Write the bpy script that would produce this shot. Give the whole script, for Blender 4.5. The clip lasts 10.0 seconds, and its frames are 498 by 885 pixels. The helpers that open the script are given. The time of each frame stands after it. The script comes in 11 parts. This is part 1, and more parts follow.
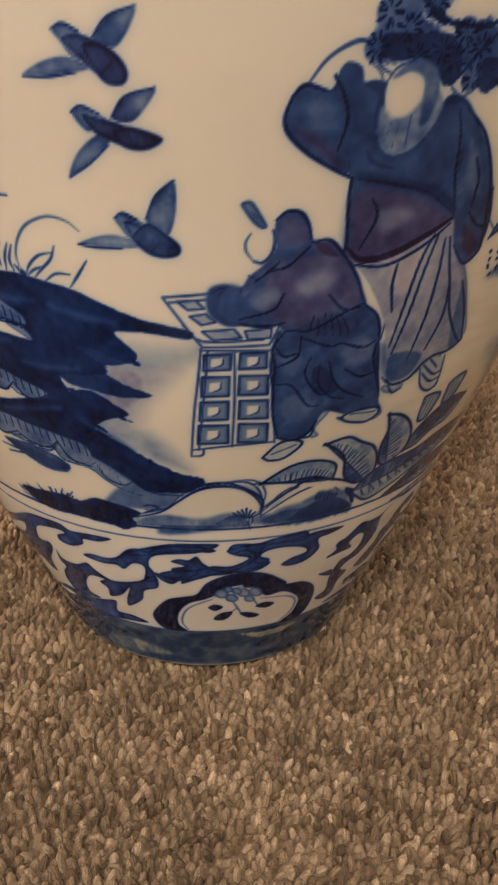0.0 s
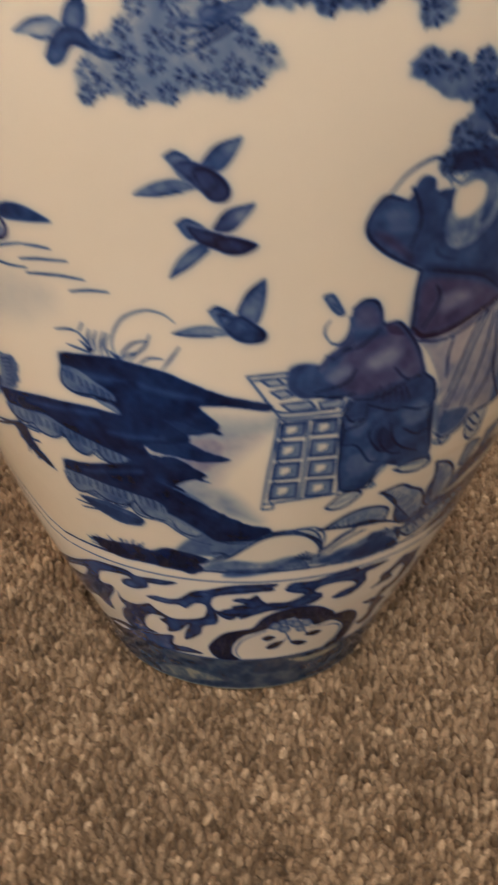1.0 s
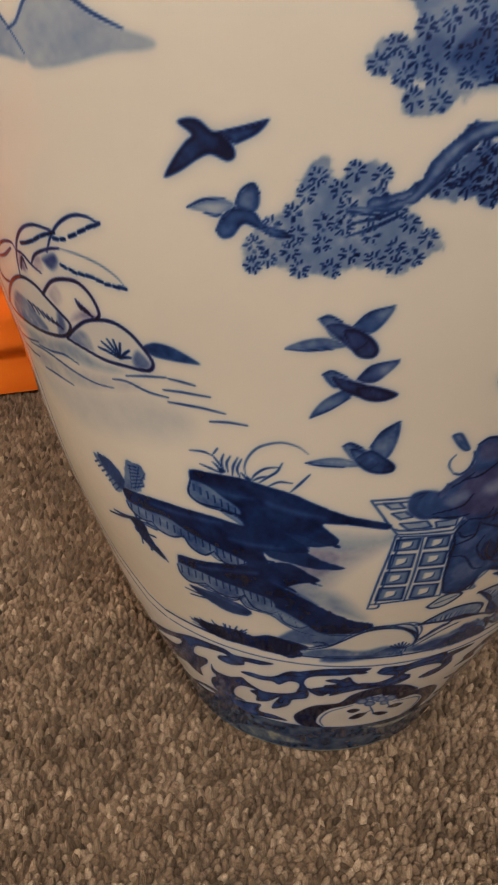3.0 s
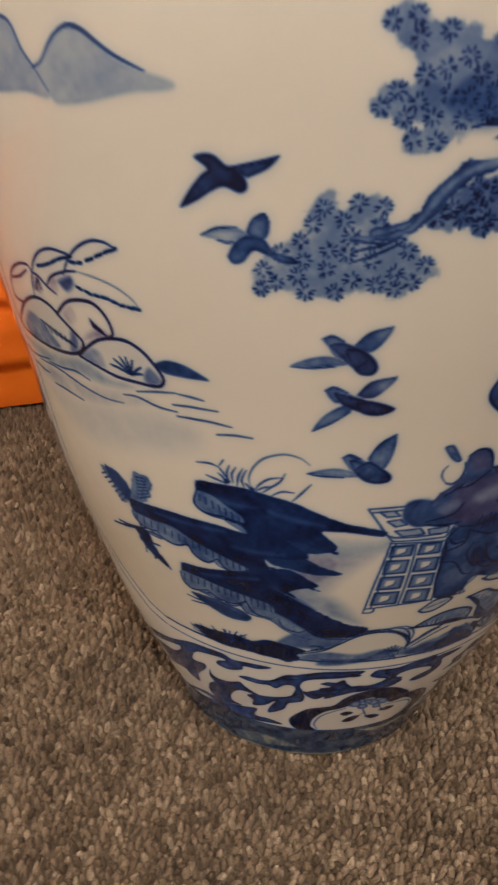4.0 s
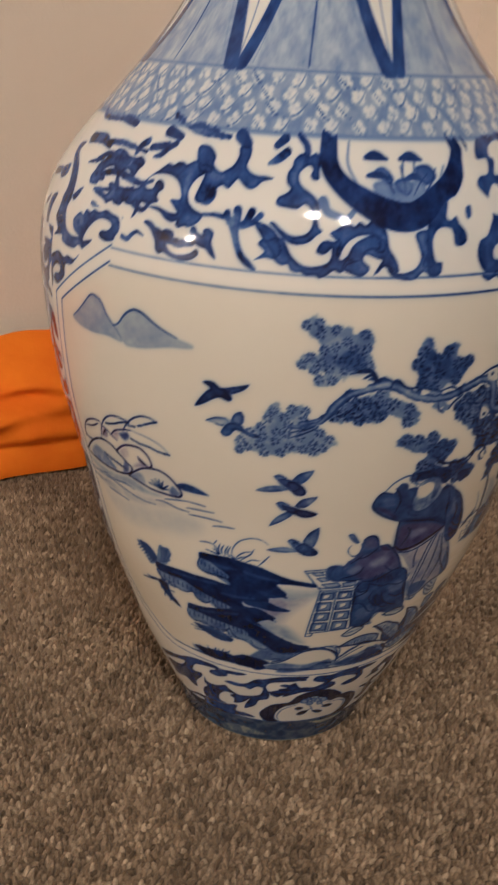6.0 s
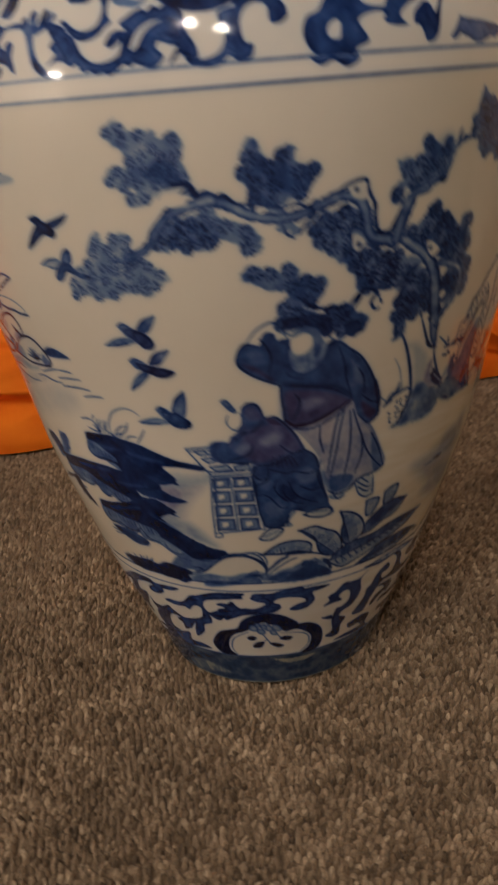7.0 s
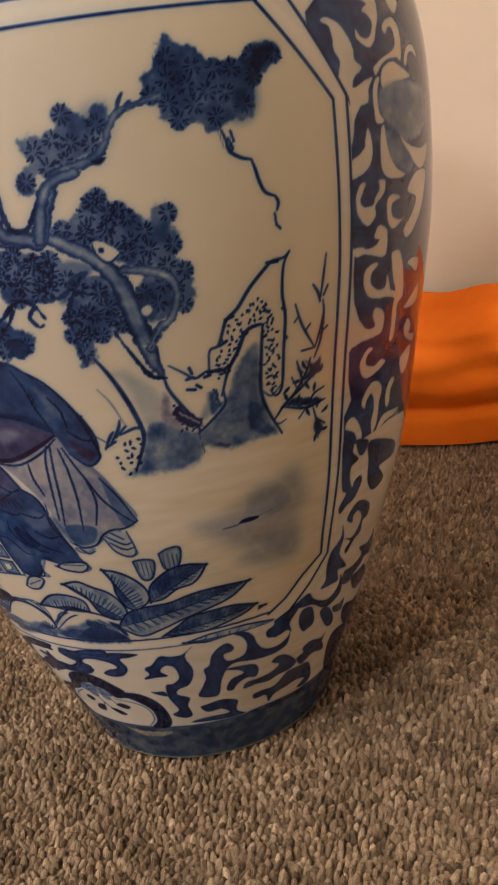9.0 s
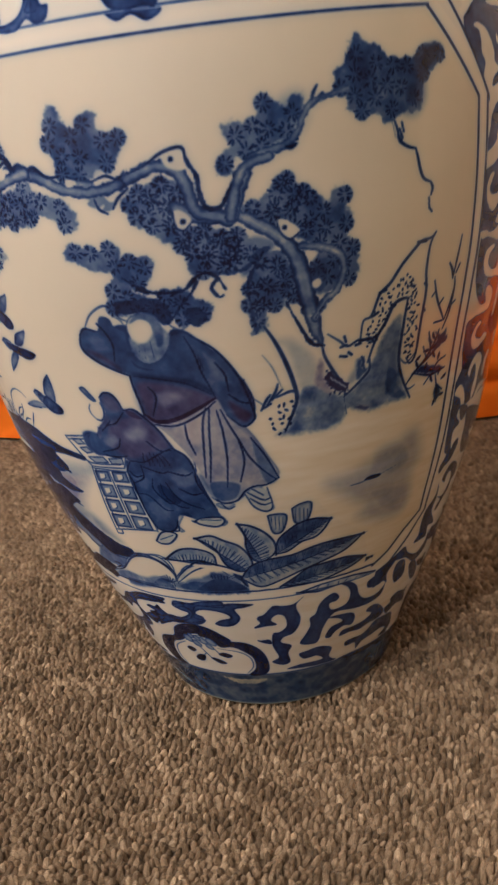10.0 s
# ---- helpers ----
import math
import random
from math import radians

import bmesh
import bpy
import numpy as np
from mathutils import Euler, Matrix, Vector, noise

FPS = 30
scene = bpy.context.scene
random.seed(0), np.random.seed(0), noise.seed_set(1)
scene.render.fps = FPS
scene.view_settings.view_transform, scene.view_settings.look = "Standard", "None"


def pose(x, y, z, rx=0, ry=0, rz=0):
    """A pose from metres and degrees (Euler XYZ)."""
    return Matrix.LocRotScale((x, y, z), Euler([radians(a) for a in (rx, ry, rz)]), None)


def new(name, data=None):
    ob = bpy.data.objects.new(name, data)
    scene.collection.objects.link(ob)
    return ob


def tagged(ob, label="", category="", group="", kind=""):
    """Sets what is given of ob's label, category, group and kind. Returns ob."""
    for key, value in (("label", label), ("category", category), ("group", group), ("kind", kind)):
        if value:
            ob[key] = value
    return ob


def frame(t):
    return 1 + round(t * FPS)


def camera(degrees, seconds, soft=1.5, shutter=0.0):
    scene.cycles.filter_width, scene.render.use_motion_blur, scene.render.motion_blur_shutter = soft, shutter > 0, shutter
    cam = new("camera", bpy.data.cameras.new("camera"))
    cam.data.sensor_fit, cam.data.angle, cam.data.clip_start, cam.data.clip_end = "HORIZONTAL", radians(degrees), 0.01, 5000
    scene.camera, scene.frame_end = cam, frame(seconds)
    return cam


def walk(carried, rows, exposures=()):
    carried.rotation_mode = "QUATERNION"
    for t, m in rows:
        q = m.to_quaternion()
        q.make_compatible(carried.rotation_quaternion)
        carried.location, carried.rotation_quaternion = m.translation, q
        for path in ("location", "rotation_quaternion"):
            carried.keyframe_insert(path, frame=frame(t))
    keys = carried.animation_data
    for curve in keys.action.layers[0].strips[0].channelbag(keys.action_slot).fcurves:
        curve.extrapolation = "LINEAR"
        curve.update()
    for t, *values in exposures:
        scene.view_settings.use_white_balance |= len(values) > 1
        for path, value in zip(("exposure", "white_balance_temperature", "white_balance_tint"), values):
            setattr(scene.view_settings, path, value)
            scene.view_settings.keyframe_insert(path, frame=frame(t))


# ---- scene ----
cam = camera(33.29, 10.0, soft=2.2, shutter=0.5)
# seconds, eye x y z, yaw to the left from +y, pitch up, roll; the vase's axis is x = y = 0
ROWS = [
    (0.0, 0.0500, -0.3680, 0.2753, 4.55, -28.05, 1.36),
    (0.5, 0.0434, -0.3645, 0.2739, 3.70, -28.75, 0.52),
    (0.8, 0.0297, -0.3794, 0.2986, 1.55, -28.90, 0.48),
    (1.0, 0.0141, -0.3811, 0.3065, 1.59, -28.65, 0.56),
    (1.2, 0.0002, -0.3791, 0.3270, 1.92, -29.83, 0.79),
    (1.5, -0.0070, -0.3842, 0.3455, 2.24, -29.76, 0.96),
    (2.0, -0.0093, -0.3787, 0.3484, 2.55, -29.80, 1.02),
    (2.5, -0.0192, -0.3728, 0.3442, 2.38, -29.43, 1.11),
    (2.7, -0.0241, -0.3738, 0.3467, 2.54, -29.56, 1.23),
    (3.8, -0.0228, -0.3826, 0.3556, 1.22, -29.04, 1.86),
    (4.0, -0.0322, -0.3891, 0.3579, 0.78, -28.55, 2.01),
    (4.2, -0.0377, -0.3988, 0.3766, 0.72, -28.82, 2.00),
    (4.5, -0.0439, -0.4344, 0.3953, 0.52, -28.31, 2.83),
    (4.8, -0.0545, -0.4624, 0.4126, 0.38, -28.28, 3.03),
    (5.0, -0.0569, -0.4729, 0.4214, -0.30, -28.08, 3.24),
    (5.2, -0.0564, -0.4834, 0.4231, -1.08, -27.65, 3.36),
    (6.3, 0.0050, -0.5480, 0.4830, 1.54, -24.83, 2.17),
    (6.5, 0.0400, -0.5477, 0.4302, 4.63, -23.79, 0.88),
    (6.7, 0.0871, -0.5396, 0.3933, 9.86, -23.01, -1.33),
    (7.0, 0.1572, -0.5031, 0.3643, 18.02, -22.83, -4.68),
    (7.2, 0.2085, -0.4763, 0.3435, 23.69, -22.31, -7.22),
    (7.5, 0.2662, -0.4344, 0.3420, 30.80, -21.31, -9.75),
    (7.7, 0.3067, -0.4085, 0.3313, 33.56, -21.12, -10.79),
    (8.0, 0.3156, -0.3828, 0.3272, 35.71, -20.32, -10.80),
    (8.3, 0.3409, -0.3485, 0.3292, 40.85, -19.99, -11.02),
    (8.5, 0.3600, -0.3203, 0.3218, 44.12, -19.08, -10.26),
    (8.7, 0.3679, -0.2968, 0.3238, 45.99, -18.74, -9.18),
    (9.0, 0.3788, -0.2863, 0.3127, 46.96, -18.32, -8.97),
    (9.2, 0.3746, -0.2927, 0.3195, 46.70, -18.36, -8.99),
    (9.5, 0.3648, -0.3213, 0.3280, 47.21, -18.31, -8.90),
    (9.8, 0.3506, -0.3519, 0.3161, 45.54, -18.72, -7.88),
    (10.0, 0.3313, -0.3754, 0.3273, 41.74, -20.16, -7.26),
]
EXPOSURES = ((0.0, 0.1, 6480, 10), (0.5, 0.15, 6420, 10), (1.5, -0.08, 6130, 10), (2.5, -0.2, 5990, 9), (4.0, -0.25, 5930, 9), (5.2, -0.28, 6020, 10),
             (6.5, -0.52, 5910, 9), (7.0, -0.79, 6260, 10), (7.5, -0.25, 6600, 12), (8.0, 0.06, 6160, 11), (8.5, 0.2, 6140, 10), (9.0, 0.24, 6200, 10), (9.5, 0.25, 5950, 10), (10.0, 0.21, 6000, 10))
walk(cam, [(t, pose(x, y, z, 0, 0, yaw) @ pose(0, 0, 0, 90 + pitch) @ pose(0, 0, 0, 0, 0, roll))
           for t, x, y, z, yaw, pitch, roll in ROWS], EXPOSURES)

# ---- the room's axes and light ----
# two walls meet in a corner behind the vase; A runs along ALONG, B along the normal of A
TURN_ROOM = radians(27.0)
ALONG = Vector((math.cos(TURN_ROOM), math.sin(TURN_ROOM), 0))
ACROSS = Vector((-math.sin(TURN_ROOM), math.cos(TURN_ROOM), 0))
WALL_A, WALL_B, FAR_A, FAR_B, CEILING = 0.50, 0.53, -3.9, -5.2, 2.40
# where wall B stops, and how deep the added unseen opening runs
RECESS, FAR_E = -0.15, 2.6
LAMP_POWER = 230.0
LAMP_COLOUR = (1.0, 0.85, 0.70)


def room(a, n, z=0.0):
    """A place in the room: a metres along wall A, n metres towards it."""
    return ALONG * a + ACROSS * n + Vector((0, 0, z))


world = bpy.data.worlds.new("world")
world.use_nodes = True
world.node_tree.nodes["Background"].inputs["Color"].default_value = (0.02, 0.018, 0.016, 1)
world.node_tree.nodes["Background"].inputs["Strength"].default_value = 0.2
scene.world = world


# ---- materials ----
def material(name):
    m = bpy.data.materials.new(name)
    m.use_nodes = True
    t = m.node_tree
    return m, t.nodes, t.links, t.nodes["Principled BSDF"]


def mixed(nodes, links, fac, a, b, kind="MIX"):
    """A colour mix node; a and b are colours or sockets."""
    n = nodes.new("ShaderNodeMix")
    n.data_type, n.blend_type = "RGBA", kind
    for socket, value in ((n.inputs[0], fac), (n.inputs[6], a), (n.inputs[7], b)):
        if isinstance(value, bpy.types.NodeSocket):
            links.new(value, socket)
        elif isinstance(value, tuple):
            socket.default_value = (*value, 1)
        else:
            socket.default_value = value
    return n.outputs[2]


def noise_of(nodes, links, scale, detail=3.0, rough=0.55, vector=None):
    n = nodes.new("ShaderNodeTexNoise")
    n.inputs["Scale"].default_value, n.inputs["Detail"].default_value, n.inputs["Roughness"].default_value = scale, detail, rough
    if vector is None:
        vector = nodes.new("ShaderNodeTexCoord").outputs["Object"]
    links.new(vector, n.inputs["Vector"])
    return n.outputs["Fac"]


def ramped(nodes, links, fac, *stops):
    n = nodes.new("ShaderNodeValToRGB")
    while len(n.color_ramp.elements) < len(stops):
        n.color_ramp.elements.new(0.5)
    for e, (at, c) in zip(n.color_ramp.elements, stops):
        e.position, e.color = at, (*c, 1) if isinstance(c, tuple) else (c, c, c, 1)
    links.new(fac, n.inputs["Fac"])
    return n.outputs["Color"]


def bumped(nodes, links, shader, height, strength, distance):
    n = nodes.new("ShaderNodeBump")
    n.inputs["Strength"].default_value, n.inputs["Distance"].default_value = strength, distance
    links.new(height, n.inputs["Height"])
    links.new(n.outputs["Normal"], shader.inputs["Normal"])


def porcelain():
    """White glaze over cobalt: the attribute 'pigment' holds blue, plum and ochre."""
    m, nodes, links, s = material("porcelain")
    a = nodes.new("ShaderNodeAttribute")
    a.attribute_name = "pigment"
    split = nodes.new("ShaderNodeSeparateColor")
    links.new(a.outputs["Color"], split.inputs["Color"])
    clay = ramped(nodes, links, noise_of(nodes, links, 9.0, 4), (0.3, (0.77, 0.785, 0.765)), (0.7, (0.815, 0.83, 0.815)))
    blue = ramped(nodes, links, split.outputs["Red"], (0.0, (1, 1, 1)), (0.25, (0.56, 0.67, 0.84)), (0.5, (0.19, 0.31, 0.62)),
                  (0.75, (0.033, 0.097, 0.36)), (0.9, (0.010, 0.035, 0.18)), (1.0, (0.004, 0.010, 0.060)))
    plum = ramped(nodes, links, split.outputs["Red"], (0.0, (1, 1, 1)), (0.3, (0.68, 0.60, 0.74)), (0.6, (0.24, 0.17, 0.34)),
                  (0.85, (0.075, 0.030, 0.085)), (1.0, (0.03, 0.012, 0.04)))
    paint = mixed(nodes, links, split.outputs["Green"], blue, plum)
    tone = mixed(nodes, links, 1.0, clay, paint, "MULTIPLY")
    # ochre carries the cream glaze and the warm bounce painted on the belly
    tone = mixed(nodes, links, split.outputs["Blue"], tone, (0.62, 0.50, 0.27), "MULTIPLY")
    links.new(tone, s.inputs["Base Color"])
    s.inputs["Roughness"].default_value = 0.07
    s.inputs["IOR"].default_value = 1.5
    s.inputs["Specular IOR Level"].default_value = 0.4
    bumped(nodes, links, s, noise_of(nodes, links, 55.0, 2), 0.03, 0.01)
    return m


def carpet_pile(name, far=False):
    """Twisted grey-brown yarn; 'yarn' holds each loop's tone and the place across and along it."""
    m, nodes, links, s = material(name)
    a = nodes.new("ShaderNodeAttribute")
    a.attribute_name = "yarn"
    split = nodes.new("ShaderNodeSeparateColor")
    links.new(a.outputs["Color"], split.inputs["Color"])
    shade = noise_of(nodes, links, 260.0, 3, 0.7) if far else split.outputs["Red"]
    yarn = ramped(nodes, links, shade, (0.0, (0.088, 0.056, 0.029)), (0.3, (0.208, 0.142, 0.085)),
                  (0.6, (0.362, 0.264, 0.174)), (1.0, (0.645, 0.505, 0.355)))
    # patchy wear; the flat far sheet also takes the loops' gap shade as colour
    wear_and_gaps = ramped(nodes, links, noise_of(nodes, links, 7.0, 3), (0.35, 0.64 if far else 0.82), (0.65, 0.82 if far else 1.06))
    yarn = mixed(nodes, links, 1.0, yarn, wear_and_gaps, "MULTIPLY")
    fibre = ramped(nodes, links, noise_of(nodes, links, 1500.0, 2), (0.3, 0.74), (0.7, 1.22))
    links.new(mixed(nodes, links, 1.0, yarn, fibre, "MULTIPLY"), s.inputs["Base Color"])
    s.inputs["Roughness"].default_value = 0.55
    s.inputs["Specular IOR Level"].default_value = 0.45
    s.inputs["Sheen Weight"].default_value = 0.12
    height = noise_of(nodes, links, 1500.0, 2)
    if not far:
        # strands twisted round the loop
        across, along, wave = (nodes.new("ShaderNodeMath") for _ in range(3))
        across.operation, along.operation, wave.operation = "MULTIPLY", "MULTIPLY_ADD", "SINE"
        links.new(split.outputs["Green"], across.inputs[0])
        across.inputs[1].default_value = 21.0
        links.new(split.outputs["Blue"], along.inputs[0])
        along.inputs[1].default_value = 9.0
        links.new(across.outputs[0], along.inputs[2])
        links.new(along.outputs[0], wave.inputs[0])
        both = nodes.new("ShaderNodeMath")
        both.operation = "MULTIPLY_ADD"
        links.new(wave.outputs[0], both.inputs[0])
        both.inputs[1].default_value = 0.22
        links.new(height, both.inputs[2])
        height = both.outputs[0]
    bumped(nodes, links, s, height, 0.6, 0.0008)
    return m


def wall_paint(name, low, high):
    m, nodes, links, s = material(name)
    links.new(ramped(nodes, links, noise_of(nodes, links, 2.5, 5), (0.3, low), (0.7, high)), s.inputs["Base Color"])
    s.inputs["Roughness"].default_value = 0.75
    bumped(nodes, links, s, noise_of(nodes, links, 260.0, 3), 0.12, 0.002)
    return m


def orange_cloth():
    m, nodes, links, s = material("orange_cloth")
    links.new(ramped(nodes, links, noise_of(nodes, links, 14.0, 4), (0.25, (0.80, 0.145, 0.004)), (0.75, (0.94, 0.25, 0.010))), s.inputs["Base Color"])
    s.inputs["Roughness"].default_value = 0.8
    s.inputs["Specular IOR Level"].default_value = 0.25
    bumped(nodes, links, s, noise_of(nodes, links, 60.0, 4), 0.25, 0.004)
    return m


def plain(name, colour, rough=0.5, metal=0.0, glow=0.0):
    m, nodes, links, s = material(name)
    s.inputs["Roughness"].default_value, s.inputs["Metallic"].default_value = rough, metal
    tone = ramped(nodes, links, noise_of(nodes, links, 30.0, 3), (0.3, tuple(c * 0.92 for c in colour)), (0.7, colour))
    links.new(tone, s.inputs["Base Color"])
    if glow:
        s.inputs["Emission Color"].default_value = (*LAMP_COLOUR, 1)
        s.inputs["Emission Strength"].default_value = glow
    return m


PORCELAIN = porcelain()
PILE = carpet_pile("carpet_pile")
FAR_PILE = carpet_pile("carpet_far", True)
WALL = wall_paint("wall_paint", (0.785, 0.70, 0.61), (0.835, 0.755, 0.665))
WHITE = wall_paint("ceiling_paint", (0.66, 0.64, 0.61), (0.72, 0.70, 0.67))
# dark paint for the added walls, so they bounce little light
BOUNCE_CUT = wall_paint("bounce_cut_paint", (0.30, 0.26, 0.22), (0.36, 0.31, 0.27))
ORANGE = orange_cloth()
LAMP_METAL = plain("lamp_metal", (0.55, 0.53, 0.50), 0.3, 1.0)
LAMP_GLASS = plain("lamp_glass", (0.9, 0.88, 0.85), 0.4, 0.0, LAMP_POWER)
SIDE_GLASS = plain("side_lamp_glass", (0.9, 0.88, 0.85), 0.4, 0.0, LAMP_POWER * 0.70)
SMALL_GLASS = plain("small_lamp_glass", (0.9, 0.88, 0.85), 0.4, 0.0, LAMP_POWER * 12.0)


# ---- building blocks ----
def part(name, bm, mat, parent=None, label="", smooth=False):
    """Links a bmesh as one mesh object, under parent where there is one."""
    data = bpy.data.meshes.new(name)
    bm.to_mesh(data)
    bm.free()
    data.materials.append(mat)
    if smooth:
        data.shade_smooth()
    ob = new(name, data)
    ob.parent = parent
    return tagged(ob, label) if label else ob


def grid_mesh(name, places, mat, wrap=False, parent=None, attribute=None):
    """A smooth mesh from an array of rows x columns x 3; attribute: a name and rows x columns x 3 values."""
    rows, cols = places.shape[:2]
    at = np.arange(rows * cols).reshape(rows, cols)
    nxt = np.roll(at, -1, 1) if wrap else at[:, 1:]
    here = at if wrap else at[:, :-1]
    quads = np.stack([here[:-1], nxt[:-1], nxt[1:], here[1:]], -1).reshape(-1, 4).astype(np.int32)
    data = bpy.data.meshes.new(name)
    data.vertices.add(rows * cols)
    data.vertices.foreach_set("co", places.reshape(-1).astype(np.float32))
    data.loops.add(quads.size)
    data.loops.foreach_set("vertex_index", quads.reshape(-1))
    data.polygons.add(len(quads))
    data.polygons.foreach_set("loop_start", np.arange(0, quads.size, 4, dtype=np.int32))
    data.update(calc_edges=True)
    if attribute:
        key, values = attribute
        layer = data.color_attributes.new(key, "FLOAT_COLOR", "POINT")
        layer.data.foreach_set("color", np.concatenate([values, np.ones((rows, cols, 1))], -1).reshape(-1).astype(np.float32))
    data.materials.append(mat)
    data.shade_smooth()
    ob = new(name, data)
    ob.parent = parent
    return ob


def box(bm, a0, a1, n0, n1, z0, z1):
    """A box whose sides follow the room."""
    v = [bm.verts.new(room(a, n, z)) for z in (z0, z1) for a, n in ((a0, n0), (a1, n0), (a1, n1), (a0, n1))]
    for f in ((3, 2, 1, 0), (4, 5, 6, 7), (0, 1, 5, 4), (1, 2, 6, 5), (2, 3, 7, 6), (3, 0, 4, 7)):
        bm.faces.new([v[i] for i in f])
    return bm


def wall(name, label, paint, *size):
    return tagged(part(name, box(bmesh.new(), *size), paint), label, "wall", kind="structure")


# ---- the room ----
wall("wall_north", "plain cream painted wall behind the vase", WALL, FAR_B - 0.1, WALL_B, WALL_A, WALL_A + 0.1, 0, CEILING)
wall("wall_east", "plain cream painted wall meeting the other in a corner", WALL, WALL_B, WALL_B + 0.1, RECESS, WALL_A + 0.1, 0, CEILING)
# two unseen dark walls, added to dim the vase's right side
wall("dark_return_wall", "unseen dark wall added beyond the corner to cut bounced light", BOUNCE_CUT, WALL_B + 0.1, FAR_E, RECESS, RECESS + 0.1, 0, CEILING)
wall("dark_far_wall", "unseen dark wall added to keep bounce off the vase", BOUNCE_CUT, FAR_E, FAR_E + 0.1, FAR_A - 0.1, RECESS + 0.1, 0, CEILING)
wall("wall_south", "plain cream painted wall", WALL, FAR_B - 0.1, FAR_E, FAR_A - 0.1, FAR_A, 0, CEILING)
wall("wall_west", "plain cream painted wall", WALL, FAR_B - 0.1, FAR_B, FAR_A, WALL_A, 0, CEILING)
tagged(part("ceiling", box(bmesh.new(), FAR_B - 0.1, FAR_E + 0.1, FAR_A - 0.1, WALL_A + 0.1, CEILING, CEILING + 0.1), WHITE),
       "plain white painted ceiling", "ceiling", kind="structure")


# ---- carpet: rows of yarn loops round the vase, a plain sheet beyond ----
def loop_pile(name, spaces, row, step, sides, rings):
    """Yarn loops in rows that run towards wall A, over spaces (a0, a1, n0, n1); each loop is a small bent cushion of yarn."""
    places = []
    for a0, a1, n0, n1 in spaces:
        a, n = np.meshgrid(np.arange(a0 + row / 2, a1, row), np.arange(n0 + step / 2, n1, step), indexing="ij")
        n = n + step * 0.5 * (np.arange(a.shape[0]) % 2)[:, None]
        places.append(np.stack([a.ravel(), n.ravel()], -1))
    at = np.concatenate(places)
    chance = np.random.default_rng(7)
    at = at + chance.normal(0, 1, at.shape) * (row * 0.19, step * 0.22)
    x, y = at[:, 0] * ALONG.x + at[:, 1] * ACROSS.x, at[:, 0] * ALONG.y + at[:, 1] * ACROSS.y
    at, x, y = at[np.hypot(x, y) > 0.06], x[np.hypot(x, y) > 0.06], y[np.hypot(x, y) > 0.06]
    many = len(at)
    long = step * chance.uniform(0.42, 0.60, many)
    wide = row * chance.uniform(0.38, 0.56, many)
    tall = 0.0056 * chance.uniform(0.60, 1.10, many) * (1 + 0.10 * np.sin(at[:, 0] * 61 + 2 * np.sin(at[:, 1] * 37)))
    turn = TURN_ROOM + chance.normal(0, 0.8, many)
    lean = chance.normal(0, 0.0011, (many, 2)) + (0.0004, 0.0005)
    tone = np.clip(0.46 + chance.normal(0, 0.19, many) + 0.05 * np.sin(at[:, 0] * 83 + 3 * np.sin(at[:, 1] * 51)), 0.06, 0.98)
    v, u = np.meshgrid(rings, sides, indexing="ij")
    v, u = v.ravel(), u.ravel()
    up = (np.clip(1 - np.abs(u) ** 2.3, 0, 1) ** 0.5) * (np.clip(1 - np.abs(v) ** 2.6, 0, 1) ** 0.5)
    px = wide[:, None] * u * (1 - 0.16 * v * v)
    py = long[:, None] * v
    cx, sx = np.cos(turn)[:, None], np.sin(turn)[:, None]
    co = np.stack([x[:, None] + px * cx - py * sx + lean[:, :1] * up, y[:, None] + px * sx + py * cx + lean[:, 1:] * up,
                   -0.0051 + tall[:, None] * up], -1)
    per, r, c = len(u), len(rings), len(sides)
    cell = np.arange(per).reshape(r, c)
    quad = np.stack([cell[:-1, :-1], cell[:-1, 1:], cell[1:, 1:], cell[1:, :-1]], -1).reshape(-1, 4)
    quads = (quad[None] + (np.arange(many) * per)[:, None, None]).reshape(-1, 4).astype(np.int32)
    yarn = np.stack([np.repeat(tone[:, None], per, 1), np.repeat((u * 0.5 + 0.5)[None], many, 0), np.repeat((v * 0.5 + 0.5)[None], many, 0), np.ones((many, per))], -1)
    data = bpy.data.meshes.new(name)
    data.vertices.add(many * per)
    data.vertices.foreach_set("co", co.reshape(-1).astype(np.float32))
    data.loops.add(quads.size)
    data.loops.foreach_set("vertex_index", quads.reshape(-1))
    data.polygons.add(len(quads))
    data.polygons.foreach_set("loop_start", np.arange(0, quads.size, 4, dtype=np.int32))
    data.update(calc_edges=True)
    data.color_attributes.new("yarn", "FLOAT_COLOR", "POINT").data.foreach_set("color", yarn.reshape(-1).astype(np.float32))
    data.materials.append(PILE)
    data.shade_smooth()
    return new(name, data)


bm = bmesh.new()
box(bm, FAR_B - 0.1, FAR_E + 0.1, FAR_A - 0.1, WALL_A + 0.1, -0.08, -0.005)
floor = tagged(part("floor", bm, FAR_PILE), "grey-brown loop-pile carpet floor", "carpet", kind="structure")
NEAR_LOOPS = ((-0.30, 0.26, -0.27, 0.12),)
FAR_LOOPS = ((-0.80, -0.30, -0.27, WALL_A), (0.26, WALL_B, -0.27, WALL_A), (-0.30, 0.26, 0.12, WALL_A))
for spaces, row, step, sides, rings in ((NEAR_LOOPS, 0.0036, 0.0038, (-1, -0.74, 0, 0.74, 1), (-1, -0.76, 0, 0.76, 1)),
                                        (FAR_LOOPS, 0.0038, 0.0042, (-1, 0, 1), (-1, -0.5, 0.5, 1))):
    tagged(loop_pile("carpet_pile", spaces, row, step, sides, rings), "short grey-brown looped yarn", kind="stuff").parent = floor


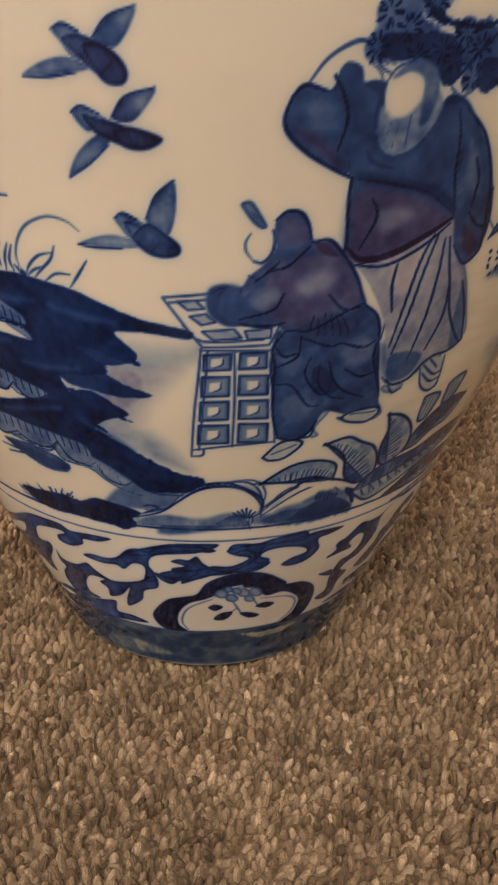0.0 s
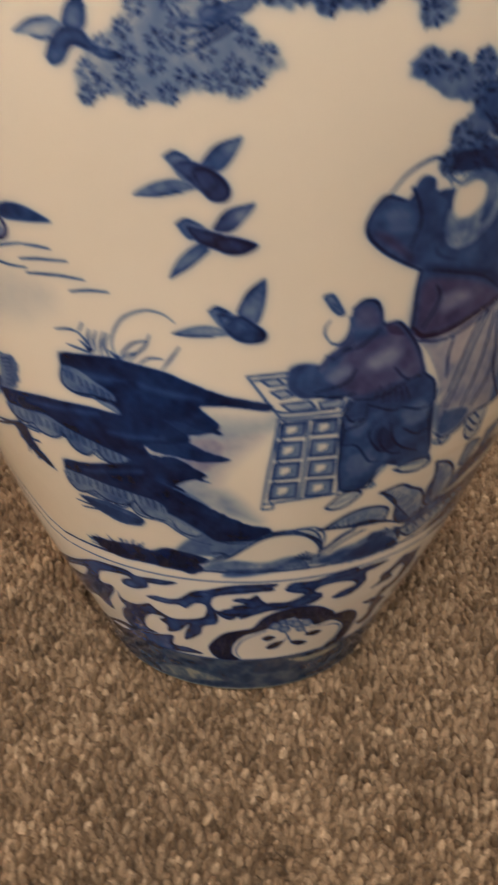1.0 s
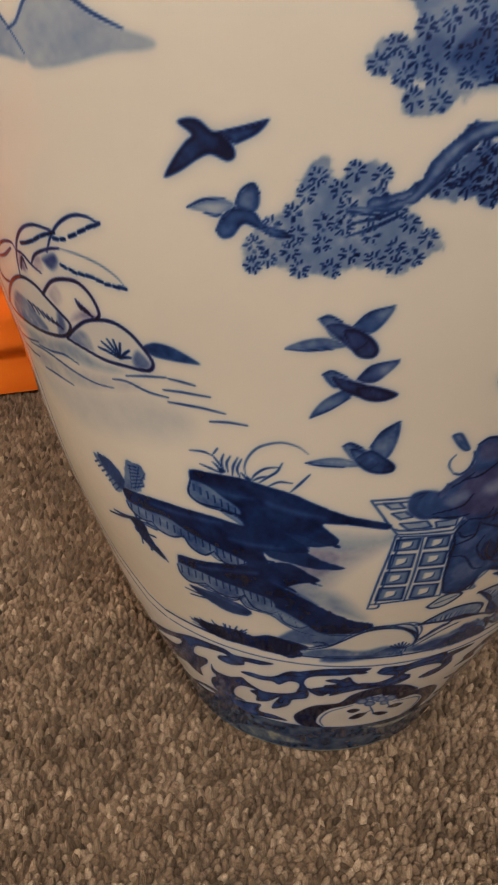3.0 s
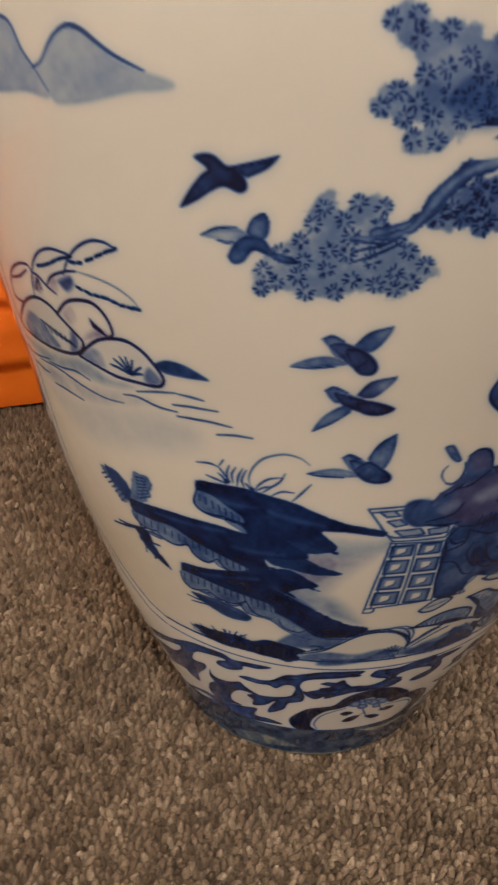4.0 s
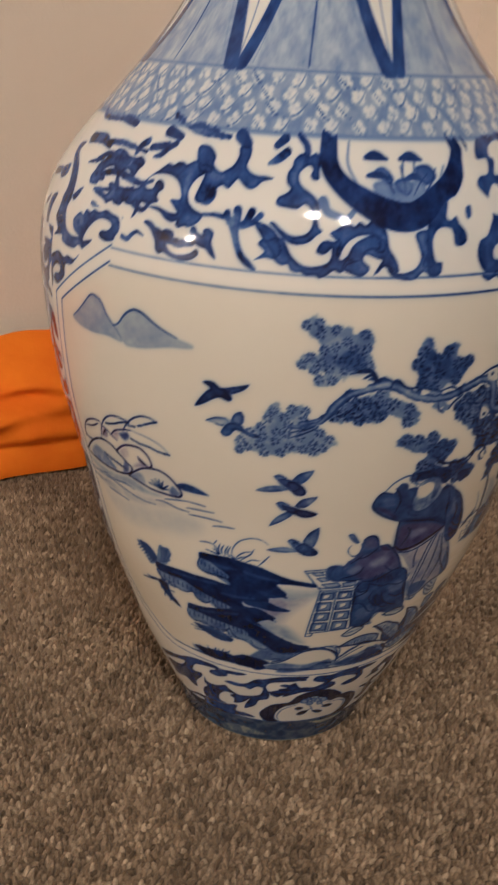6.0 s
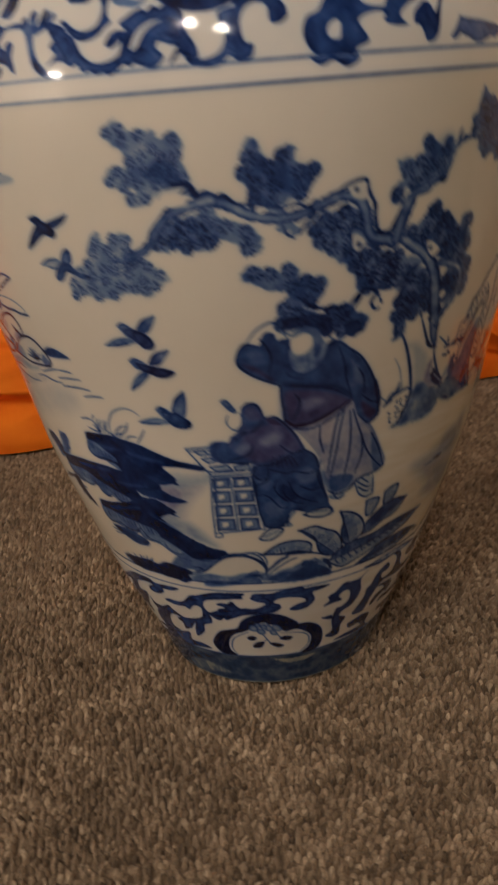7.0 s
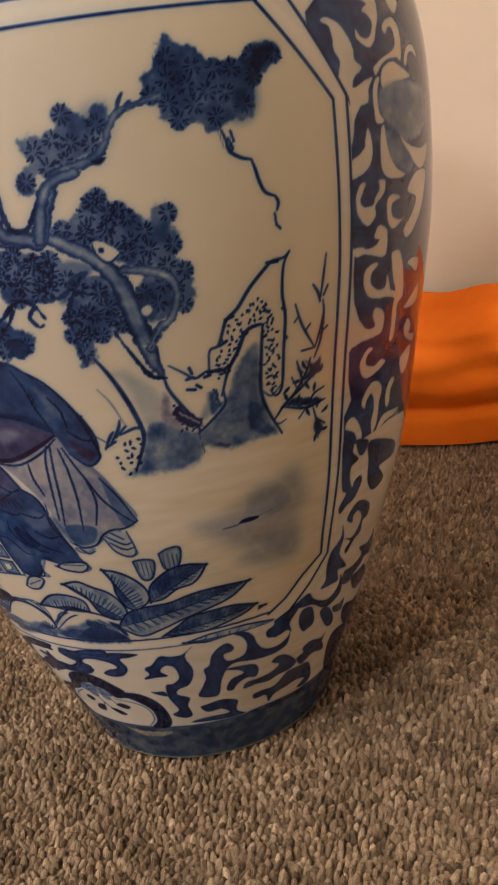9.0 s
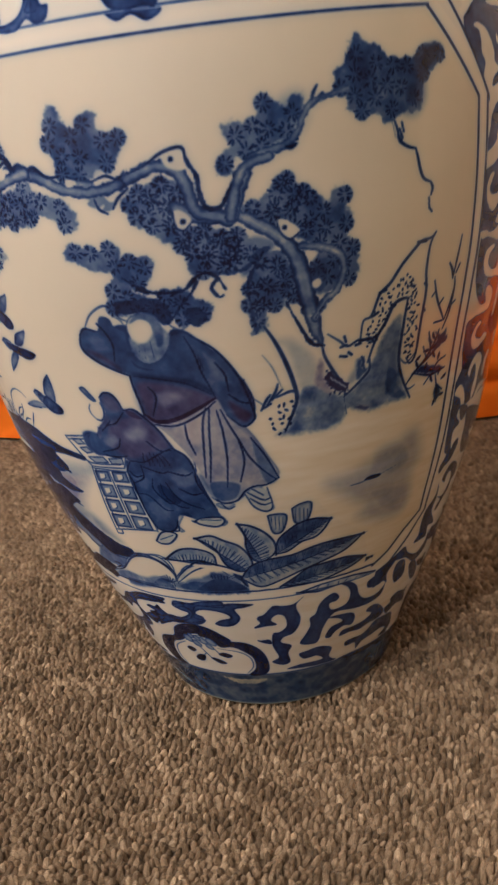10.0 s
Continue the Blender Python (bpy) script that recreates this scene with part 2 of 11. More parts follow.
# ---- brushwork on the vase: a canvas of angle x height from which the glaze takes its colour ----
# radius by height, metres
PROFILE_Z = (0.0, 0.03, 0.07, 0.12, 0.17, 0.22, 0.27, 0.32, 0.36, 0.40, 0.44, 0.48, 0.53, 0.565, 0.60, 0.63, 0.645)
PROFILE_R = (0.0765, 0.0876, 0.1044, 0.1220, 0.1381, 0.1492, 0.1599, 0.1651, 0.1646, 0.1523, 0.1194, 0.0850, 0.0600, 0.0560, 0.0640, 0.0820, 0.0950)


def spline(zs, rs, z):
    """A natural cubic spline through (zs, rs)."""
    zs, rs, n = np.array(zs), np.array(rs), len(zs)
    h, a, b = np.diff(zs), np.eye(n), np.zeros(n)
    for i in range(1, n - 1):
        a[i, i - 1:i + 2] = h[i - 1], 2 * (h[i - 1] + h[i]), h[i]
        b[i] = 6 * ((rs[i + 1] - rs[i]) / h[i] - (rs[i] - rs[i - 1]) / h[i - 1])
    m = np.linalg.solve(a, b)
    i = np.clip(np.searchsorted(zs, z) - 1, 0, n - 2)
    p, q = (zs[i + 1] - z) / h[i], (z - zs[i]) / h[i]
    return p * rs[i] + q * rs[i + 1] + ((p ** 3 - p) * m[i] + (q ** 3 - q) * m[i + 1]) * h[i] ** 2 / 6


FRONT_0, FRONT_1 = -84.0, 122.0
THETA = np.concatenate([np.arange(FRONT_0, FRONT_1, 0.2), np.arange(FRONT_1, FRONT_0 + 360 - 0.01, 1.6)])
Z_ALL = np.concatenate([np.linspace(0.0, 0.0205, 20), np.arange(0.0211, 0.4317, 0.00055), np.arange(0.432, 0.5601, 0.001), np.linspace(0.5625, 0.642, 30)])
Z_MM = Z_ALL * 1000
CANVAS = np.zeros((len(Z_ALL), len(THETA), 3))
BLUE, PLUM, OCHRE = CANVAS[..., 0], CANVAS[..., 1], CANVAS[..., 2]
CENTRE = 17.6  # the middle of the painted panel, degrees


def lattice_noise(x, y, seed):
    """Smooth noise from 0 to 1 on a unit lattice."""
    i, j = np.floor(x).astype(int), np.floor(y).astype(int)
    u, v = x - i, y - j
    u, v = u * u * (3 - 2 * u), v * v * (3 - 2 * v)

    def chance(a, b):
        h = (a * 374761393 + b * 668265263 + seed * 974634521) & 0x7FFFFFFF
        h = ((h ^ (h >> 13)) * 1274126177) & 0x7FFFFFFF
        return ((h ^ (h >> 16)) & 0xFFFF) / 65535.0

    return (chance(i, j) * (1 - u) + chance(i + 1, j) * u) * (1 - v) + (chance(i, j + 1) * (1 - u) + chance(i + 1, j + 1) * u) * v


GT, GZ = np.meshgrid(THETA * 2.7, Z_MM)
WASHY = 0.55 * lattice_noise(GT / 7, GZ / 7, 1) + 0.3 * lattice_noise(GT / 2.6, GZ / 2.6, 2) + 0.15 * lattice_noise(GT / 1.1, GZ / 1.1, 3) - 0.5
RAGGED = 0.6 * lattice_noise(GT / 2.2, GZ / 2.2, 4) + 0.4 * lattice_noise(GT / 0.9, GZ / 0.9, 5) - 0.5


def mm_per_degree(z):
    return float(np.interp(z, Z_MM, spline(PROFILE_Z, PROFILE_R, Z_ALL))) * 1000 * math.pi / 180


def pairs(flat, n=2):
    return np.array(flat, float).reshape(-1, n)


def smooth_path(p, closed, fine=5):
    """A Catmull-Rom curve through the rows of p."""
    if len(p) < 3:
        t = np.linspace(0, 1, 8)[:, None]
        return p[0] * (1 - t) + p[-1] * t
    q = np.concatenate([p[-1:], p, p[:2]]) if closed else np.concatenate([2 * p[:1] - p[1:2], p, 2 * p[-1:] - p[-2:-1]])
    out, t = [], np.linspace(0, 1, fine, endpoint=False)[:, None]
    for a, b, c, d in zip(q[:-3], q[1:-2], q[2:-1], q[3:]):
        out.append(0.5 * (2 * b + (c - a) * t + (2 * a - 5 * b + 4 * c - d) * t ** 2 + (3 * b - a - 3 * c + d) * t ** 3))
    if not closed:
        out.append(p[-1:])
    return np.concatenate(out)


def window(path, reach):
    """The slice of the canvas round a path, its points in millimetres, and the path in the same millimetres."""
    k = mm_per_degree(path[:, 1].mean())
    t0, t1 = path[:, 0].min() - reach / k, path[:, 0].max() + reach / k
    z0, z1 = path[:, 1].min() - reach, path[:, 1].max() + reach
    c0, c1 = np.searchsorted(THETA, t0), np.searchsorted(THETA, t1)
    r0, r1 = np.searchsorted(Z_MM, z0), np.searchsorted(Z_MM, z1)
    x, y = np.meshgrid(THETA[c0:c1] * k, Z_MM[r0:r1])
    return (slice(r0, r1), slice(c0, c1)), x, y, np.stack([path[:, 0] * k, path[:, 1]], 1)


def lay(where, mask, blue, plum, mode):
    """Puts paint on: 'max' deepens what is there, 'over' covers it."""
    if mode == "max":
        deeper = mask * blue > BLUE[where]
        PLUM[where] = np.where(deeper & (mask > 0.3), plum, PLUM[where])
        BLUE[where] = np.maximum(BLUE[where], mask * blue)
    else:
        BLUE[where] += mask * (blue - BLUE[where])
        PLUM[where] += mask * (plum - PLUM[where])


def inside_distance(x, y, loop):
    """Signed distance to a closed loop, positive inside."""
    best, inside = np.full(x.shape, 1e9), np.zeros(x.shape, bool)
    for (ax, ay), (bx, by) in zip(loop, np.roll(loop, -1, 0)):
        dx, dy = bx - ax, by - ay
        t = np.clip(((x - ax) * dx + (y - ay) * dy) / (dx * dx + dy * dy + 1e-12), 0, 1)
        best = np.minimum(best, (x - ax - t * dx) ** 2 + (y - ay - t * dy) ** 2)
        if abs(dy) > 1e-12:
            inside ^= ((ay > y) != (by > y)) & (x < dx * (y - ay) / dy + ax)
    return np.where(inside, 1, -1) * np.sqrt(best)


def fill(flat, blue, plum=0.0, soft=0.55, rough=0.0, mode="max", curved=True, edge=0.0, streak=0.32, grow=0.0):
    """A filled brush shape; edge: pigment pooled along its outline."""
    p = pairs(flat)
    p = smooth_path(p, True, 4) if curved else p
    where, x, y, loop = window(p, soft * 2 + 2)
    if x.size == 0:
        return
    d = inside_distance(x, y, loop) + grow + rough * RAGGED[where] * 2
    mask = np.clip(d / (2 * soft) + 0.5, 0, 1)
    mask = mask * mask * (3 - 2 * mask)
    tone = np.clip(blue * (1 + streak * (1.25 - blue) * 2 * WASHY[where]) + edge * np.exp(-(d / 1.1) ** 2), 0, 1)
    lay(where, mask, tone, plum, mode)


def stroke(flat, blue, plum=0.0, soft=0.4, mode="max", rough=0.0, streak=0.15):
    """A brush stroke through rows of angle, height and width (mm)."""
    p = smooth_path(pairs(flat, 3), False, 4)
    where, x, y, path = window(p[:, :2], p[:, 2].max() / 2 + soft * 2 + 0.5)
    if x.size == 0:
        return
    best = np.full(x.shape, -1e9)
    for a, b, wa, wb in zip(path[:-1], path[1:], p[:-1, 2], p[1:, 2]):
        dx, dy = b - a
        t = np.clip(((x - a[0]) * dx + (y - a[1]) * dy) / (dx * dx + dy * dy + 1e-12), 0, 1)
        best = np.maximum(best, (wa + t * (wb - wa)) / 2 - np.hypot(x - a[0] - t * dx, y - a[1] - t * dy))
    best = best + rough * RAGGED[where] * 2
    mask = np.clip(best / (2 * soft) + 0.5, 0, 1)
    lay(where, mask * mask * (3 - 2 * mask), np.clip(blue * (1 + streak * WASHY[where] * 2), 0, 1), plum, mode)


def line(flat, width, blue, plum=0.0, taper=0.45, mode="max", soft=0.42):
    """A line of one width that thins towards its ends."""
    p = pairs(flat)
    n = len(p)
    w = [width * (taper + (1 - taper) * math.sin(math.pi * (i + 0.35) / (n - 0.3))) for i in range(n)]
    stroke(np.column_stack([p, w]).ravel(), blue, plum, soft, mode)


def dab(t, z, length, angle, width, blue, plum=0.0):
    k = mm_per_degree(z)
    c, s = math.cos(angle) * length, math.sin(angle) * length
    stroke((t, z, width * 0.45, t + c / k * 0.6, z + s * 0.6, width, t + c / k, z + s, width * 0.8), blue, plum, 0.25)


def needles(t, z, size, blue=0.88, count=9):
    """A pine tuft: short dark dabs round a centre, each with a rounder end."""
    k, turn = mm_per_degree(z), random.random() * 6.28
    for i in range(count):
        a = turn + i * 2 * math.pi / count + random.uniform(-0.25, 0.25)
        r = size * random.uniform(0.12, 0.2)
        dab(t + math.cos(a) * r / k, z + math.sin(a) * r, size * random.uniform(0.28, 0.40), a, size * 0.165, min(1.0, blue * random.uniform(0.95, 1.1)))


def scattered(flat, gap, inset=0.0):
    """Places inside a closed shape, no two nearer than gap (mm)."""
    loop = smooth_path(pairs(flat), True, 3)
    k = mm_per_degree(loop[:, 1].mean())
    loop = loop * (k, 1)
    found = []
    for _ in range(900):
        x, y = (random.uniform(loop[:, i].min(), loop[:, i].max()) for i in (0, 1))
        if all((x - a) ** 2 + (y - b) ** 2 > gap * gap for a, b in found):
            if inside_distance(np.array([[x]]), np.array([[y]]), loop)[0, 0] > inset:
                found.append((x, y))
    return [(x / k, y) for x, y in found]


def foliage(flat, blue, size=5.0, dark=0.92):
    """A clump of pine: a lumpy wash with tufts of needles."""
    blue = min(0.9, blue + 0.05)
    fill(flat, blue, soft=1.0, rough=1.3, streak=0.6)
    for t, z in scattered(flat, size * 0.98, size * 0.16):
        k, turn = mm_per_degree(z), random.random()
        rim = [(t + math.cos(a) * size * 0.56 / k, z + math.sin(a) * size * 0.56) for a in (turn + i * 0.9 for i in range(7))]
        fill([v for q in rim for v in q], blue, soft=0.7, streak=0.4)
        needles(t, z, size, min(1.0, dark + 0.5 * max(0, blue - 0.45)))


def leaf(flat, blue, veins=8, shade=0.8):
    """A pointed leaf: wash, one dark half, outline, midrib from the first point to the far tip, hatched veins."""
    p = pairs(flat)
    half = len(p) // 2
    mid = 0.5 * (p[0] + p[half])
    tips = np.concatenate([p[:1], p[:1], p[:half + 1], p[half:half + 1], p[half:], p[:1]])
    fill(tips.ravel(), blue, soft=0.5, streak=0.7, mode="over")
    fill(np.concatenate([p[:1], p[:half + 1], p[half:half + 1], mid[None]]).ravel(), shade, soft=0.7, streak=0.7)
    line(tips.ravel(), 1.4, 1.0, taper=0.75)
    rib = smooth_path(np.array([p[0], mid, p[half]]), False, 8)
    line(rib[::4].ravel(), 1.0, 1.0)
    rim_a, rim_b = smooth_path(p[:half + 1], False, 6), smooth_path(np.concatenate([p[:1], p[:half - 1:-1]]), False, 6)
    for i in range(1, veins + 1):
        f = i / (veins + 1)
        a = rib[int(f * (len(rib) - 1))]
        for rim, reach in ((rim_a, 0.9), (rim_b, 0.6)):
            b = rim[int(min(1, f + 0.09) * (len(rim) - 1))]
            line((*a, *(a + reach * (b - a))), 0.9, 0.98, taper=0.3)


def speckle(flat, gap, size, blue=0.9):
    for t, z in scattered(flat, gap):
        dab(t, z, size * random.uniform(0.5, 1.1), random.uniform(0, 6.28), size * 0.75, blue)


def bough(flat, core=0.52):
    """A branch: dark knotty bark outside, a pale core."""
    p = pairs(flat, 3)
    stroke(flat, 0.92, rough=0.9, soft=0.5)
    inner = p * (1, 1, 0.50)
    stroke(inner.ravel(), core, soft=1.2, mode="over", streak=0.6, rough=0.5)


# ---- the painting: angle (degrees) and height (mm) of each brush mark ----
# far hills
fill((-50.6, 332.3, -48, 337.7, -45.7, 344.2, -44, 348.5, -41.9, 348.4, -40.5, 345, -38.7, 338.7, -37, 334.5, -35.4, 331.2, -36, 328.5, -39.4, 329.4, -43.9, 328.1, -48.3, 329), 0.36, soft=1.2, edge=0.1)
line((-50.3, 332.7, -47.9, 338, -45.7, 343.9, -43.9, 348.6, -42, 348.6, -40.7, 346.3, -39.3, 340.6, -37.6, 336.3, -35.7, 330.5), 1.2, 0.8)
fill((-37.9, 336.1, -35.9, 340.2, -34.4, 345.4, -32.7, 347.8, -31, 347, -28.6, 343.7, -26.3, 340.3, -23.7, 338.2, -20.8, 336.2, -21.1, 334, -25.3, 332.4, -29.9, 329.1, -33.9, 327.4, -35.4, 328.8), 0.36, soft=1.2, edge=0.08)
line((-37.9, 336.4, -36.5, 338.2, -34.7, 344.4, -32.7, 347.8, -30.8, 347.1, -28.8, 344.1, -26.8, 341.3, -23.7, 338.2), 1.5, 0.88)

# reed island
fill((-52.8, 218, -40.2, 222.6, -29, 229.2, -21.2, 227.6, -22.5, 216.2, -33.9, 208.6, -45.3, 204.2), 0.13, soft=7)
fill((-53, 228.6, -41.7, 230.4, -32.9, 233.3, -27.1, 234.5, -32.3, 227.6, -42.7, 221.2, -52.9, 220.6), 0.22, plum=0.2, soft=4, streak=0.6)
fill((-57.6, 235.7, -50.1, 236.6, -42.9, 239.2, -38.6, 241.7, -34.3, 238.5, -29.3, 237.9, -34.6, 233.8, -41.5, 233, -51.3, 229.5), 0.30, soft=3, streak=0.6)
fill((-56.5, 242, -53.9, 248.3, -50.4, 255.3, -46.6, 259.8, -43.3, 259.6, -41.1, 256.1, -39, 252.5, -37.5, 249.3, -38.5, 245.1, -40.5, 242.4, -43.6, 240.6, -46.9, 239.6, -51.8, 239.1, -55.3, 239.5), 0.10, mode='over', soft=0.4)
fill((-39.2, 242.7, -36.6, 248.6, -33.7, 253.6, -30, 256, -27.5, 254.1, -25.8, 249.7, -24.7, 244.9, -25.2, 241.7, -26.5, 240.6, -29.2, 240.2, -32.4, 239.9, -35.8, 241.3), 0.10, mode='over', soft=0.4)
fill((-54.1, 243, -50.3, 251.7, -47.3, 250.7, -45.3, 247.5, -43.4, 241.9, -48.3, 239.2, -52.6, 238.7), 0.5, plum=0.1, soft=1.6, streak=0.6)
fill((-40.5, 247.3, -39.4, 253.7, -38.4, 249.5, -39.3, 244.2, -41, 242.4), 0.6, plum=0.2, soft=1.6, streak=0.6)
fill((-38.7, 243.2, -36.2, 248.5, -34.3, 247.8, -34.1, 241.8, -35.8, 241.3), 0.45, plum=0.1, soft=1.6, streak=0.6)
fill((-27.9, 242.6, -26.6, 248, -25.1, 244.6, -25.3, 242, -26.9, 240.4), 0.6, plum=0.1, soft=1.6, streak=0.6)
fill((-40.4, 258.9, -38.2, 263.1, -37.7, 258.5, -39.3, 254.8), 0.34, plum=0.7, soft=1.6, streak=0.6)
fill((-37.4, 250.5, -35.2, 255.8, -33.1, 257.8, -32, 255.7, -35, 252.5), 0.4, plum=0.6, soft=1.6, streak=0.6)
fill((-45.9, 263.7, -45, 269.6, -44, 268.5, -44.3, 263.2), 0.5, plum=0.8, soft=1.6, streak=0.6)
fill((-39.5, 271.3, -37, 274.5, -36.4, 271.8, -37.9, 268, -39.3, 269.6), 0.82, plum=0.2, soft=1.6, streak=0.6)
fill((-42.1, 267.4, -40.8, 271.6, -39.6, 271.2, -40.1, 266.8, -41.5, 265.4), 0.4, plum=0.8, soft=1.6, streak=0.6)
line((-56.5, 242, -53.9, 248.3, -50.4, 255.3, -46.6, 259.8, -43.3, 259.6, -41.1, 256.1, -39, 252.5, -37.5, 249.3, -38.5, 245.1, -40.5, 242.4, -43.6, 240.6, -46.9, 239.6, -51.8, 239.1, -55.3, 239.5, -56.5, 242), 1.5, 1.0, plum=0.3, taper=0.8)
line((-41.8, 257, -39.1, 263.3, -36.7, 266, -34.2, 266.9, -32.7, 265.2, -31.7, 261.7, -31.4, 257.3, -32.4, 254.8), 1.5, 1.0, plum=0.6, taper=0.8)
line((-39.2, 242.7, -36.6, 248.6, -33.7, 253.6, -30, 256, -27.5, 254.1, -25.8, 249.7, -24.7, 244.9, -25.2, 241.7, -26.5, 240.6, -29.2, 240.2, -32.4, 239.9, -35.8, 241.3, -39.2, 242.7), 1.5, 1.0, plum=0.3, taper=0.8)
line((-55, 252.4, -54.3, 259.1, -52.2, 265.9, -48.9, 270.7, -46.3, 272.2, -45.6, 270.9), 1.2, 0.97, plum=0.8, taper=0.55)
line((-46.6, 260.3, -45.7, 267.9, -44.2, 274.7, -42.1, 279.6, -39.6, 282, -37.1, 282.1, -35.9, 281.7), 1.2, 0.97, plum=0.4, taper=0.55)
line((-38.1, 274, -36.8, 279.5, -34.9, 284.8, -32.5, 288.5, -30.4, 289.2, -28.8, 287.9), 1.2, 0.97, plum=0.2, taper=0.55)
line((-42.4, 267.1, -40.8, 271.6, -37.8, 275.3, -35.7, 276.7), 1.2, 0.97, plum=0.5, taper=0.55)
line((-54.6, 254.5, -53.7, 253.3, -51.7, 253.9), 1.2, 0.97, plum=0.3, taper=0.55)
line((-45.5, 270.1, -43.9, 269.6, -42.4, 267.1, -40.6, 265.4), 1.2, 0.97, plum=0.5, taper=0.55)
line((-45.6, 263.4, -44.3, 268.3, -43.9, 264.7), 1.2, 0.97, plum=0.8, taper=0.55)
line((-52.7, 262.8, -49.5, 265.7, -46.9, 269.7), 1.2, 0.97, plum=0.7, taper=0.55)
line((-35.7, 276.7, -32.6, 276.5, -29.7, 275.1, -27.6, 272.4, -26.5, 269.3), 0.8, 0.6)
line((-43.5, 273.7, -42.2, 274.6), 1.7, 1.0, taper=0.5)
line((-41.9, 274.9, -40.5, 276.4), 1.7, 1.0, taper=0.5)
line((-40.1, 276.9, -39, 278.5), 1.7, 1.0, taper=0.5)
line((-38.6, 279, -37.6, 280.1), 1.7, 1.0, taper=0.5)
line((-37.3, 280.3, -35.9, 281.6), 1.7, 1.0, taper=0.5)
line((-36.3, 279.6, -35.5, 279.7), 1.7, 1.0, taper=0.5)
line((-35, 280, -34.3, 280.4), 1.7, 1.0, taper=0.5)
line((-33.5, 281.6, -32.4, 282.9), 1.7, 1.0, taper=0.5)
line((-31.9, 283.8, -30.9, 285.1), 1.7, 1.0, taper=0.5)
line((-30.5, 285.8, -29.7, 286.8), 1.7, 1.0, taper=0.5)
line((-29.5, 286.9, -28.7, 288), 1.7, 1.0, taper=0.5)
line((-36, 271.2, -35.2, 270.7), 1.7, 1.0, taper=0.5)
line((-34.6, 270.6, -33.6, 269.9), 1.7, 1.0, taper=0.5)
line((-33.1, 270.2, -32.4, 270), 1.7, 1.0, taper=0.5)
line((-32, 270.2, -30.9, 270.1), 1.7, 1.0, taper=0.5)
line((-30.5, 269.7, -29.7, 269.4), 1.7, 1.0, taper=0.5)
line((-29.3, 268.9, -28.7, 269.1), 1.7, 1.0, taper=0.5)
line((-28.2, 269, -27.5, 268.8), 1.7, 1.0, taper=0.5)
line((-27.4, 269.2, -26.5, 269), 1.7, 1.0, taper=0.5)
line((-47, 250.5, -46.3, 249.9, -45.9, 247.4), 1.3, 1.0, plum=0.2, taper=0.5)
line((-45.7, 250.2, -45.2, 249.5, -44.7, 247.2), 1.3, 1.0, plum=0.2, taper=0.5)
line((-44.6, 249.8, -44.2, 249.1, -43.5, 247.1), 1.3, 1.0, plum=0.2, taper=0.5)
line((-43.5, 249.4, -43.2, 248.6, -42.4, 246.9), 1.3, 1.0, plum=0.2, taper=0.5)
line((-42.4, 249, -42.3, 248.2, -41.4, 246.6), 1.3, 1.0, plum=0.2, taper=0.5)
line((-41.4, 248.5, -41.3, 247.6, -40.4, 246.3), 1.3, 1.0, plum=0.2, taper=0.5)
line((-40.4, 247.9, -40.4, 247.1, -39.4, 246), 1.3, 1.0, plum=0.2, taper=0.5)
line((-34.9, 260.2, -34.7, 258.4, -34.3, 256.9), 1.3, 1.0, plum=0.5, taper=0.5)
line((-34.5, 259.5, -34.2, 257.8, -33.8, 256.6), 1.3, 1.0, plum=0.5, taper=0.5)
line((-34.1, 258.8, -33.7, 257.2, -33.4, 256.3), 1.3, 1.0, plum=0.5, taper=0.5)
line((-33.6, 258, -33.3, 256.6, -33, 255.9), 1.3, 1.0, plum=0.5, taper=0.5)
line((-33.2, 257.3, -32.9, 256, -32.5, 255.7), 1.3, 1.0, plum=0.5, taper=0.5)
line((-29.7, 242.6, -31.3, 243.8, -33, 244.4), 1.2, 1.0, taper=0.5)
line((-29.7, 242.6, -30.9, 245.1, -32.2, 247.1), 1.2, 1.0, taper=0.5)
line((-29.7, 242.6, -30.4, 246, -31.1, 248.8), 1.2, 1.0, taper=0.5)
line((-29.7, 242.6, -29.9, 246.2, -30.1, 249.2), 1.2, 1.0, taper=0.5)
line((-29.7, 242.6, -29.4, 245.9, -29.1, 248.8), 1.2, 1.0, taper=0.5)
line((-29.7, 242.6, -28.8, 245, -27.9, 246.9), 1.2, 1.0, taper=0.5)
line((-29.7, 242.6, -28.8, 243.7, -27.9, 244.2), 1.2, 1.0, taper=0.5)
fill((-25.8, 249.6, -24, 252.4, -21.9, 252.4, -20.3, 251, -18.3, 248, -20.3, 247.3, -22.7, 247, -24.5, 247.2), 0.86, soft=0.6, streak=0.6)
line((-53, 228.6, -47.6, 230.4, -44, 230, -40.3, 228.6, -35.9, 227.8, -32.3, 228.9), 1.0, 0.8, taper=0.5)
line((-48.9, 231.2, -44.9, 232.4, -41.3, 234.3, -38.4, 233.1), 1.0, 0.8, taper=0.5)
line((-49.8, 220.9, -46.3, 221.6, -41.6, 221.4), 1.0, 0.8, taper=0.5)
line((-32, 232.8, -29.5, 233.9, -26.4, 232.3, -23.4, 232.2), 1.0, 0.8, taper=0.5)
line((-29.4, 236.2, -26.2, 238.5, -23.2, 240.1), 1.0, 0.8, taper=0.5)
line((-59.3, 229, -54.5, 229, -48.7, 232.6), 1.0, 0.8, taper=0.5)
line((-56.5, 224.4, -53.1, 223.9, -50.7, 224.5), 1.0, 0.8, taper=0.5)
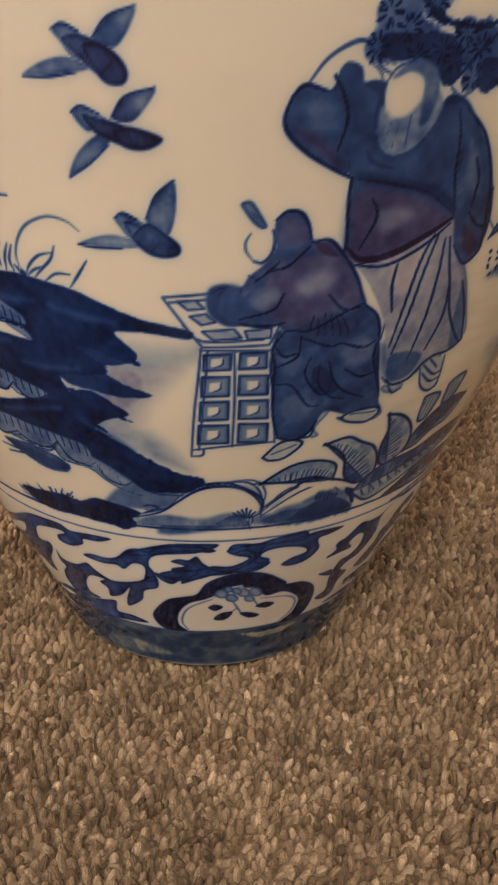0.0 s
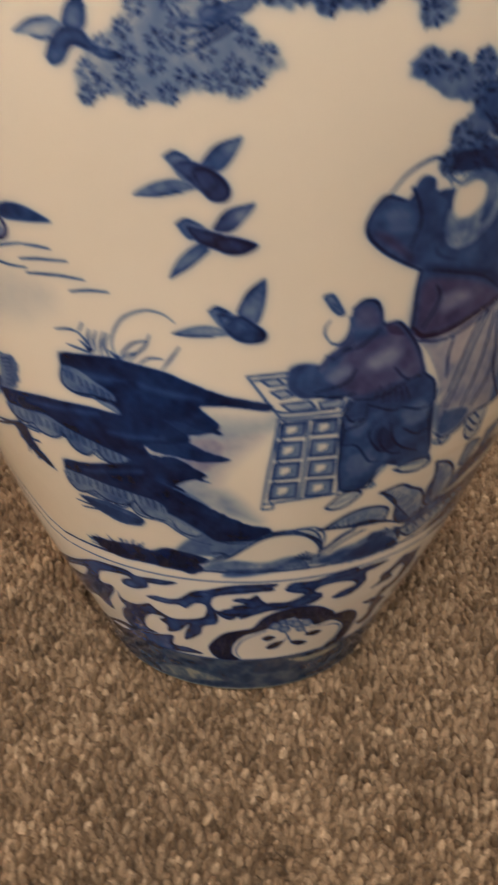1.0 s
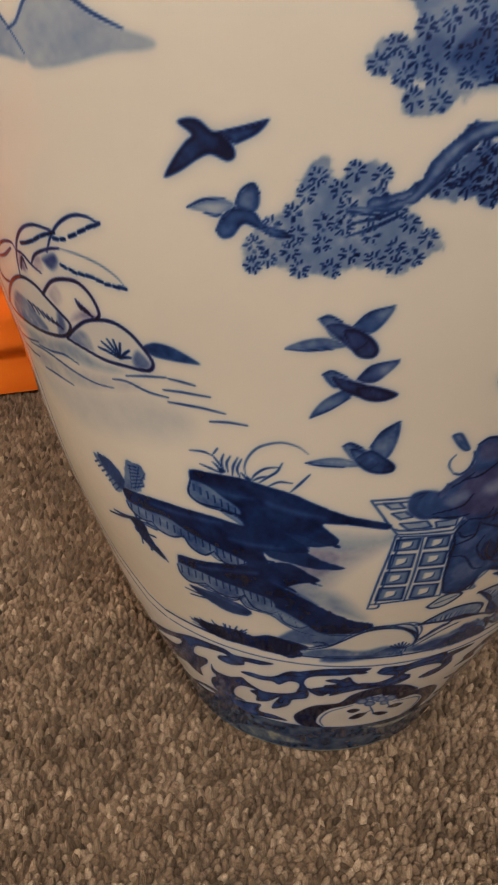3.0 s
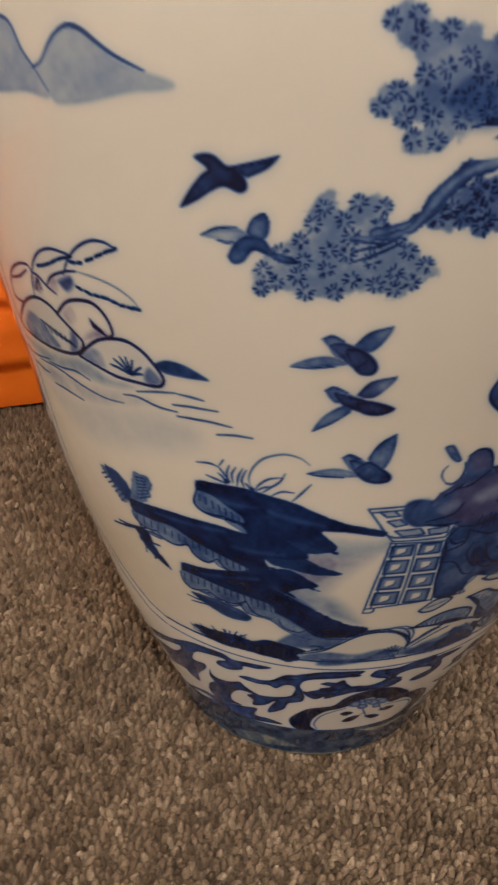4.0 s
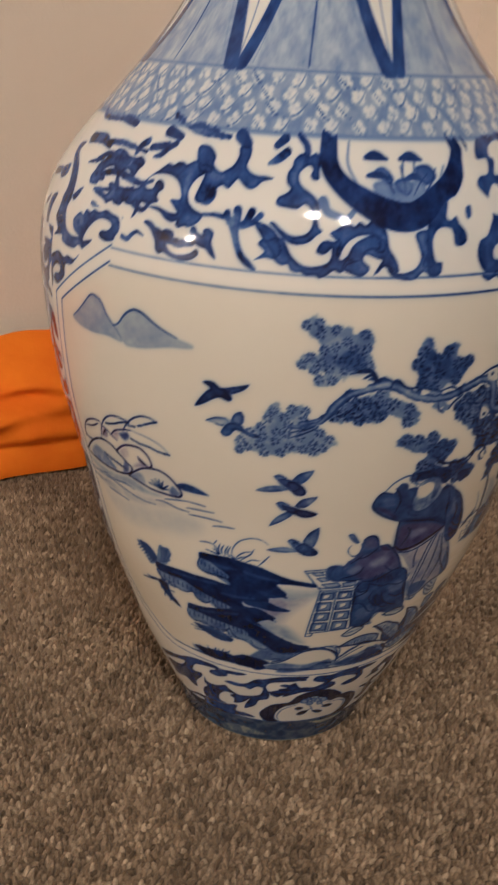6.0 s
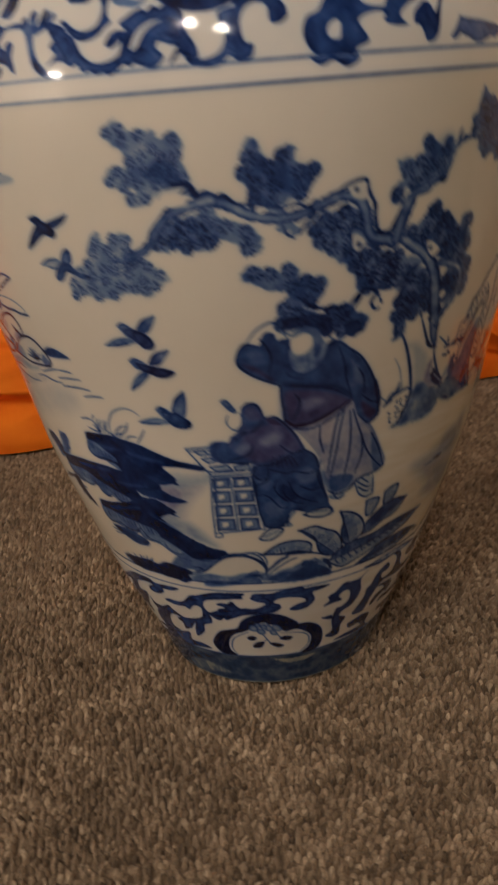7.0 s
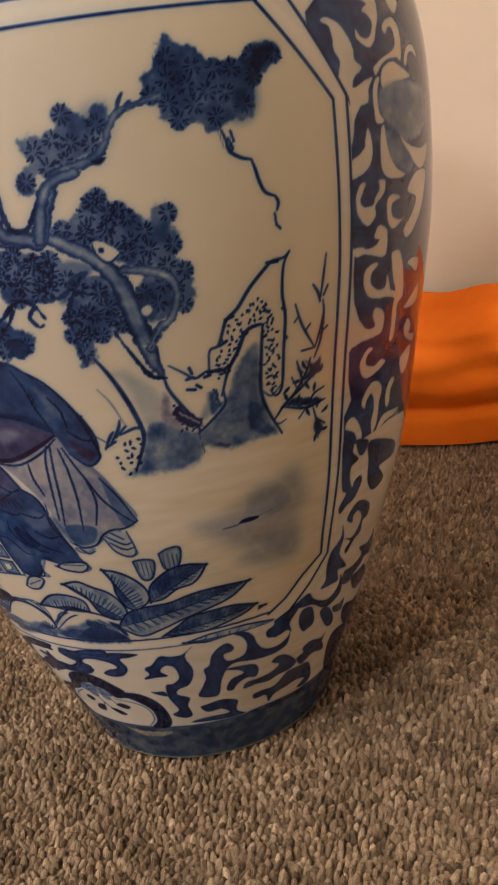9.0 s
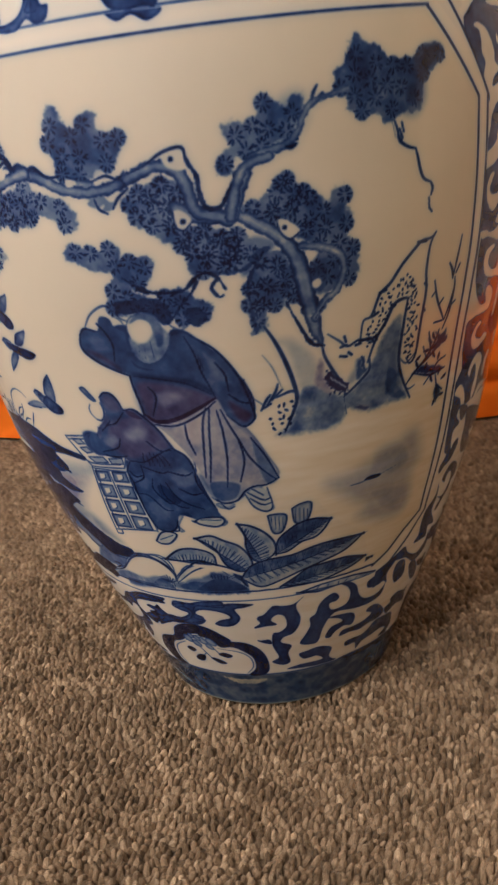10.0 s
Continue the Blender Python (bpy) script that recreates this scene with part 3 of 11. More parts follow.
line((-22.9, 239.9, -21.1, 239.9, -19.4, 239.5), 1.0, 0.85, taper=0.5)
line((-23.9, 234.9, -21.2, 235.8, -17.6, 236.2), 1.0, 0.85, taper=0.5)
line((-23.5, 230.4, -21.3, 230.9, -18.7, 231.2, -15.9, 230.7), 1.0, 0.85, taper=0.5)
line((-18, 226.3, -15.7, 227.4, -13.2, 227.5), 1.0, 0.85, taper=0.5)
# plain winged shapes over the water
fill((-18.8, 317.8, -17.9, 319.1, -16.7, 318.9, -15.5, 316.5, -14.7, 316.4, -13.6, 313.4, -13.4, 310.6, -14.2, 309.3, -15.7, 310.6, -17, 309, -18.7, 305.7, -20.4, 303.7, -19.4, 308.8, -18.1, 313.4, -17.5, 315.2), 0.92, plum=0, soft=0.6, streak=0.7, edge=0.2)
fill((-14.8, 316.3, -12.6, 317.9, -10.5, 319.9, -11.3, 316.7, -12.8, 314.3, -13.6, 313.7), 0.72, plum=0, soft=0.6, streak=0.7, edge=0.2)
fill((-15.4, 291.2, -14.6, 295.3, -13.5, 297.9, -11.8, 297.6, -10.7, 294.4, -8.8, 293, -8.1, 291.1, -9.6, 290.5, -11.3, 292.5, -12.7, 293.6, -13.7, 290.1, -14.8, 289.1), 0.78, plum=0, soft=0.6, streak=0.7, edge=0.2)
fill((-18.2, 296.6, -16.5, 299.1, -14.5, 299.8, -13.5, 298.4, -14.8, 295.8, -16.5, 295.7), 0.34, plum=0, soft=0.6, streak=0.7, edge=0.2)
fill((-13.5, 298.4, -12.9, 302.3, -11.8, 304.3, -11.2, 302, -11.3, 298.3, -12.1, 296.9), 0.62, plum=0, soft=0.6, streak=0.7, edge=0.2)
fill((-4.7, 266.3, -3, 267.4, -1.1, 265.4, -0.2, 261.4, -1.5, 258.5, -3.1, 261.9), 0.78, plum=0.1, soft=0.6, streak=0.7, edge=0.2)
fill((-3.7, 249.6, -1.8, 248.8, 0.6, 246.7, 0.8, 242.1, -1.1, 243.1, -2.7, 245.3), 0.78, plum=0.1, soft=0.6, streak=0.7, edge=0.2)
fill((-0.9, 222.8, 1.2, 221.7, 3.1, 217.6, 1.7, 213.8, 0.1, 216.5), 0.76, plum=0, soft=0.6, streak=0.7, edge=0.2)
fill((-5.3, 268.2, -4.3, 269.4, -3, 267.9, -2.2, 265.8, -2.7, 262, -3.8, 262.3, -4.7, 265.7), 0.58, plum=0, soft=0.6, streak=0.7, edge=0.2)
fill((-2.9, 265.3, -1.2, 265.8, 0.4, 262.7, 1, 259.1, 0.4, 256.5, -1.1, 256.8, -2.3, 260.9), 0.84, plum=0.12, soft=0.6, streak=0.7, edge=0.2)
fill((-1.9, 266.4, -0.4, 271, 1.9, 273.4, 1.5, 269.5, 0.3, 265.1, -0.7, 264.7), 0.6, plum=0, soft=0.6, streak=0.7, edge=0.2)
fill((-8.6, 258, -6.6, 261.3, -4.2, 262.5, -2.3, 260.2, -3.7, 259, -6.2, 258.1), 0.55, plum=0, soft=0.6, streak=0.7, edge=0.2)
fill((-4.6, 250, -3.6, 251.4, -2, 249.7, -1, 247.7, -2.4, 246.1, -3.5, 245.7), 0.58, plum=0, soft=0.6, streak=0.7, edge=0.2)
fill((-0.9, 249, 0.5, 253.9, 3.2, 256.2, 2.5, 252.3, 0.9, 248.1), 0.66, plum=0.1, soft=0.6, streak=0.7, edge=0.2)
fill((-0.9, 246.5, 0.9, 247.1, 3.7, 244.5, 2.4, 241.6, 0.5, 241.4, -1, 243.8), 0.85, plum=0.15, soft=0.6, streak=0.7, edge=0.2)
fill((-5.7, 233.7, -4.8, 239.3, -3, 243.9, -0.9, 246.5, -1.5, 242.3, -3.5, 237.6), 0.62, plum=0, soft=0.6, streak=0.7, edge=0.2)
fill((-1.7, 223.3, -0.8, 224.8, 0.7, 223.1, 1.7, 221.1, -0.2, 217.8, -1.2, 220.6), 0.6, plum=0, soft=0.6, streak=0.7, edge=0.2)
fill((-0.2, 218.6, 1.6, 222.5, 3.4, 219.8, 4.9, 216.3, 4.7, 213.3, 3, 212.4, 1.3, 213.7, 0.3, 216.5), 0.84, plum=0, soft=0.6, streak=0.7, edge=0.2)
fill((1.5, 223.3, 2.7, 229.9, 4.5, 234, 4.6, 225.7, 3.8, 219.1, 2.8, 219.6), 0.66, plum=0, soft=0.6, streak=0.7, edge=0.2)
fill((-6, 215.4, -3.5, 218.2, -1.1, 218.4, 1.1, 215.9, -1.3, 214.7, -4.2, 215), 0.55, plum=0, soft=0.6, streak=0.7, edge=0.2)
line((-18.2, 296.6, -16.5, 299.1, -14.5, 299.8), 0.9, 0.97, taper=0.5)
line((-16.5, 295.7, -15.4, 295.2, -14.8, 295.8), 0.9, 0.97, taper=0.5)
line((-5.3, 268.2, -4.3, 269.4, -3, 267.9), 0.9, 0.97, taper=0.5)
line((-1.9, 266.4, -0.4, 271, 1.9, 273.4), 0.9, 0.97, taper=0.5)
line((-8.6, 257.8, -6.2, 257.9, -3.7, 259), 0.9, 0.97, taper=0.5)
line((-4.6, 250, -3.6, 251.4, -2, 249.7), 0.9, 0.97, taper=0.5)
line((-0.9, 249, 0.5, 253.9, 3.2, 256.2), 0.9, 0.97, taper=0.5)
line((-5.7, 233.7, -3.5, 237.6, -1.5, 242.3), 0.9, 0.97, taper=0.5)
line((-1.7, 223.3, -0.8, 224.8, 0.7, 223.1), 0.9, 0.97, taper=0.5)
line((1.5, 223.3, 2.7, 229.9, 4.5, 234), 0.9, 0.97, taper=0.5)
line((-6, 215.3, -4.2, 214.7, -1.3, 214.7), 0.9, 0.97, taper=0.5)
line((-14.8, 316.3, -12.6, 317.9, -10.5, 319.9), 0.9, 0.97, taper=0.5)
line((-13.5, 298.4, -12.9, 302.3, -11.8, 304.3, -11.2, 302), 0.9, 0.97, taper=0.5)
line((-15.4, 291.2, -14.6, 295.3, -13.5, 297.9), 0.9, 0.97, taper=0.5)

# shelves of rock at the water
fill((-8.8, 184.2, -0, 181.1, 7.7, 186.9, 6.5, 179.3, 0.2, 172.3, -1.7, 157.3, -3, 142.5, -8.7, 143.7, -11.8, 166.2), 0.36, soft=5)
fill((-21.9, 203.1, -18.8, 204.2, -14.7, 204.7, -10.8, 203, -7.7, 201.4, -4.1, 197.4, -0.2, 193.4, 3.6, 191.3, 6, 189.6, 5.5, 187, 2.2, 188.2, -0.9, 188.9, -3.3, 188.2, -2, 184.5, -0.8, 181.1, -1.4, 178.1, -3.6, 178.3, -6, 181.1, -8, 181.7, -11.4, 181.4, -13.9, 181.3, -15.5, 183.2, -17.1, 186.9, -19.6, 189.3, -21.7, 192.4, -22.2, 197.1), 0.95, rough=0.2)
fill((-22.1, 198, -22.3, 190.5, -20.6, 188.1, -17.9, 187.7, -15.4, 186.3, -14.5, 182.3, -15.9, 183.5, -18.2, 187.1, -19.4, 192.2, -20.9, 196.3), 0.45, mode='over', edge=0.2)
line((-21.4, 196.5, -21.5, 191.1), 0.6, 0.82)
line((-20.4, 195.1, -20.5, 189.8), 0.6, 0.82)
line((-19.3, 193.8, -19.3, 188.8), 0.6, 0.82)
line((-18.3, 191.6, -18, 188.4), 0.6, 0.82)
line((-17.1, 189.6, -16.9, 187.2), 0.6, 0.82)
line((-21.9, 203.1, -22.1, 197.3, -22.1, 190.2, -20.6, 187.8, -17.9, 187.3, -15.3, 185.8, -14.3, 182), 1.0, 0.92)
fill((-36.4, 180.1, -32.5, 181.5, -28.4, 182.8, -23.8, 183.2, -19.1, 183.3, -14.7, 182.3, -10.5, 183.3, -8, 181.7, -4.8, 174.1, -8.1, 171.3, -11.7, 170, -10.8, 161.9, -15.7, 160.8, -21.4, 163.5, -27.4, 167.1, -32.3, 169.3, -35.6, 173.1), 0.95, rough=0.2)
fill((-33.5, 169.8, -32.3, 165.7, -29.4, 165, -25.4, 167.5, -23.9, 164.4, -21, 163, -19.2, 160, -15.6, 159.7, -18.3, 165.2, -22.5, 168.4, -27, 170.8), 0.48, mode='over', edge=0.2)
line((-30.3, 170.7, -30.7, 165.6), 0.6, 0.82)
line((-28.4, 170.3, -28.7, 165.6), 0.6, 0.82)
line((-26.4, 170.5, -26.6, 166.6), 0.6, 0.82)
line((-24.7, 169.2, -24.6, 165.3), 0.6, 0.82)
line((-22.9, 167.8, -22.6, 163.4), 0.6, 0.82)
line((-21.2, 166.3, -20.9, 162.4), 0.6, 0.82)
line((-19.3, 164.7, -18.9, 160.3), 0.6, 0.82)
line((-17.5, 163.4, -16.9, 159.9), 0.6, 0.82)
line((-36.2, 173.3, -33.8, 168.2, -31.7, 165.5, -28.8, 164.8, -25.5, 167.1, -24, 163.6, -21, 162.2, -19.3, 159.2, -15.4, 159.1), 1.0, 0.9)
fill((-11.3, 182.8, -5.6, 183.5, -1.6, 178.1, -5.6, 175.3, -3.1, 170, 0.7, 166.2, -3.1, 164.4, -7.4, 166, -11.7, 169.5), 0.9, rough=0.3)
fill((-27.6, 153.8, -24.3, 155, -19.9, 157.4, -13.8, 162.2, -8.2, 166.3, -4.8, 161.5, -2.9, 157.6, -5.7, 155, -7.6, 152.4, -8.5, 147.6, -4.9, 139.8, 0, 134.6, 6.3, 129.6, 5.3, 123.4, 1.4, 122, -2.9, 122.4, -6, 126.2, -9, 130.1, -13.1, 135.2, -18.3, 137.4, -23.9, 138.4, -27.4, 143.6), 0.95, rough=0.2)
fill((-28, 148.9, -28.2, 140.8, -25, 139.1, -21.1, 137.7, -17.1, 138.4, -15.5, 133.2, -11.2, 131.3, -8.7, 125.9, -5, 121.6, -1.8, 119.8, -5.5, 128.8, -9.9, 136.2, -14.9, 140.3, -20, 143.3, -24.9, 145.4), 0.48, mode='over', edge=0.2)
line((-26.5, 146.4, -26.7, 140.8), 0.6, 0.85)
line((-24.6, 145, -24.5, 140), 0.6, 0.85)
line((-22.4, 143.8, -22.3, 138.6), 0.6, 0.85)
line((-20.2, 143, -20.1, 138.2), 0.6, 0.85)
line((-18.1, 142, -17.9, 137.6), 0.6, 0.85)
line((-16.1, 140.8, -15.7, 134.3), 0.6, 0.85)
line((-14, 138.7, -13.4, 132.8), 0.6, 0.85)
line((-11.8, 136.4, -11.2, 131.3), 0.6, 0.85)
line((-9.5, 134.1, -9, 127), 0.6, 0.85)
line((-7, 130.7, -6.5, 123.9), 0.6, 0.85)
line((-27.6, 153.8, -28.2, 146.2, -27.9, 140, -25.1, 138.3, -21.1, 136.8, -17.2, 137.5, -15.6, 132.4, -11.2, 130.5, -8.7, 125.3, -5, 120.7, -0.7, 119.7), 1.0, 0.9)
fill((-27.3, 135.2, -24.1, 136.3, -20.6, 136.3, -17.5, 133.4, -15, 129.6, -16.3, 125.8, -19.9, 125.2, -23.7, 129), 0.78, rough=0.4)
fill((-40.8, 192, -38.3, 192.6, -36.2, 189.4, -35.1, 184.3, -36.7, 178.6, -38.2, 181.7, -39.9, 185.4), 0.8, rough=0.8)
fill((-33.2, 195.2, -31, 197.3, -30.2, 193.6, -31.1, 187.3, -33.8, 181.8, -35.5, 181.9, -33.3, 189.8), 0.66, rough=0.8)
line((-40, 192.1, -36.5, 179.4), 1.0, 0.9)
line((-33.1, 194.5, -34, 182.7), 1.0, 0.9)
line((-31.1, 195.9, -33.2, 182.9), 1.0, 0.9)
line((-30.4, 192.7, -32.6, 184.1), 1.0, 0.9)
line((-36.3, 176.7, -35.4, 168.9, -34, 158.6, -32.5, 152.5, -30.7, 145.7), 1.6, 0.85)
line((-41.4, 162, -38.1, 163, -34, 166.5), 1.6, 0.85)
line((-33.9, 165.1, -31.7, 165.5, -30.6, 164.8), 1.6, 0.85)
line((-35, 164.6, -36.4, 158.2, -35.9, 156.2), 1.6, 0.85)
line((-34, 158.6, -31.8, 159), 1.6, 0.85)
line((-33.2, 155.7, -34.1, 148.5), 1.6, 0.85)
fill((-28.8, 110.1, -24.4, 111.3, -19.1, 112.9, -15.5, 111.9, -11.9, 113.4, -9.5, 111.6, -5.1, 104.9, -7.5, 99.6, -11.1, 101.6, -17.3, 102.4, -24.1, 101.8, -27.9, 105.7), 0.95, rough=0.6)
line((-21.5, 212, -19.5, 212.8, -18.3, 212.1), 1.0, 0.85, taper=0.15)
line((-18.3, 212.6, -17.4, 209.3, -16.8, 206.3), 1.0, 0.85, taper=0.15)
line((-17.4, 215.6, -18, 213.1), 1.0, 0.85, taper=0.15)
line((-20.2, 207, -18.6, 206.1, -17.1, 205), 1.0, 0.85, taper=0.15)
line((-16.8, 206.3, -17, 210.3, -16.6, 213.7), 1.0, 0.85, taper=0.15)
line((-16.2, 206.2, -16.3, 210, -15.7, 213.4), 1.0, 0.85, taper=0.15)
line((-15.6, 205, -15.4, 209.3, -14.7, 213.4), 1.0, 0.85, taper=0.15)
line((-17.2, 205.6, -17.7, 207.9, -18.3, 209.2), 1.0, 0.85, taper=0.15)
line((-14.5, 204.6, -14.9, 208.3, -14.2, 213.1), 1.0, 0.85, taper=0.15)
line((-13.5, 203.6, -14, 205.8, -14.4, 207.1), 1.0, 0.85, taper=0.15)
line((-13.1, 204.4, -12.4, 207.6, -11, 210.8, -9.2, 212.1), 1.0, 0.85, taper=0.15)
line((-13, 204, -11.9, 206.3, -10.6, 207.6), 1.0, 0.85, taper=0.15)
line((-12.2, 203.4, -10.9, 206.8, -9.6, 210.1, -8.9, 214.1), 1.0, 0.85, taper=0.15)
line((-10.8, 203, -9.3, 205.7, -7.6, 205.8), 1.0, 0.85, taper=0.15)
line((-7.8, 201.9, -6.7, 205.7, -5.4, 210.5), 1.0, 0.85, taper=0.15)
line((-13.4, 204.2, -13.9, 208.9, -13.4, 213.9, -12.1, 218.8, -10.4, 221.5, -8.7, 222.6, -6.9, 221.5, -5.7, 218.9), 1.0, 0.72, taper=0.2)
fill((-17.6, 207.2, -16.8, 207.3, -16.5, 206, -17.4, 204.8), 0.9)
fill((-13.8, 206, -13.2, 205.5, -13, 203.7, -13.7, 203.6), 0.9)
stroke((-20.5, 196.7, 1, -16.7, 195.7, 1.7, -13.2, 196.2, 0.8), 0.8, mode='over', soft=2.0)
stroke((-11, 195.3, 0.8, -7.1, 192.8, 1.5, -3.3, 191.5, 0.6), 0.8, mode='over', soft=2.0)
stroke((-30.5, 178.5, 0.6, -24.1, 179.5, 1.4, -18.3, 180.8, 0.6), 0.8, mode='over', soft=2.0)
stroke((-16.9, 173.5, 0.6, -13.3, 172.9, 1.4, -9, 173.9, 0.6), 0.8, mode='over', soft=2.0)
stroke((-23.6, 151.3, 0.7, -18.1, 154.2, 1.7, -13.1, 157.1, 0.6), 0.8, mode='over', soft=2.0)
stroke((-10.4, 153.6, 0.6, -7.2, 148.2, 1.5, -3, 141.8, 0.6), 0.8, mode='over', soft=2.0)

# foreground stones
fill((-6.3, 108.2, -0.2, 111.7, 3.7, 111.3, 9.4, 109.7, 12.3, 112.5, 14.7, 112.9, 16.9, 109.7, 17.5, 107, 14.5, 105.6, 9.5, 104.8, 2.5, 103.9, -3.6, 104.3), 0.5, soft=2.2)
line((-5.3, 109.3, -1.1, 112.3, 1.1, 115.3, 3, 120.8, 5.3, 124.8, 8, 126.9, 11.1, 126.1, 13.9, 121.6, 16.1, 115.1, 16.7, 110.6), 1.1, 0.82)
fill((13.9, 109.1, 16.3, 110.4, 18.1, 114.1, 20.2, 119.8, 22.8, 124.1, 24.2, 124.8, 20.9, 117, 19.2, 111.9), 0.3, soft=2)
line((16.7, 110.6, 18.1, 114.1, 19.7, 119.4, 21.9, 123, 24.2, 125.3, 25.7, 125.1), 1.1, 0.85)
line((15.1, 126.3, 17.3, 128.5, 20.1, 128.9, 22.9, 126.7), 1.2, 0.8)
fill((15.6, 126.6, 17.3, 128.9, 20, 129.2, 22.9, 126.6, 20.3, 125.5, 17.5, 125.7), 0.6, soft=0.8)
fill((17.7, 106.8, 20.2, 112.1, 23.7, 113.9, 27, 113.8, 30.5, 108.5, 32.4, 107.8, 30.9, 105.1, 25.7, 104.8, 20.8, 104.7), 0.55, soft=2)
fill((26.1, 114.4, 27.2, 117.9, 29.3, 117.5, 31, 113.6, 30.1, 111, 28.4, 111.2), 0.75, soft=1.2, rough=0.6)
line((11.8, 114.2, 13.3, 111.8), 1.0, 0.85)
line((12.4, 115.8, 13.6, 112.3), 1.0, 0.85)
line((13.4, 116.2, 14, 112.1), 1.0, 0.85)
line((14.3, 115.4, 14.5, 111), 1.0, 0.85)
line((15.4, 113.8, 14.8, 110.4), 1.0, 0.85)
line((14.5, 111, 15.6, 107.6, 16.2, 104.4), 0.7, 0.75)
line((24.2, 124.8, 27.4, 124, 30.3, 120, 34.4, 114.7), 1.0, 0.82)
fill((-30.7, 107.8, -25.7, 108.4, -20.6, 108.6, -17, 109.2, -20, 105, -24.6, 104.4), 0.62, rough=1.2)
fill((-17, 109.2, -13.7, 113.4, -11.9, 115.1, -8.9, 114.2, -6.5, 113, -4, 109.8, -7.7, 104.9, -12.1, 103.2, -16.6, 103.5, -21.3, 104.4), 0.96)
line((-3.1, 112.4, -0.1, 113.6, 1.7, 116.2), 0.9, 0.85)
line((-2.7, 115.5, -1, 114.3), 1.2, 0.9)
fill((-10.1, 131.6, -4.7, 130.8, 0.5, 128.5, 4.9, 126.5, 7.5, 126.4, 5.7, 123.2, 3, 120.8, -1.6, 122.4, -5.9, 126.2), 0.28, soft=3)

# lattice cabinet
line((2.7, 200.5, 4, 195.6, 5.7, 189.2, 7.1, 184.4), 1.0, 0.82, taper=0.8)
line((2.7, 200.6, 5.5, 201.3, 7.9, 202), 1.0, 0.82, taper=0.8)
line((7.1, 184.4, 10.9, 184.5, 15.1, 184.9), 1.0, 0.82, taper=0.8)
line((15.1, 184.9, 15.8, 188.8, 16.3, 192.8), 1.0, 0.82, taper=0.8)
line((3.4, 199, 5.5, 199.6, 7.6, 200.1), 1.0, 0.82, taper=0.8)
line((4.9, 191.7, 7.1, 186.5, 14.3, 186.8), 1.0, 0.82, taper=0.8)
fill((4.3, 199.4, 6.4, 199.8, 7.3, 197.3, 5.5, 196.8), 0.42, curved=False)
line((4.3, 199.4, 6.4, 199.8), 1.0, 0.86, taper=0.9)
line((6.4, 199.8, 7.3, 197.3), 1.0, 0.86, taper=0.9)
line((7.3, 197.3, 5.5, 196.8), 1.0, 0.86, taper=0.9)
line((5.5, 196.8, 4.3, 199.4), 1.0, 0.86, taper=0.9)
fill((5.7, 194.7, 7.5, 195.5, 8.6, 192.9, 7, 192), 0.42, curved=False)
line((5.7, 194.7, 7.5, 195.5), 1.0, 0.86, taper=0.9)
line((7.5, 195.5, 8.6, 192.9), 1.0, 0.86, taper=0.9)
line((8.6, 192.9, 7, 192), 1.0, 0.86, taper=0.9)
line((7, 192, 5.7, 194.7), 1.0, 0.86, taper=0.9)
fill((7.1, 189.8, 10.8, 190.5, 11.7, 187.6, 8.4, 186.8), 0.42, curved=False)
line((7.1, 189.8, 10.8, 190.5), 1.0, 0.86, taper=0.9)
line((10.8, 190.5, 11.7, 187.6), 1.0, 0.86, taper=0.9)
line((11.7, 187.6, 8.4, 186.8), 1.0, 0.86, taper=0.9)
line((8.4, 186.8, 7.1, 189.8), 1.0, 0.86, taper=0.9)
fill((12.1, 189.8, 15.2, 190.6, 15.2, 187.4, 12.5, 186.9), 0.42, curved=False)
line((12.1, 189.8, 15.2, 190.6), 1.0, 0.86, taper=0.9)
line((15.2, 190.6, 15.2, 187.4), 1.0, 0.86, taper=0.9)
line((15.2, 187.4, 12.5, 186.9), 1.0, 0.86, taper=0.9)
line((12.5, 186.9, 12.1, 189.8), 1.0, 0.86, taper=0.9)
line((6.9, 183.9, 6.5, 172.7, 5.9, 159.6, 5.3, 140.8), 1.0, 0.82, taper=0.8)
line((5.4, 143.6, 10.7, 145.4, 17.3, 146.3), 1.0, 0.82, taper=0.8)
line((5.3, 140.8, 6.9, 141.3, 7.1, 144.2), 1.0, 0.82, taper=0.8)
line((7.1, 183.4, 11.6, 183.1, 15.3, 182.9), 1.0, 0.82, taper=0.8)
line((15.5, 182.5, 16.3, 167.2, 17.4, 145.8), 1.0, 0.82, taper=0.8)
line((7.7, 183, 7.3, 168.3, 6.4, 143.7), 1.0, 0.82, taper=0.8)
line((10.9, 183.1, 11.2, 165.9, 11.2, 145.2), 1.0, 0.82, taper=0.8)
fill((7.3, 181.7, 10.5, 182, 10.5, 176.5, 7.2, 176.1), 0.5, curved=False, edge=0.2, soft=0.4)
line((7.3, 181.7, 10.5, 182), 1.1, 0.9, taper=0.9)
line((10.5, 182, 10.5, 176.5), 1.1, 0.9, taper=0.9)
line((10.5, 176.5, 7.2, 176.1), 1.1, 0.9, taper=0.9)
line((7.2, 176.1, 7.3, 181.7), 1.1, 0.9, taper=0.9)
fill((8.2, 180.3, 9.5, 180.6, 9.5, 178.5, 8.6, 177.3, 8.1, 177.6), 0.03, mode='over', soft=0.4, curved=False)
line((9.6, 180.4, 9.5, 178.2, 8.5, 177.2), 0.9, 0.85)
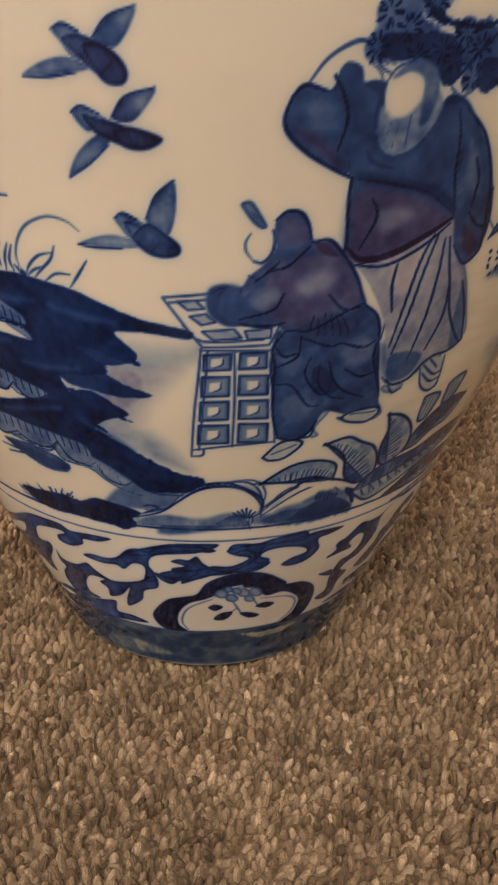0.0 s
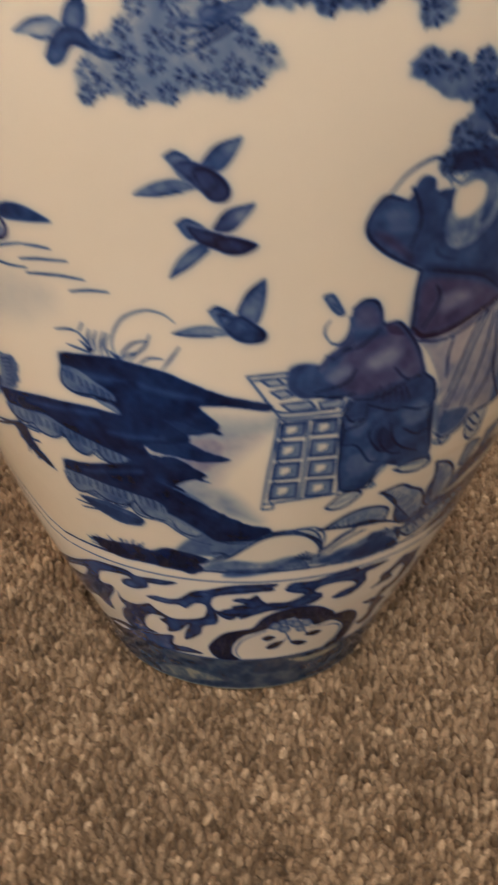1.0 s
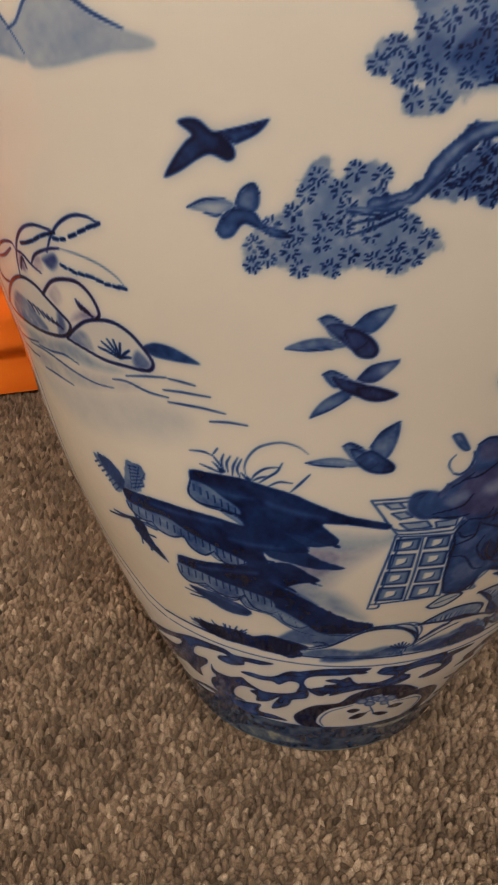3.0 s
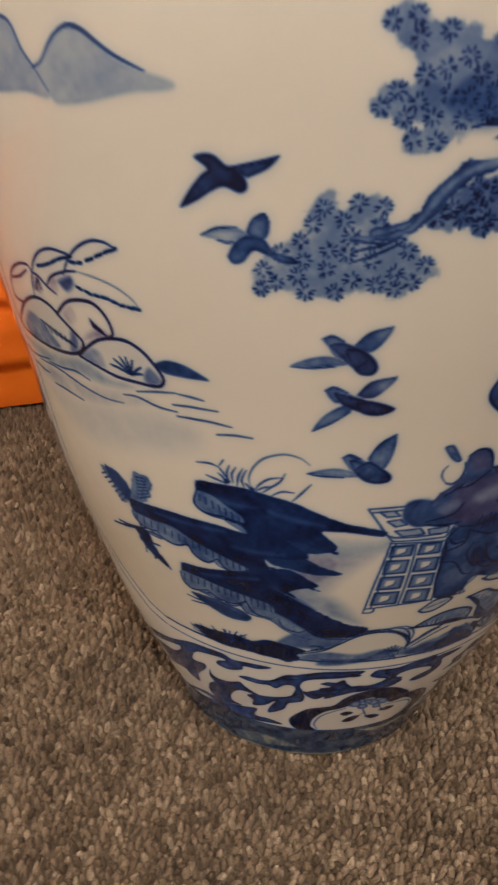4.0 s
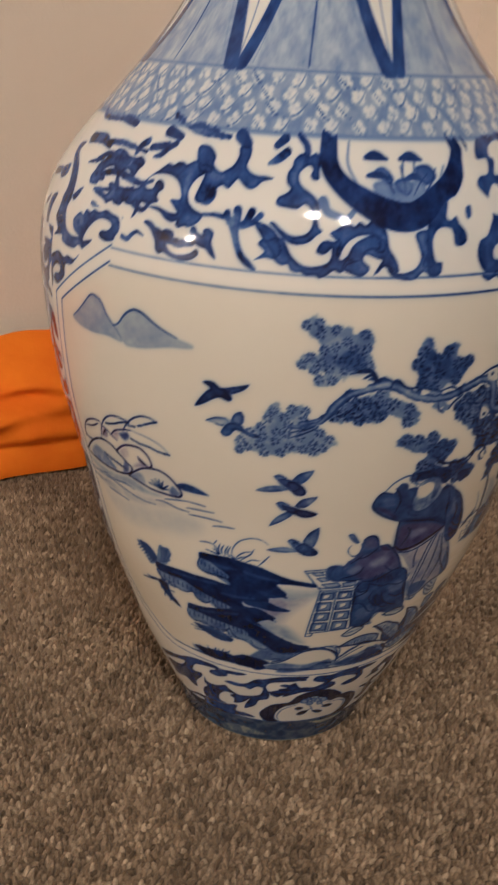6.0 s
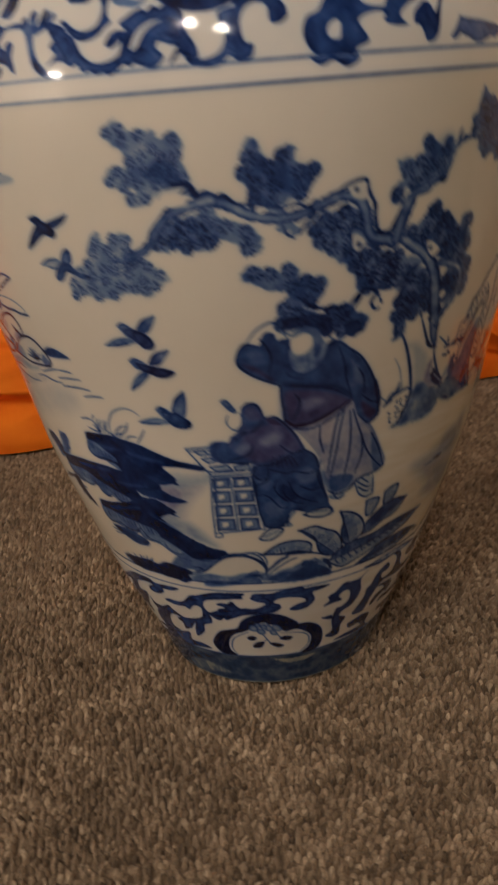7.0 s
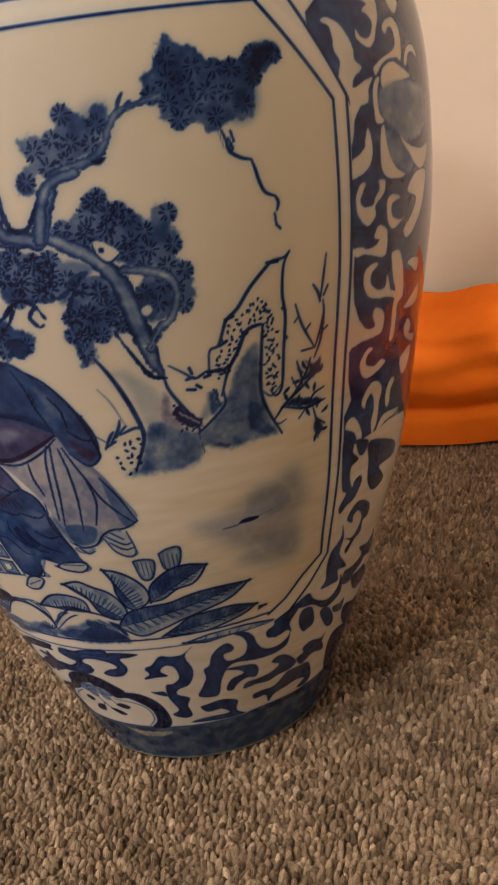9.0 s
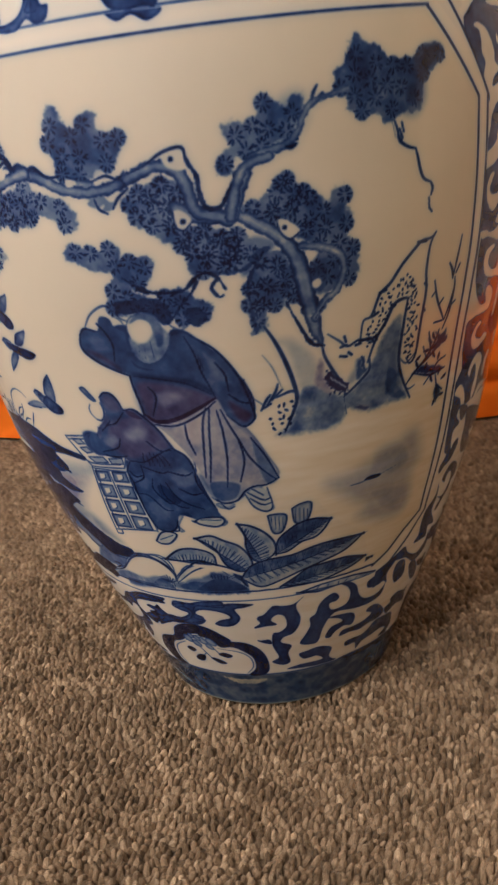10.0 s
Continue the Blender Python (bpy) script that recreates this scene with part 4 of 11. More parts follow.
fill((11.7, 182.1, 14.9, 182.1, 15, 176.7, 11.6, 176.6), 0.5, curved=False, edge=0.2, soft=0.4)
line((11.7, 182.1, 14.9, 182.1), 1.1, 0.9, taper=0.9)
line((14.9, 182.1, 15, 176.7), 1.1, 0.9, taper=0.9)
line((15, 176.7, 11.6, 176.6), 1.1, 0.9, taper=0.9)
line((11.6, 176.6, 11.7, 182.1), 1.1, 0.9, taper=0.9)
fill((12.6, 180.7, 13.9, 180.9, 14, 178.6, 13.1, 177.5, 12.6, 177.8), 0.03, mode='over', soft=0.4, curved=False)
line((14, 180.6, 13.9, 178.4, 13, 177.4), 0.9, 0.85)
fill((7, 173.7, 10.4, 173.8, 10.4, 166.6, 6.9, 166.2), 0.5, curved=False, edge=0.2, soft=0.4)
line((7, 173.7, 10.4, 173.8), 1.1, 0.9, taper=0.9)
line((10.4, 173.8, 10.4, 166.6), 1.1, 0.9, taper=0.9)
line((10.4, 166.6, 6.9, 166.2), 1.1, 0.9, taper=0.9)
line((6.9, 166.2, 7, 173.7), 1.1, 0.9, taper=0.9)
fill((8, 171.4, 9.4, 171.8, 9.3, 169.5, 8.5, 168.3, 7.9, 168.5), 0.03, mode='over', soft=0.4, curved=False)
line((9.4, 171.6, 9.3, 169.2, 8.3, 168), 0.9, 0.85)
fill((11.7, 174.1, 15.3, 173.9, 15.5, 166.7, 11.7, 166.8), 0.5, curved=False, edge=0.2, soft=0.4)
line((11.7, 174.1, 15.3, 173.9), 1.1, 0.9, taper=0.9)
line((15.3, 173.9, 15.5, 166.7), 1.1, 0.9, taper=0.9)
line((15.5, 166.7, 11.7, 166.8), 1.1, 0.9, taper=0.9)
line((11.7, 166.8, 11.7, 174.1), 1.1, 0.9, taper=0.9)
fill((12.8, 171.9, 14.2, 172, 14.2, 169.6, 13.4, 168.6, 12.8, 168.9), 0.03, mode='over', soft=0.4, curved=False)
line((14.3, 171.7, 14.2, 169.5, 13.2, 168.3), 0.9, 0.85)
fill((6.8, 164.1, 10.4, 164.3, 10.4, 157, 6.6, 156.6), 0.5, curved=False, edge=0.2, soft=0.4)
line((6.8, 164.1, 10.4, 164.3), 1.1, 0.9, taper=0.9)
line((10.4, 164.3, 10.4, 157), 1.1, 0.9, taper=0.9)
line((10.4, 157, 6.6, 156.6), 1.1, 0.9, taper=0.9)
line((6.6, 156.6, 6.8, 164.1), 1.1, 0.9, taper=0.9)
fill((7.8, 161.9, 9.3, 162.2, 9.2, 159.7, 8.3, 158.5, 7.7, 158.8), 0.03, mode='over', soft=0.4, curved=False)
line((9.3, 162.1, 9.2, 159.6, 8.2, 158.3), 0.9, 0.85)
fill((11.9, 164.5, 15.6, 164.3, 15.9, 156.9, 11.9, 157.1), 0.5, curved=False, edge=0.2, soft=0.4)
line((11.9, 164.5, 15.6, 164.3), 1.1, 0.9, taper=0.9)
line((15.6, 164.3, 15.9, 156.9), 1.1, 0.9, taper=0.9)
line((15.9, 156.9, 11.9, 157.1), 1.1, 0.9, taper=0.9)
line((11.9, 157.1, 11.9, 164.5), 1.1, 0.9, taper=0.9)
fill((13, 162.3, 14.5, 162.3, 14.5, 159.8, 13.6, 158.7, 13, 159), 0.03, mode='over', soft=0.4, curved=False)
line((14.6, 162.2, 14.5, 159.7, 13.5, 158.6), 0.9, 0.85)
fill((6.5, 154.4, 10.5, 154.6, 10.6, 146.8, 6.3, 146.4), 0.5, curved=False, edge=0.2, soft=0.4)
line((6.5, 154.4, 10.5, 154.6), 1.1, 0.9, taper=0.9)
line((10.5, 154.6, 10.6, 146.8), 1.1, 0.9, taper=0.9)
line((10.6, 146.8, 6.3, 146.4), 1.1, 0.9, taper=0.9)
line((6.3, 146.4, 6.5, 154.4), 1.1, 0.9, taper=0.9)
fill((7.7, 152.1, 9.2, 152.4, 9.1, 149.8, 8.2, 148.3, 7.6, 148.7), 0.03, mode='over', soft=0.4, curved=False)
line((9.3, 152.3, 9.2, 149.5, 8.1, 148.2), 0.9, 0.85)
fill((12, 155, 16, 154.5, 16.2, 146.6, 12, 146.9), 0.5, curved=False, edge=0.2, soft=0.4)
line((12, 155, 16, 154.5), 1.1, 0.9, taper=0.9)
line((16, 154.5, 16.2, 146.6), 1.1, 0.9, taper=0.9)
line((16.2, 146.6, 12, 146.9), 1.1, 0.9, taper=0.9)
line((12, 146.9, 12, 155), 1.1, 0.9, taper=0.9)
fill((13.2, 152.3, 14.7, 152.5, 14.7, 149.9, 13.8, 148.6, 13.2, 148.9), 0.03, mode='over', soft=0.4, curved=False)
line((14.8, 152.4, 14.8, 149.6, 13.7, 148.5), 0.9, 0.85)

# pine boughs and needles
foliage((-1.9, 353.4, -0.3, 357.7, 1.3, 353.9, 3.5, 352.2, 5.4, 352.4, 6.6, 349.4, 8.8, 350.6, 9.8, 345.5, 9, 341.2, 10.2, 335.8, 10.2, 330.3, 7.1, 329.1, 5.7, 326.8, 3.6, 323.2, 1.1, 321.7, 0.6, 326.2, 2.2, 329.1, -1.2, 330.3, -2.8, 333.2, -1.6, 337.8, 0.9, 339.3, 0.6, 344.6, -1, 348.4), 0.5)
fill((3, 334.2, 5.5, 343.1, 8.8, 339, 9.7, 330.4, 5.6, 329), 0.72, soft=3)
foliage((-12.9, 288.4, -11.4, 292.9, -9.5, 297.5, -7.7, 303.1, -7.1, 309.2, -5.3, 311.7, -4.4, 307.7, -2.9, 310, -0.7, 311.3, 0, 305, -0.6, 301.2, 1.7, 301.6, 2.8, 296.7, 5, 294.4, 5.4, 289.3, 3.4, 286.4, 1.6, 282.2, -0.6, 284.5, -3.7, 282.4, -7.8, 281.6, -10.3, 282.8, -12.4, 281.9), 0.4)
foliage((4.2, 306.8, 5.8, 312.9, 8.7, 316.6, 11.8, 318.9, 13.7, 318.8, 14.7, 306.6, 12, 305.7, 10.5, 302.6, 8, 304.5, 5.7, 302.4), 0.52)
foliage((4, 306.8, 6.9, 313.1, 11.2, 317.4, 15.3, 314.8, 19.1, 309.9, 20.4, 303.6, 19, 298.4, 16.8, 302.7, 14.5, 305.9, 11.4, 302.3, 7.6, 303.4, 5.1, 302.9), 0.57, size=6.5)
foliage((17.1, 333.8, 18.2, 337.6, 18.4, 344.8, 20.1, 346.2, 20.9, 340.6, 22.3, 337.9, 24.6, 343.1, 26, 341.4, 26, 336.2, 28.9, 333.2, 28.8, 327.6, 27.4, 322.9, 24.9, 320.7, 23.9, 317.9, 19.9, 318.5, 18.5, 322.4, 18.6, 327.8), 0.66, size=6.5, dark=0.98)
fill((20.2, 332.5, 25.1, 334.5, 27.3, 327.2, 23.2, 319.3, 20, 320.6), 0.74, soft=7)
foliage((28.5, 306.1, 28.7, 311.4, 31.3, 314.3, 34.2, 313.8, 35.8, 309.8, 36.1, 304.4, 34.4, 302.1, 35.1, 296.3, 33.3, 293.9, 30.5, 297.5, 28.9, 298.3), 0.6, size=6.5)
foliage((33.3, 293.9, 37.2, 294, 41, 292, 44, 289.2, 44.8, 284.2, 43.2, 277.1, 40.6, 276.3, 37.5, 278.1, 36.3, 283.3, 34.7, 287.6, 33, 290.7), 0.59, size=6.5)
foliage((17.4, 293.3, 19.2, 293.7, 21.5, 290.5, 24.3, 292.7, 25.8, 290.9, 26, 286.2, 29.4, 286.9, 30.2, 281.9, 29.1, 275.5, 26.3, 273.2, 29.2, 268.2, 29.5, 263.1, 25.1, 262.2, 22.1, 263.4, 22.5, 273.6, 23.7, 280.3, 20.5, 282.7, 18.2, 286, 16.6, 287.7), 0.64, size=6.5)
foliage((36.7, 295.3, 39.7, 295.1, 42.3, 290.9, 44.1, 286, 42.6, 278.2, 39.3, 276.3, 36.2, 276.4, 35.1, 281.1), 0.59, size=6.5)
foliage((43.3, 269.2, 45, 279.3, 46.8, 282.8, 49.1, 279.6, 50.5, 272.5, 50.8, 261.4, 48.3, 263.7, 46.1, 261.3, 45.7, 250, 43.3, 248.6, 43.5, 254.4, 42.9, 260.4), 0.67, size=6.5)
foliage((44.8, 302, 47.1, 303.9, 49, 310.9, 50.2, 312.3, 51.3, 308, 52.6, 306.4, 54.1, 302.8, 56, 298.9, 57, 303.4, 58.5, 304.2, 59.1, 300.5, 58.8, 296.7, 59.8, 291.1, 58.9, 285.4, 60.4, 278.4, 60.7, 269.5, 59.7, 264.6, 57.7, 265.7, 57.5, 275.5, 54.1, 281.4, 50.8, 287.1, 48.5, 294.4, 45.1, 297.8), 0.63, size=6.5)
foliage((42.3, 330.8, 43.9, 332.9, 46.1, 331, 47.7, 338.5, 48.9, 339.9, 50.9, 335.4, 51.8, 339.5, 53.5, 339.4, 53.5, 334.3, 52.3, 327.4, 49.9, 322.9, 46.3, 320.7, 43.3, 318.2, 42.9, 313.6, 41.2, 314.3, 41.2, 320, 43.1, 324), 0.62, size=6.5)
fill((48.5, 330.9, 52, 337.6, 53.4, 335.2, 52.2, 327.5, 48.9, 322.4), 0.74, soft=7)
foliage((58.4, 346.9, 59.5, 348.3, 60.7, 355.1, 61.9, 358.3, 63.1, 355.2, 64.8, 353.9, 65.9, 349.9, 68, 347.5, 70.7, 348.6, 72.5, 351.9, 75, 352.7, 76.5, 350.2, 75.3, 345.7, 72.9, 340.6, 72.1, 331.4, 71.1, 327.9, 68.7, 327.7, 65.5, 325, 64.6, 328.2, 62.1, 329.1, 59.8, 330.9, 59.7, 335.6, 58.3, 339.7), 0.71, size=6.5, dark=1.0)
fill((72.5, 351, 75, 352.7, 76.5, 350.2, 75.3, 345.7, 73.1, 342.4, 71.6, 344.7), 0.93, soft=2)
fill((68.6, 339.9, 71.8, 340.9, 72.1, 333.2, 70.7, 328.3, 68.4, 329.7), 0.92, soft=5)
foliage((53.5, 277.5, 55.9, 280.5, 57.5, 275.5, 58.1, 265.4, 55.5, 261.2, 53.7, 264.4, 53.1, 271.3), 0.68, size=6.5)
foliage((28.1, 309.5, 31.3, 314.3, 35.1, 314.4, 35.8, 309.8, 35.7, 302.4, 33.8, 300.2, 35.2, 292.9, 32.6, 290.9, 30.5, 297.5, 28.4, 301.9), 0.62, size=6.5)
foliage((33.8, 294.8, 38, 294.7, 43.3, 291.8, 45.3, 285, 43.2, 277.1, 37.4, 276.9, 36, 283.5, 33.9, 288), 0.62, size=6.5)
foliage((44.2, 274.2, 45.9, 281.3, 48.8, 281.8, 50.2, 275.2, 50, 265.9, 48, 258.7, 44.1, 259.9, 43.4, 267.6), 0.66, size=6.5)
foliage((43.5, 300.4, 45.6, 302.4, 47.5, 300.3, 48.5, 307.3, 49.7, 310.4, 51.1, 305.9, 53.1, 305.2, 54.3, 297.6, 54.2, 286.6, 52, 285.6, 48.9, 290.8, 45.1, 295.1), 0.66, size=6.5)
fill((43.9, 288.1, 46.4, 288.9, 48.1, 284.5, 44.2, 274.2, 42.6, 275.6), 0.6, soft=2)
foliage((30.9, 270.5, 34.5, 272, 35.7, 267.1, 37.9, 264, 36.8, 258, 33.8, 256.2, 32, 259.6, 29.3, 259.2), 0.68, size=6.5)
bough((54.6, 238.5, 1.8, 53.6, 245.3, 4.9, 52.9, 254.3, 7.8, 52.1, 263.9, 9, 51.5, 273.2, 8.4, 50.5, 281.2, 7.1, 48.4, 288.5, 6.2, 45.9, 293.9, 5.7, 43.3, 298.1, 5.3, 40.4, 298.3, 5.7, 37.5, 299.5, 5.7, 34.9, 303.7, 5.7))
bough((51.7, 282.8, 3.3, 55.3, 280.9, 3.8, 57.8, 276.4, 4.2, 58.2, 269.6, 4.3, 57, 262.4, 3.9, 55.2, 258.9, 3.9, 53.5, 251.6, 3.9))
fill((53.3, 274.4, 55, 275.7, 55.9, 272, 55.8, 265.3, 54.5, 261.5, 53.1, 263.9, 52.5, 269.3), 0.84, soft=2)
fill((53.2, 267.4, 54.2, 268.5, 54.6, 266.6, 54, 264.8, 53.3, 265.1), 0.1, mode='over', soft=0.5)
stroke((48.6, 263, 0.9, 50.6, 250.8, 1.3, 52.7, 240.5, 2, 54.9, 238.3, 1.1), 0.96, rough=0.6)
stroke((53.5, 251.6, 1.3, 54.8, 256.1, 1.7, 55.7, 257.9, 1.1), 0.95, rough=0.8)
fill((48.5, 294.1, 49.9, 294, 51.8, 289, 50.2, 286.6, 48.9, 289.8), 0.08, mode='over', soft=0.5)
line((48.5, 294.1, 48.9, 289.4, 50.2, 286.2, 51.9, 289), 1.2, 0.94)
fill((49.3, 292.1, 49.9, 291.8, 49.8, 290.2, 49.2, 290.5), 1.0)
bough((42.6, 297.9, 4.9, 43.3, 303.6, 5.2, 44.5, 311.9, 5.2, 45.9, 318.6, 4.3, 49.1, 321.3, 3.9, 51.2, 323.1, 3.9, 52.6, 327, 3.5, 53.3, 331.1, 3.1, 54.8, 336, 2.7, 57.1, 337.6, 2.5, 60, 339.1, 1.9))
fill((50.6, 322, 52.4, 322.2, 51.6, 319.9, 50.6, 320.3), 0.98, soft=0.6)
stroke((54.7, 336.6, 1.2, 55, 339.1, 1.7, 55.6, 341.6, 1), 0.85)
bough((42.1, 296.8, 5.7, 39.6, 299.3, 6.1, 37.8, 301.3, 5.6, 36.9, 306.8, 5.6, 36.6, 313.2, 5.5, 35.4, 318, 5.5, 32.9, 320.1, 5.1, 29.6, 317.6, 5.1, 26.2, 314.3, 5.1, 23.1, 315.7, 5.6, 20.4, 317.4, 5.6))
bough((42.2, 297.9, 4.8, 42.8, 304, 5.2, 43.8, 311.9, 4.7, 45.2, 316.4, 4.3, 48.3, 318.9, 3.9))
stroke((37, 323.7, 0.8, 37.5, 318.9, 1.7, 38.3, 314.8, 1.7, 38.4, 308.5, 2.1, 39.1, 302.8, 2.6, 41, 302.4, 2, 42.3, 307.5, 1.7, 43.3, 313.2, 0.9), 0.95, rough=0.6)
fill((34, 323.2, 35.5, 324.4, 36.7, 322.6, 36.9, 318, 35.7, 317.8, 34.4, 319.7), 0.12, mode='over', soft=0.6)
line((28.5, 318.2, 31.5, 320.8, 34.1, 324.8, 36.8, 325.8, 37.2, 320.5, 37.9, 317.1), 1.5, 0.95)
fill((34.9, 322.9, 35.5, 322.8, 35.5, 321.2, 34.9, 321.1), 1.0)
fill((34.4, 302.5, 35.7, 302.4, 36.8, 298.6, 35.6, 295.3, 34.5, 296.6), 0.15, mode='over', soft=0.6)
line((34.4, 302.5, 34.5, 296.6, 35.6, 294.9, 36.9, 298.1), 1.2, 0.95)
fill((35.3, 299.4, 36, 299.1, 35.9, 297.4, 35.2, 297.5), 1.0)
fill((24.4, 318.1, 25.9, 318.6, 27.3, 317.1, 26.8, 314.4, 24.9, 314, 24, 315.7), 0.02, mode='over', soft=0.5)
line((23.9, 317.5, 25.9, 318.8, 27.5, 317, 28.6, 319.8), 1.3, 0.95)
fill((20.5, 318.4, 21.3, 318.1, 21.2, 315.8, 20.2, 315.8), 0.05, mode='over', soft=0.5)
fill((21.4, 310.1, 22.9, 311, 23.4, 307, 24.3, 307.5, 24.7, 304.2, 25.7, 305.9, 27, 309, 27.8, 310.7, 26.5, 307.1, 25.7, 303.1, 24.7, 302.5, 23.2, 304.3), 0.0, mode='over', soft=0.4)
line((26.1, 306.2, 27.1, 310, 28.7, 313.1), 1.6, 0.9)
line((23.6, 310.6, 24, 306.7, 25.2, 304.5), 1.4, 0.92)
stroke((27.2, 273.2, 1.4, 29.1, 271.4, 1.8, 31.6, 270.7, 1.6, 34.1, 271, 1.8, 35.9, 275.4, 1.8, 37.6, 277.3, 1.8, 39.3, 274.8, 1.6, 40.2, 269.5, 0.9), 0.94, rough=0.6)
stroke((37.6, 277.3, 1.3, 40.6, 276.3, 1.8, 43.5, 277, 2, 45.1, 281.8, 3.1, 46.9, 284.1, 2.7), 0.85, rough=0.6)
stroke((25.2, 278.4, 1.1, 26.6, 275.4, 1.8, 28, 273.1, 1.8, 29.1, 271.4, 1.1), 0.9)
stroke((45.4, 280.4, 2.2, 44.2, 274.2, 2.3, 43.4, 267.6, 1.8, 43.7, 260.1, 1.8, 44, 252.6, 2.8, 44.1, 249.4, 2.3), 0.88, rough=0.8)
stroke((39.3, 274.3, 1.8, 38.2, 270.7, 1.8, 39.1, 266.6, 1.4, 39.8, 267.3, 0.9), 0.9, rough=0.5)
bough((27.7, 315.1, 4.9, 24.3, 313.3, 5, 20.7, 314.4, 5, 18.1, 316.8, 5.4, 15.5, 321, 5, 12.7, 323.4, 4.5, 10.1, 324.4, 4.1, 7.7, 321.6, 4.2, 5.6, 314.6, 4.2, 3.8, 308, 4.3, 1.6, 303, 3.9, -1.2, 301.1, 3.4))
line((8.3, 325.2, 10, 328.4, 11, 325.3, 12.5, 326.5, 13.6, 323.9, 15, 324.9, 16.8, 320.9, 18.8, 320.5), 2.2, 0.92)
stroke((6.8, 329.1, 1.1, 8.9, 331, 2, 10.6, 329.5, 1.6, 10.8, 324.9, 1.1), 0.92, rough=0.6)
fill((7.9, 321.5, 10.4, 323.3, 10, 325.7, 7.2, 324.4, 4.6, 322.6), 0.0, mode='over', soft=0.5)
fill((19.9, 319.2, 21.1, 318, 20.7, 316.2, 19.7, 316.6), 0.03, mode='over', soft=0.4)
fill((24.5, 312.8, 22.4, 309.2, 23.7, 306.8, 24.9, 308.1, 24.5, 306.1, 25.7, 305.5, 26.9, 309, 25.8, 309.1), 0.55, mode='max', soft=0.6)
bough((13.3, 323.4, 5.7, 10.8, 322.1, 5.2, 7.4, 318.8, 4.8, 5.3, 314.5, 4.4, 3.7, 308.6, 4, 2.3, 303.1, 3.1, 0.2, 300.3, 2.7, -3.2, 299.1, 1.6))
stroke((6.4, 329, 0.9, 8.6, 330.3, 1.7, 10.4, 329.2, 1.7, 11.5, 324.7, 1.7), 0.95, rough=0.5)
fill((6.7, 323.9, 8.1, 326.2, 9.5, 325.8, 9.5, 322.4, 8, 321.2, 6.7, 321.6), 0.0, mode='over', soft=0.5)
line((-3.1, 295.7, -0.4, 297.7, 1.4, 300.3), 1.3, 0.88)
line((-3.3, 292.3, -1.1, 294.8, 0.8, 297.6, 1.9, 299.6), 1.3, 0.88)
line((-3.2, 298.9, -0.4, 298), 1.3, 0.88)
line((67, 325.4, 67.5, 321.4, 67.8, 317.8, 69.2, 315.1, 70.6, 314), 1.6, 0.9)
line((70.6, 314, 71, 310.3, 71.4, 305.8, 72.1, 301.8, 73.5, 299.8), 1.6, 0.9)
line((73.5, 299.8, 73.9, 297.4, 73.6, 294.6), 1.6, 0.9)
line((67.8, 322.3, 68.2, 318.8, 67.8, 317.1), 1.4, 0.9)
line((73.2, 293.5, 73.3, 291.8), 1.4, 0.9)
line((73.2, 291.4, 73.4, 289.7), 1.4, 0.9)
line((73.3, 289.5, 73.9, 287.7), 1.4, 0.9)
line((68.2, 324.6, 68.5, 321), 1.4, 0.9)
line((66.6, 325.2, 67.1, 319.3), 0.7, 0.6)

# roots, rocks and the hollow spire
fill((45.7, 198.3, 48.4, 202.6, 50.3, 216.8, 52.5, 221.4, 55.8, 215.8, 58.3, 210.9, 59, 202.6, 56.5, 197.3, 51.8, 197), 0.6, soft=2.2, rough=0.8, streak=0.8)
fill((46.8, 244.2, 48.7, 238.9, 49.7, 228, 50.7, 217.8, 53.4, 221, 54.6, 225.9, 53, 234.4, 51.3, 240.1, 49.5, 244.6), 0.26, soft=3)
fill((51.4, 217.4, 54.1, 217.4, 56.3, 209.5, 54, 201.5, 50.9, 204.6), 0.38, plum=0.5, soft=3)
line((45.3, 251.3, 46.7, 244.3, 48, 235.9, 49.2, 225.8, 49.9, 215.6, 49, 208.1, 47.4, 199.4), 2.2, 0.9)
line((44.6, 238.4, 46, 232.2, 46.9, 225.4, 47.4, 221.5), 0.7, 0.6)
line((41.7, 219.8, 43.6, 215.4, 44.5, 212.8), 0.7, 0.7)
line((43.5, 211.9, 44.6, 216.8, 45.3, 219), 1.6, 0.85)
line((44.6, 214.1, 46.2, 220, 46.7, 223.6), 1.6, 0.85)
line((45.5, 216.4, 47.4, 220.7), 1.6, 0.85)
line((43.8, 212.6, 45.3, 214.6), 1.6, 0.85)
line((46.3, 217.3, 48.8, 219.3, 49.7, 218.3), 1.6, 0.85)
speckle((45.4, 209.9, 47.1, 214.3, 49, 215.6, 49, 208.1, 47.6, 200.1, 44.9, 200.2), 2.4, 1.8, blue=0.95)
line((54.5, 238.9, 55, 232.8, 56.7, 224.3, 58.5, 216.5, 58.6, 211.2), 1.7, 0.88)
fill((54.8, 226.4, 57, 222, 58.7, 215.4, 58.3, 211.5, 56.2, 214.8, 55.2, 220.5), 0.3, soft=1.2)
speckle((54.8, 226.4, 57.1, 222.5, 58.7, 215.4, 58.3, 211.5, 56.2, 214.8, 55, 220.6), 2.0, 1.5)
line((58.5, 211.4, 59, 202.6), 1.0, 0.75)
line((55.5, 243.2, 57.5, 239.1, 59.1, 235.8, 61.3, 237.9, 63.5, 235.1), 1.3, 0.85)
line((57.8, 236, 58.8, 236.5), 1.8, 0.9)
line((57.7, 231.7, 58.9, 231), 1.8, 0.9)
line((59.2, 232.8, 59.8, 231.4), 1.8, 0.9)
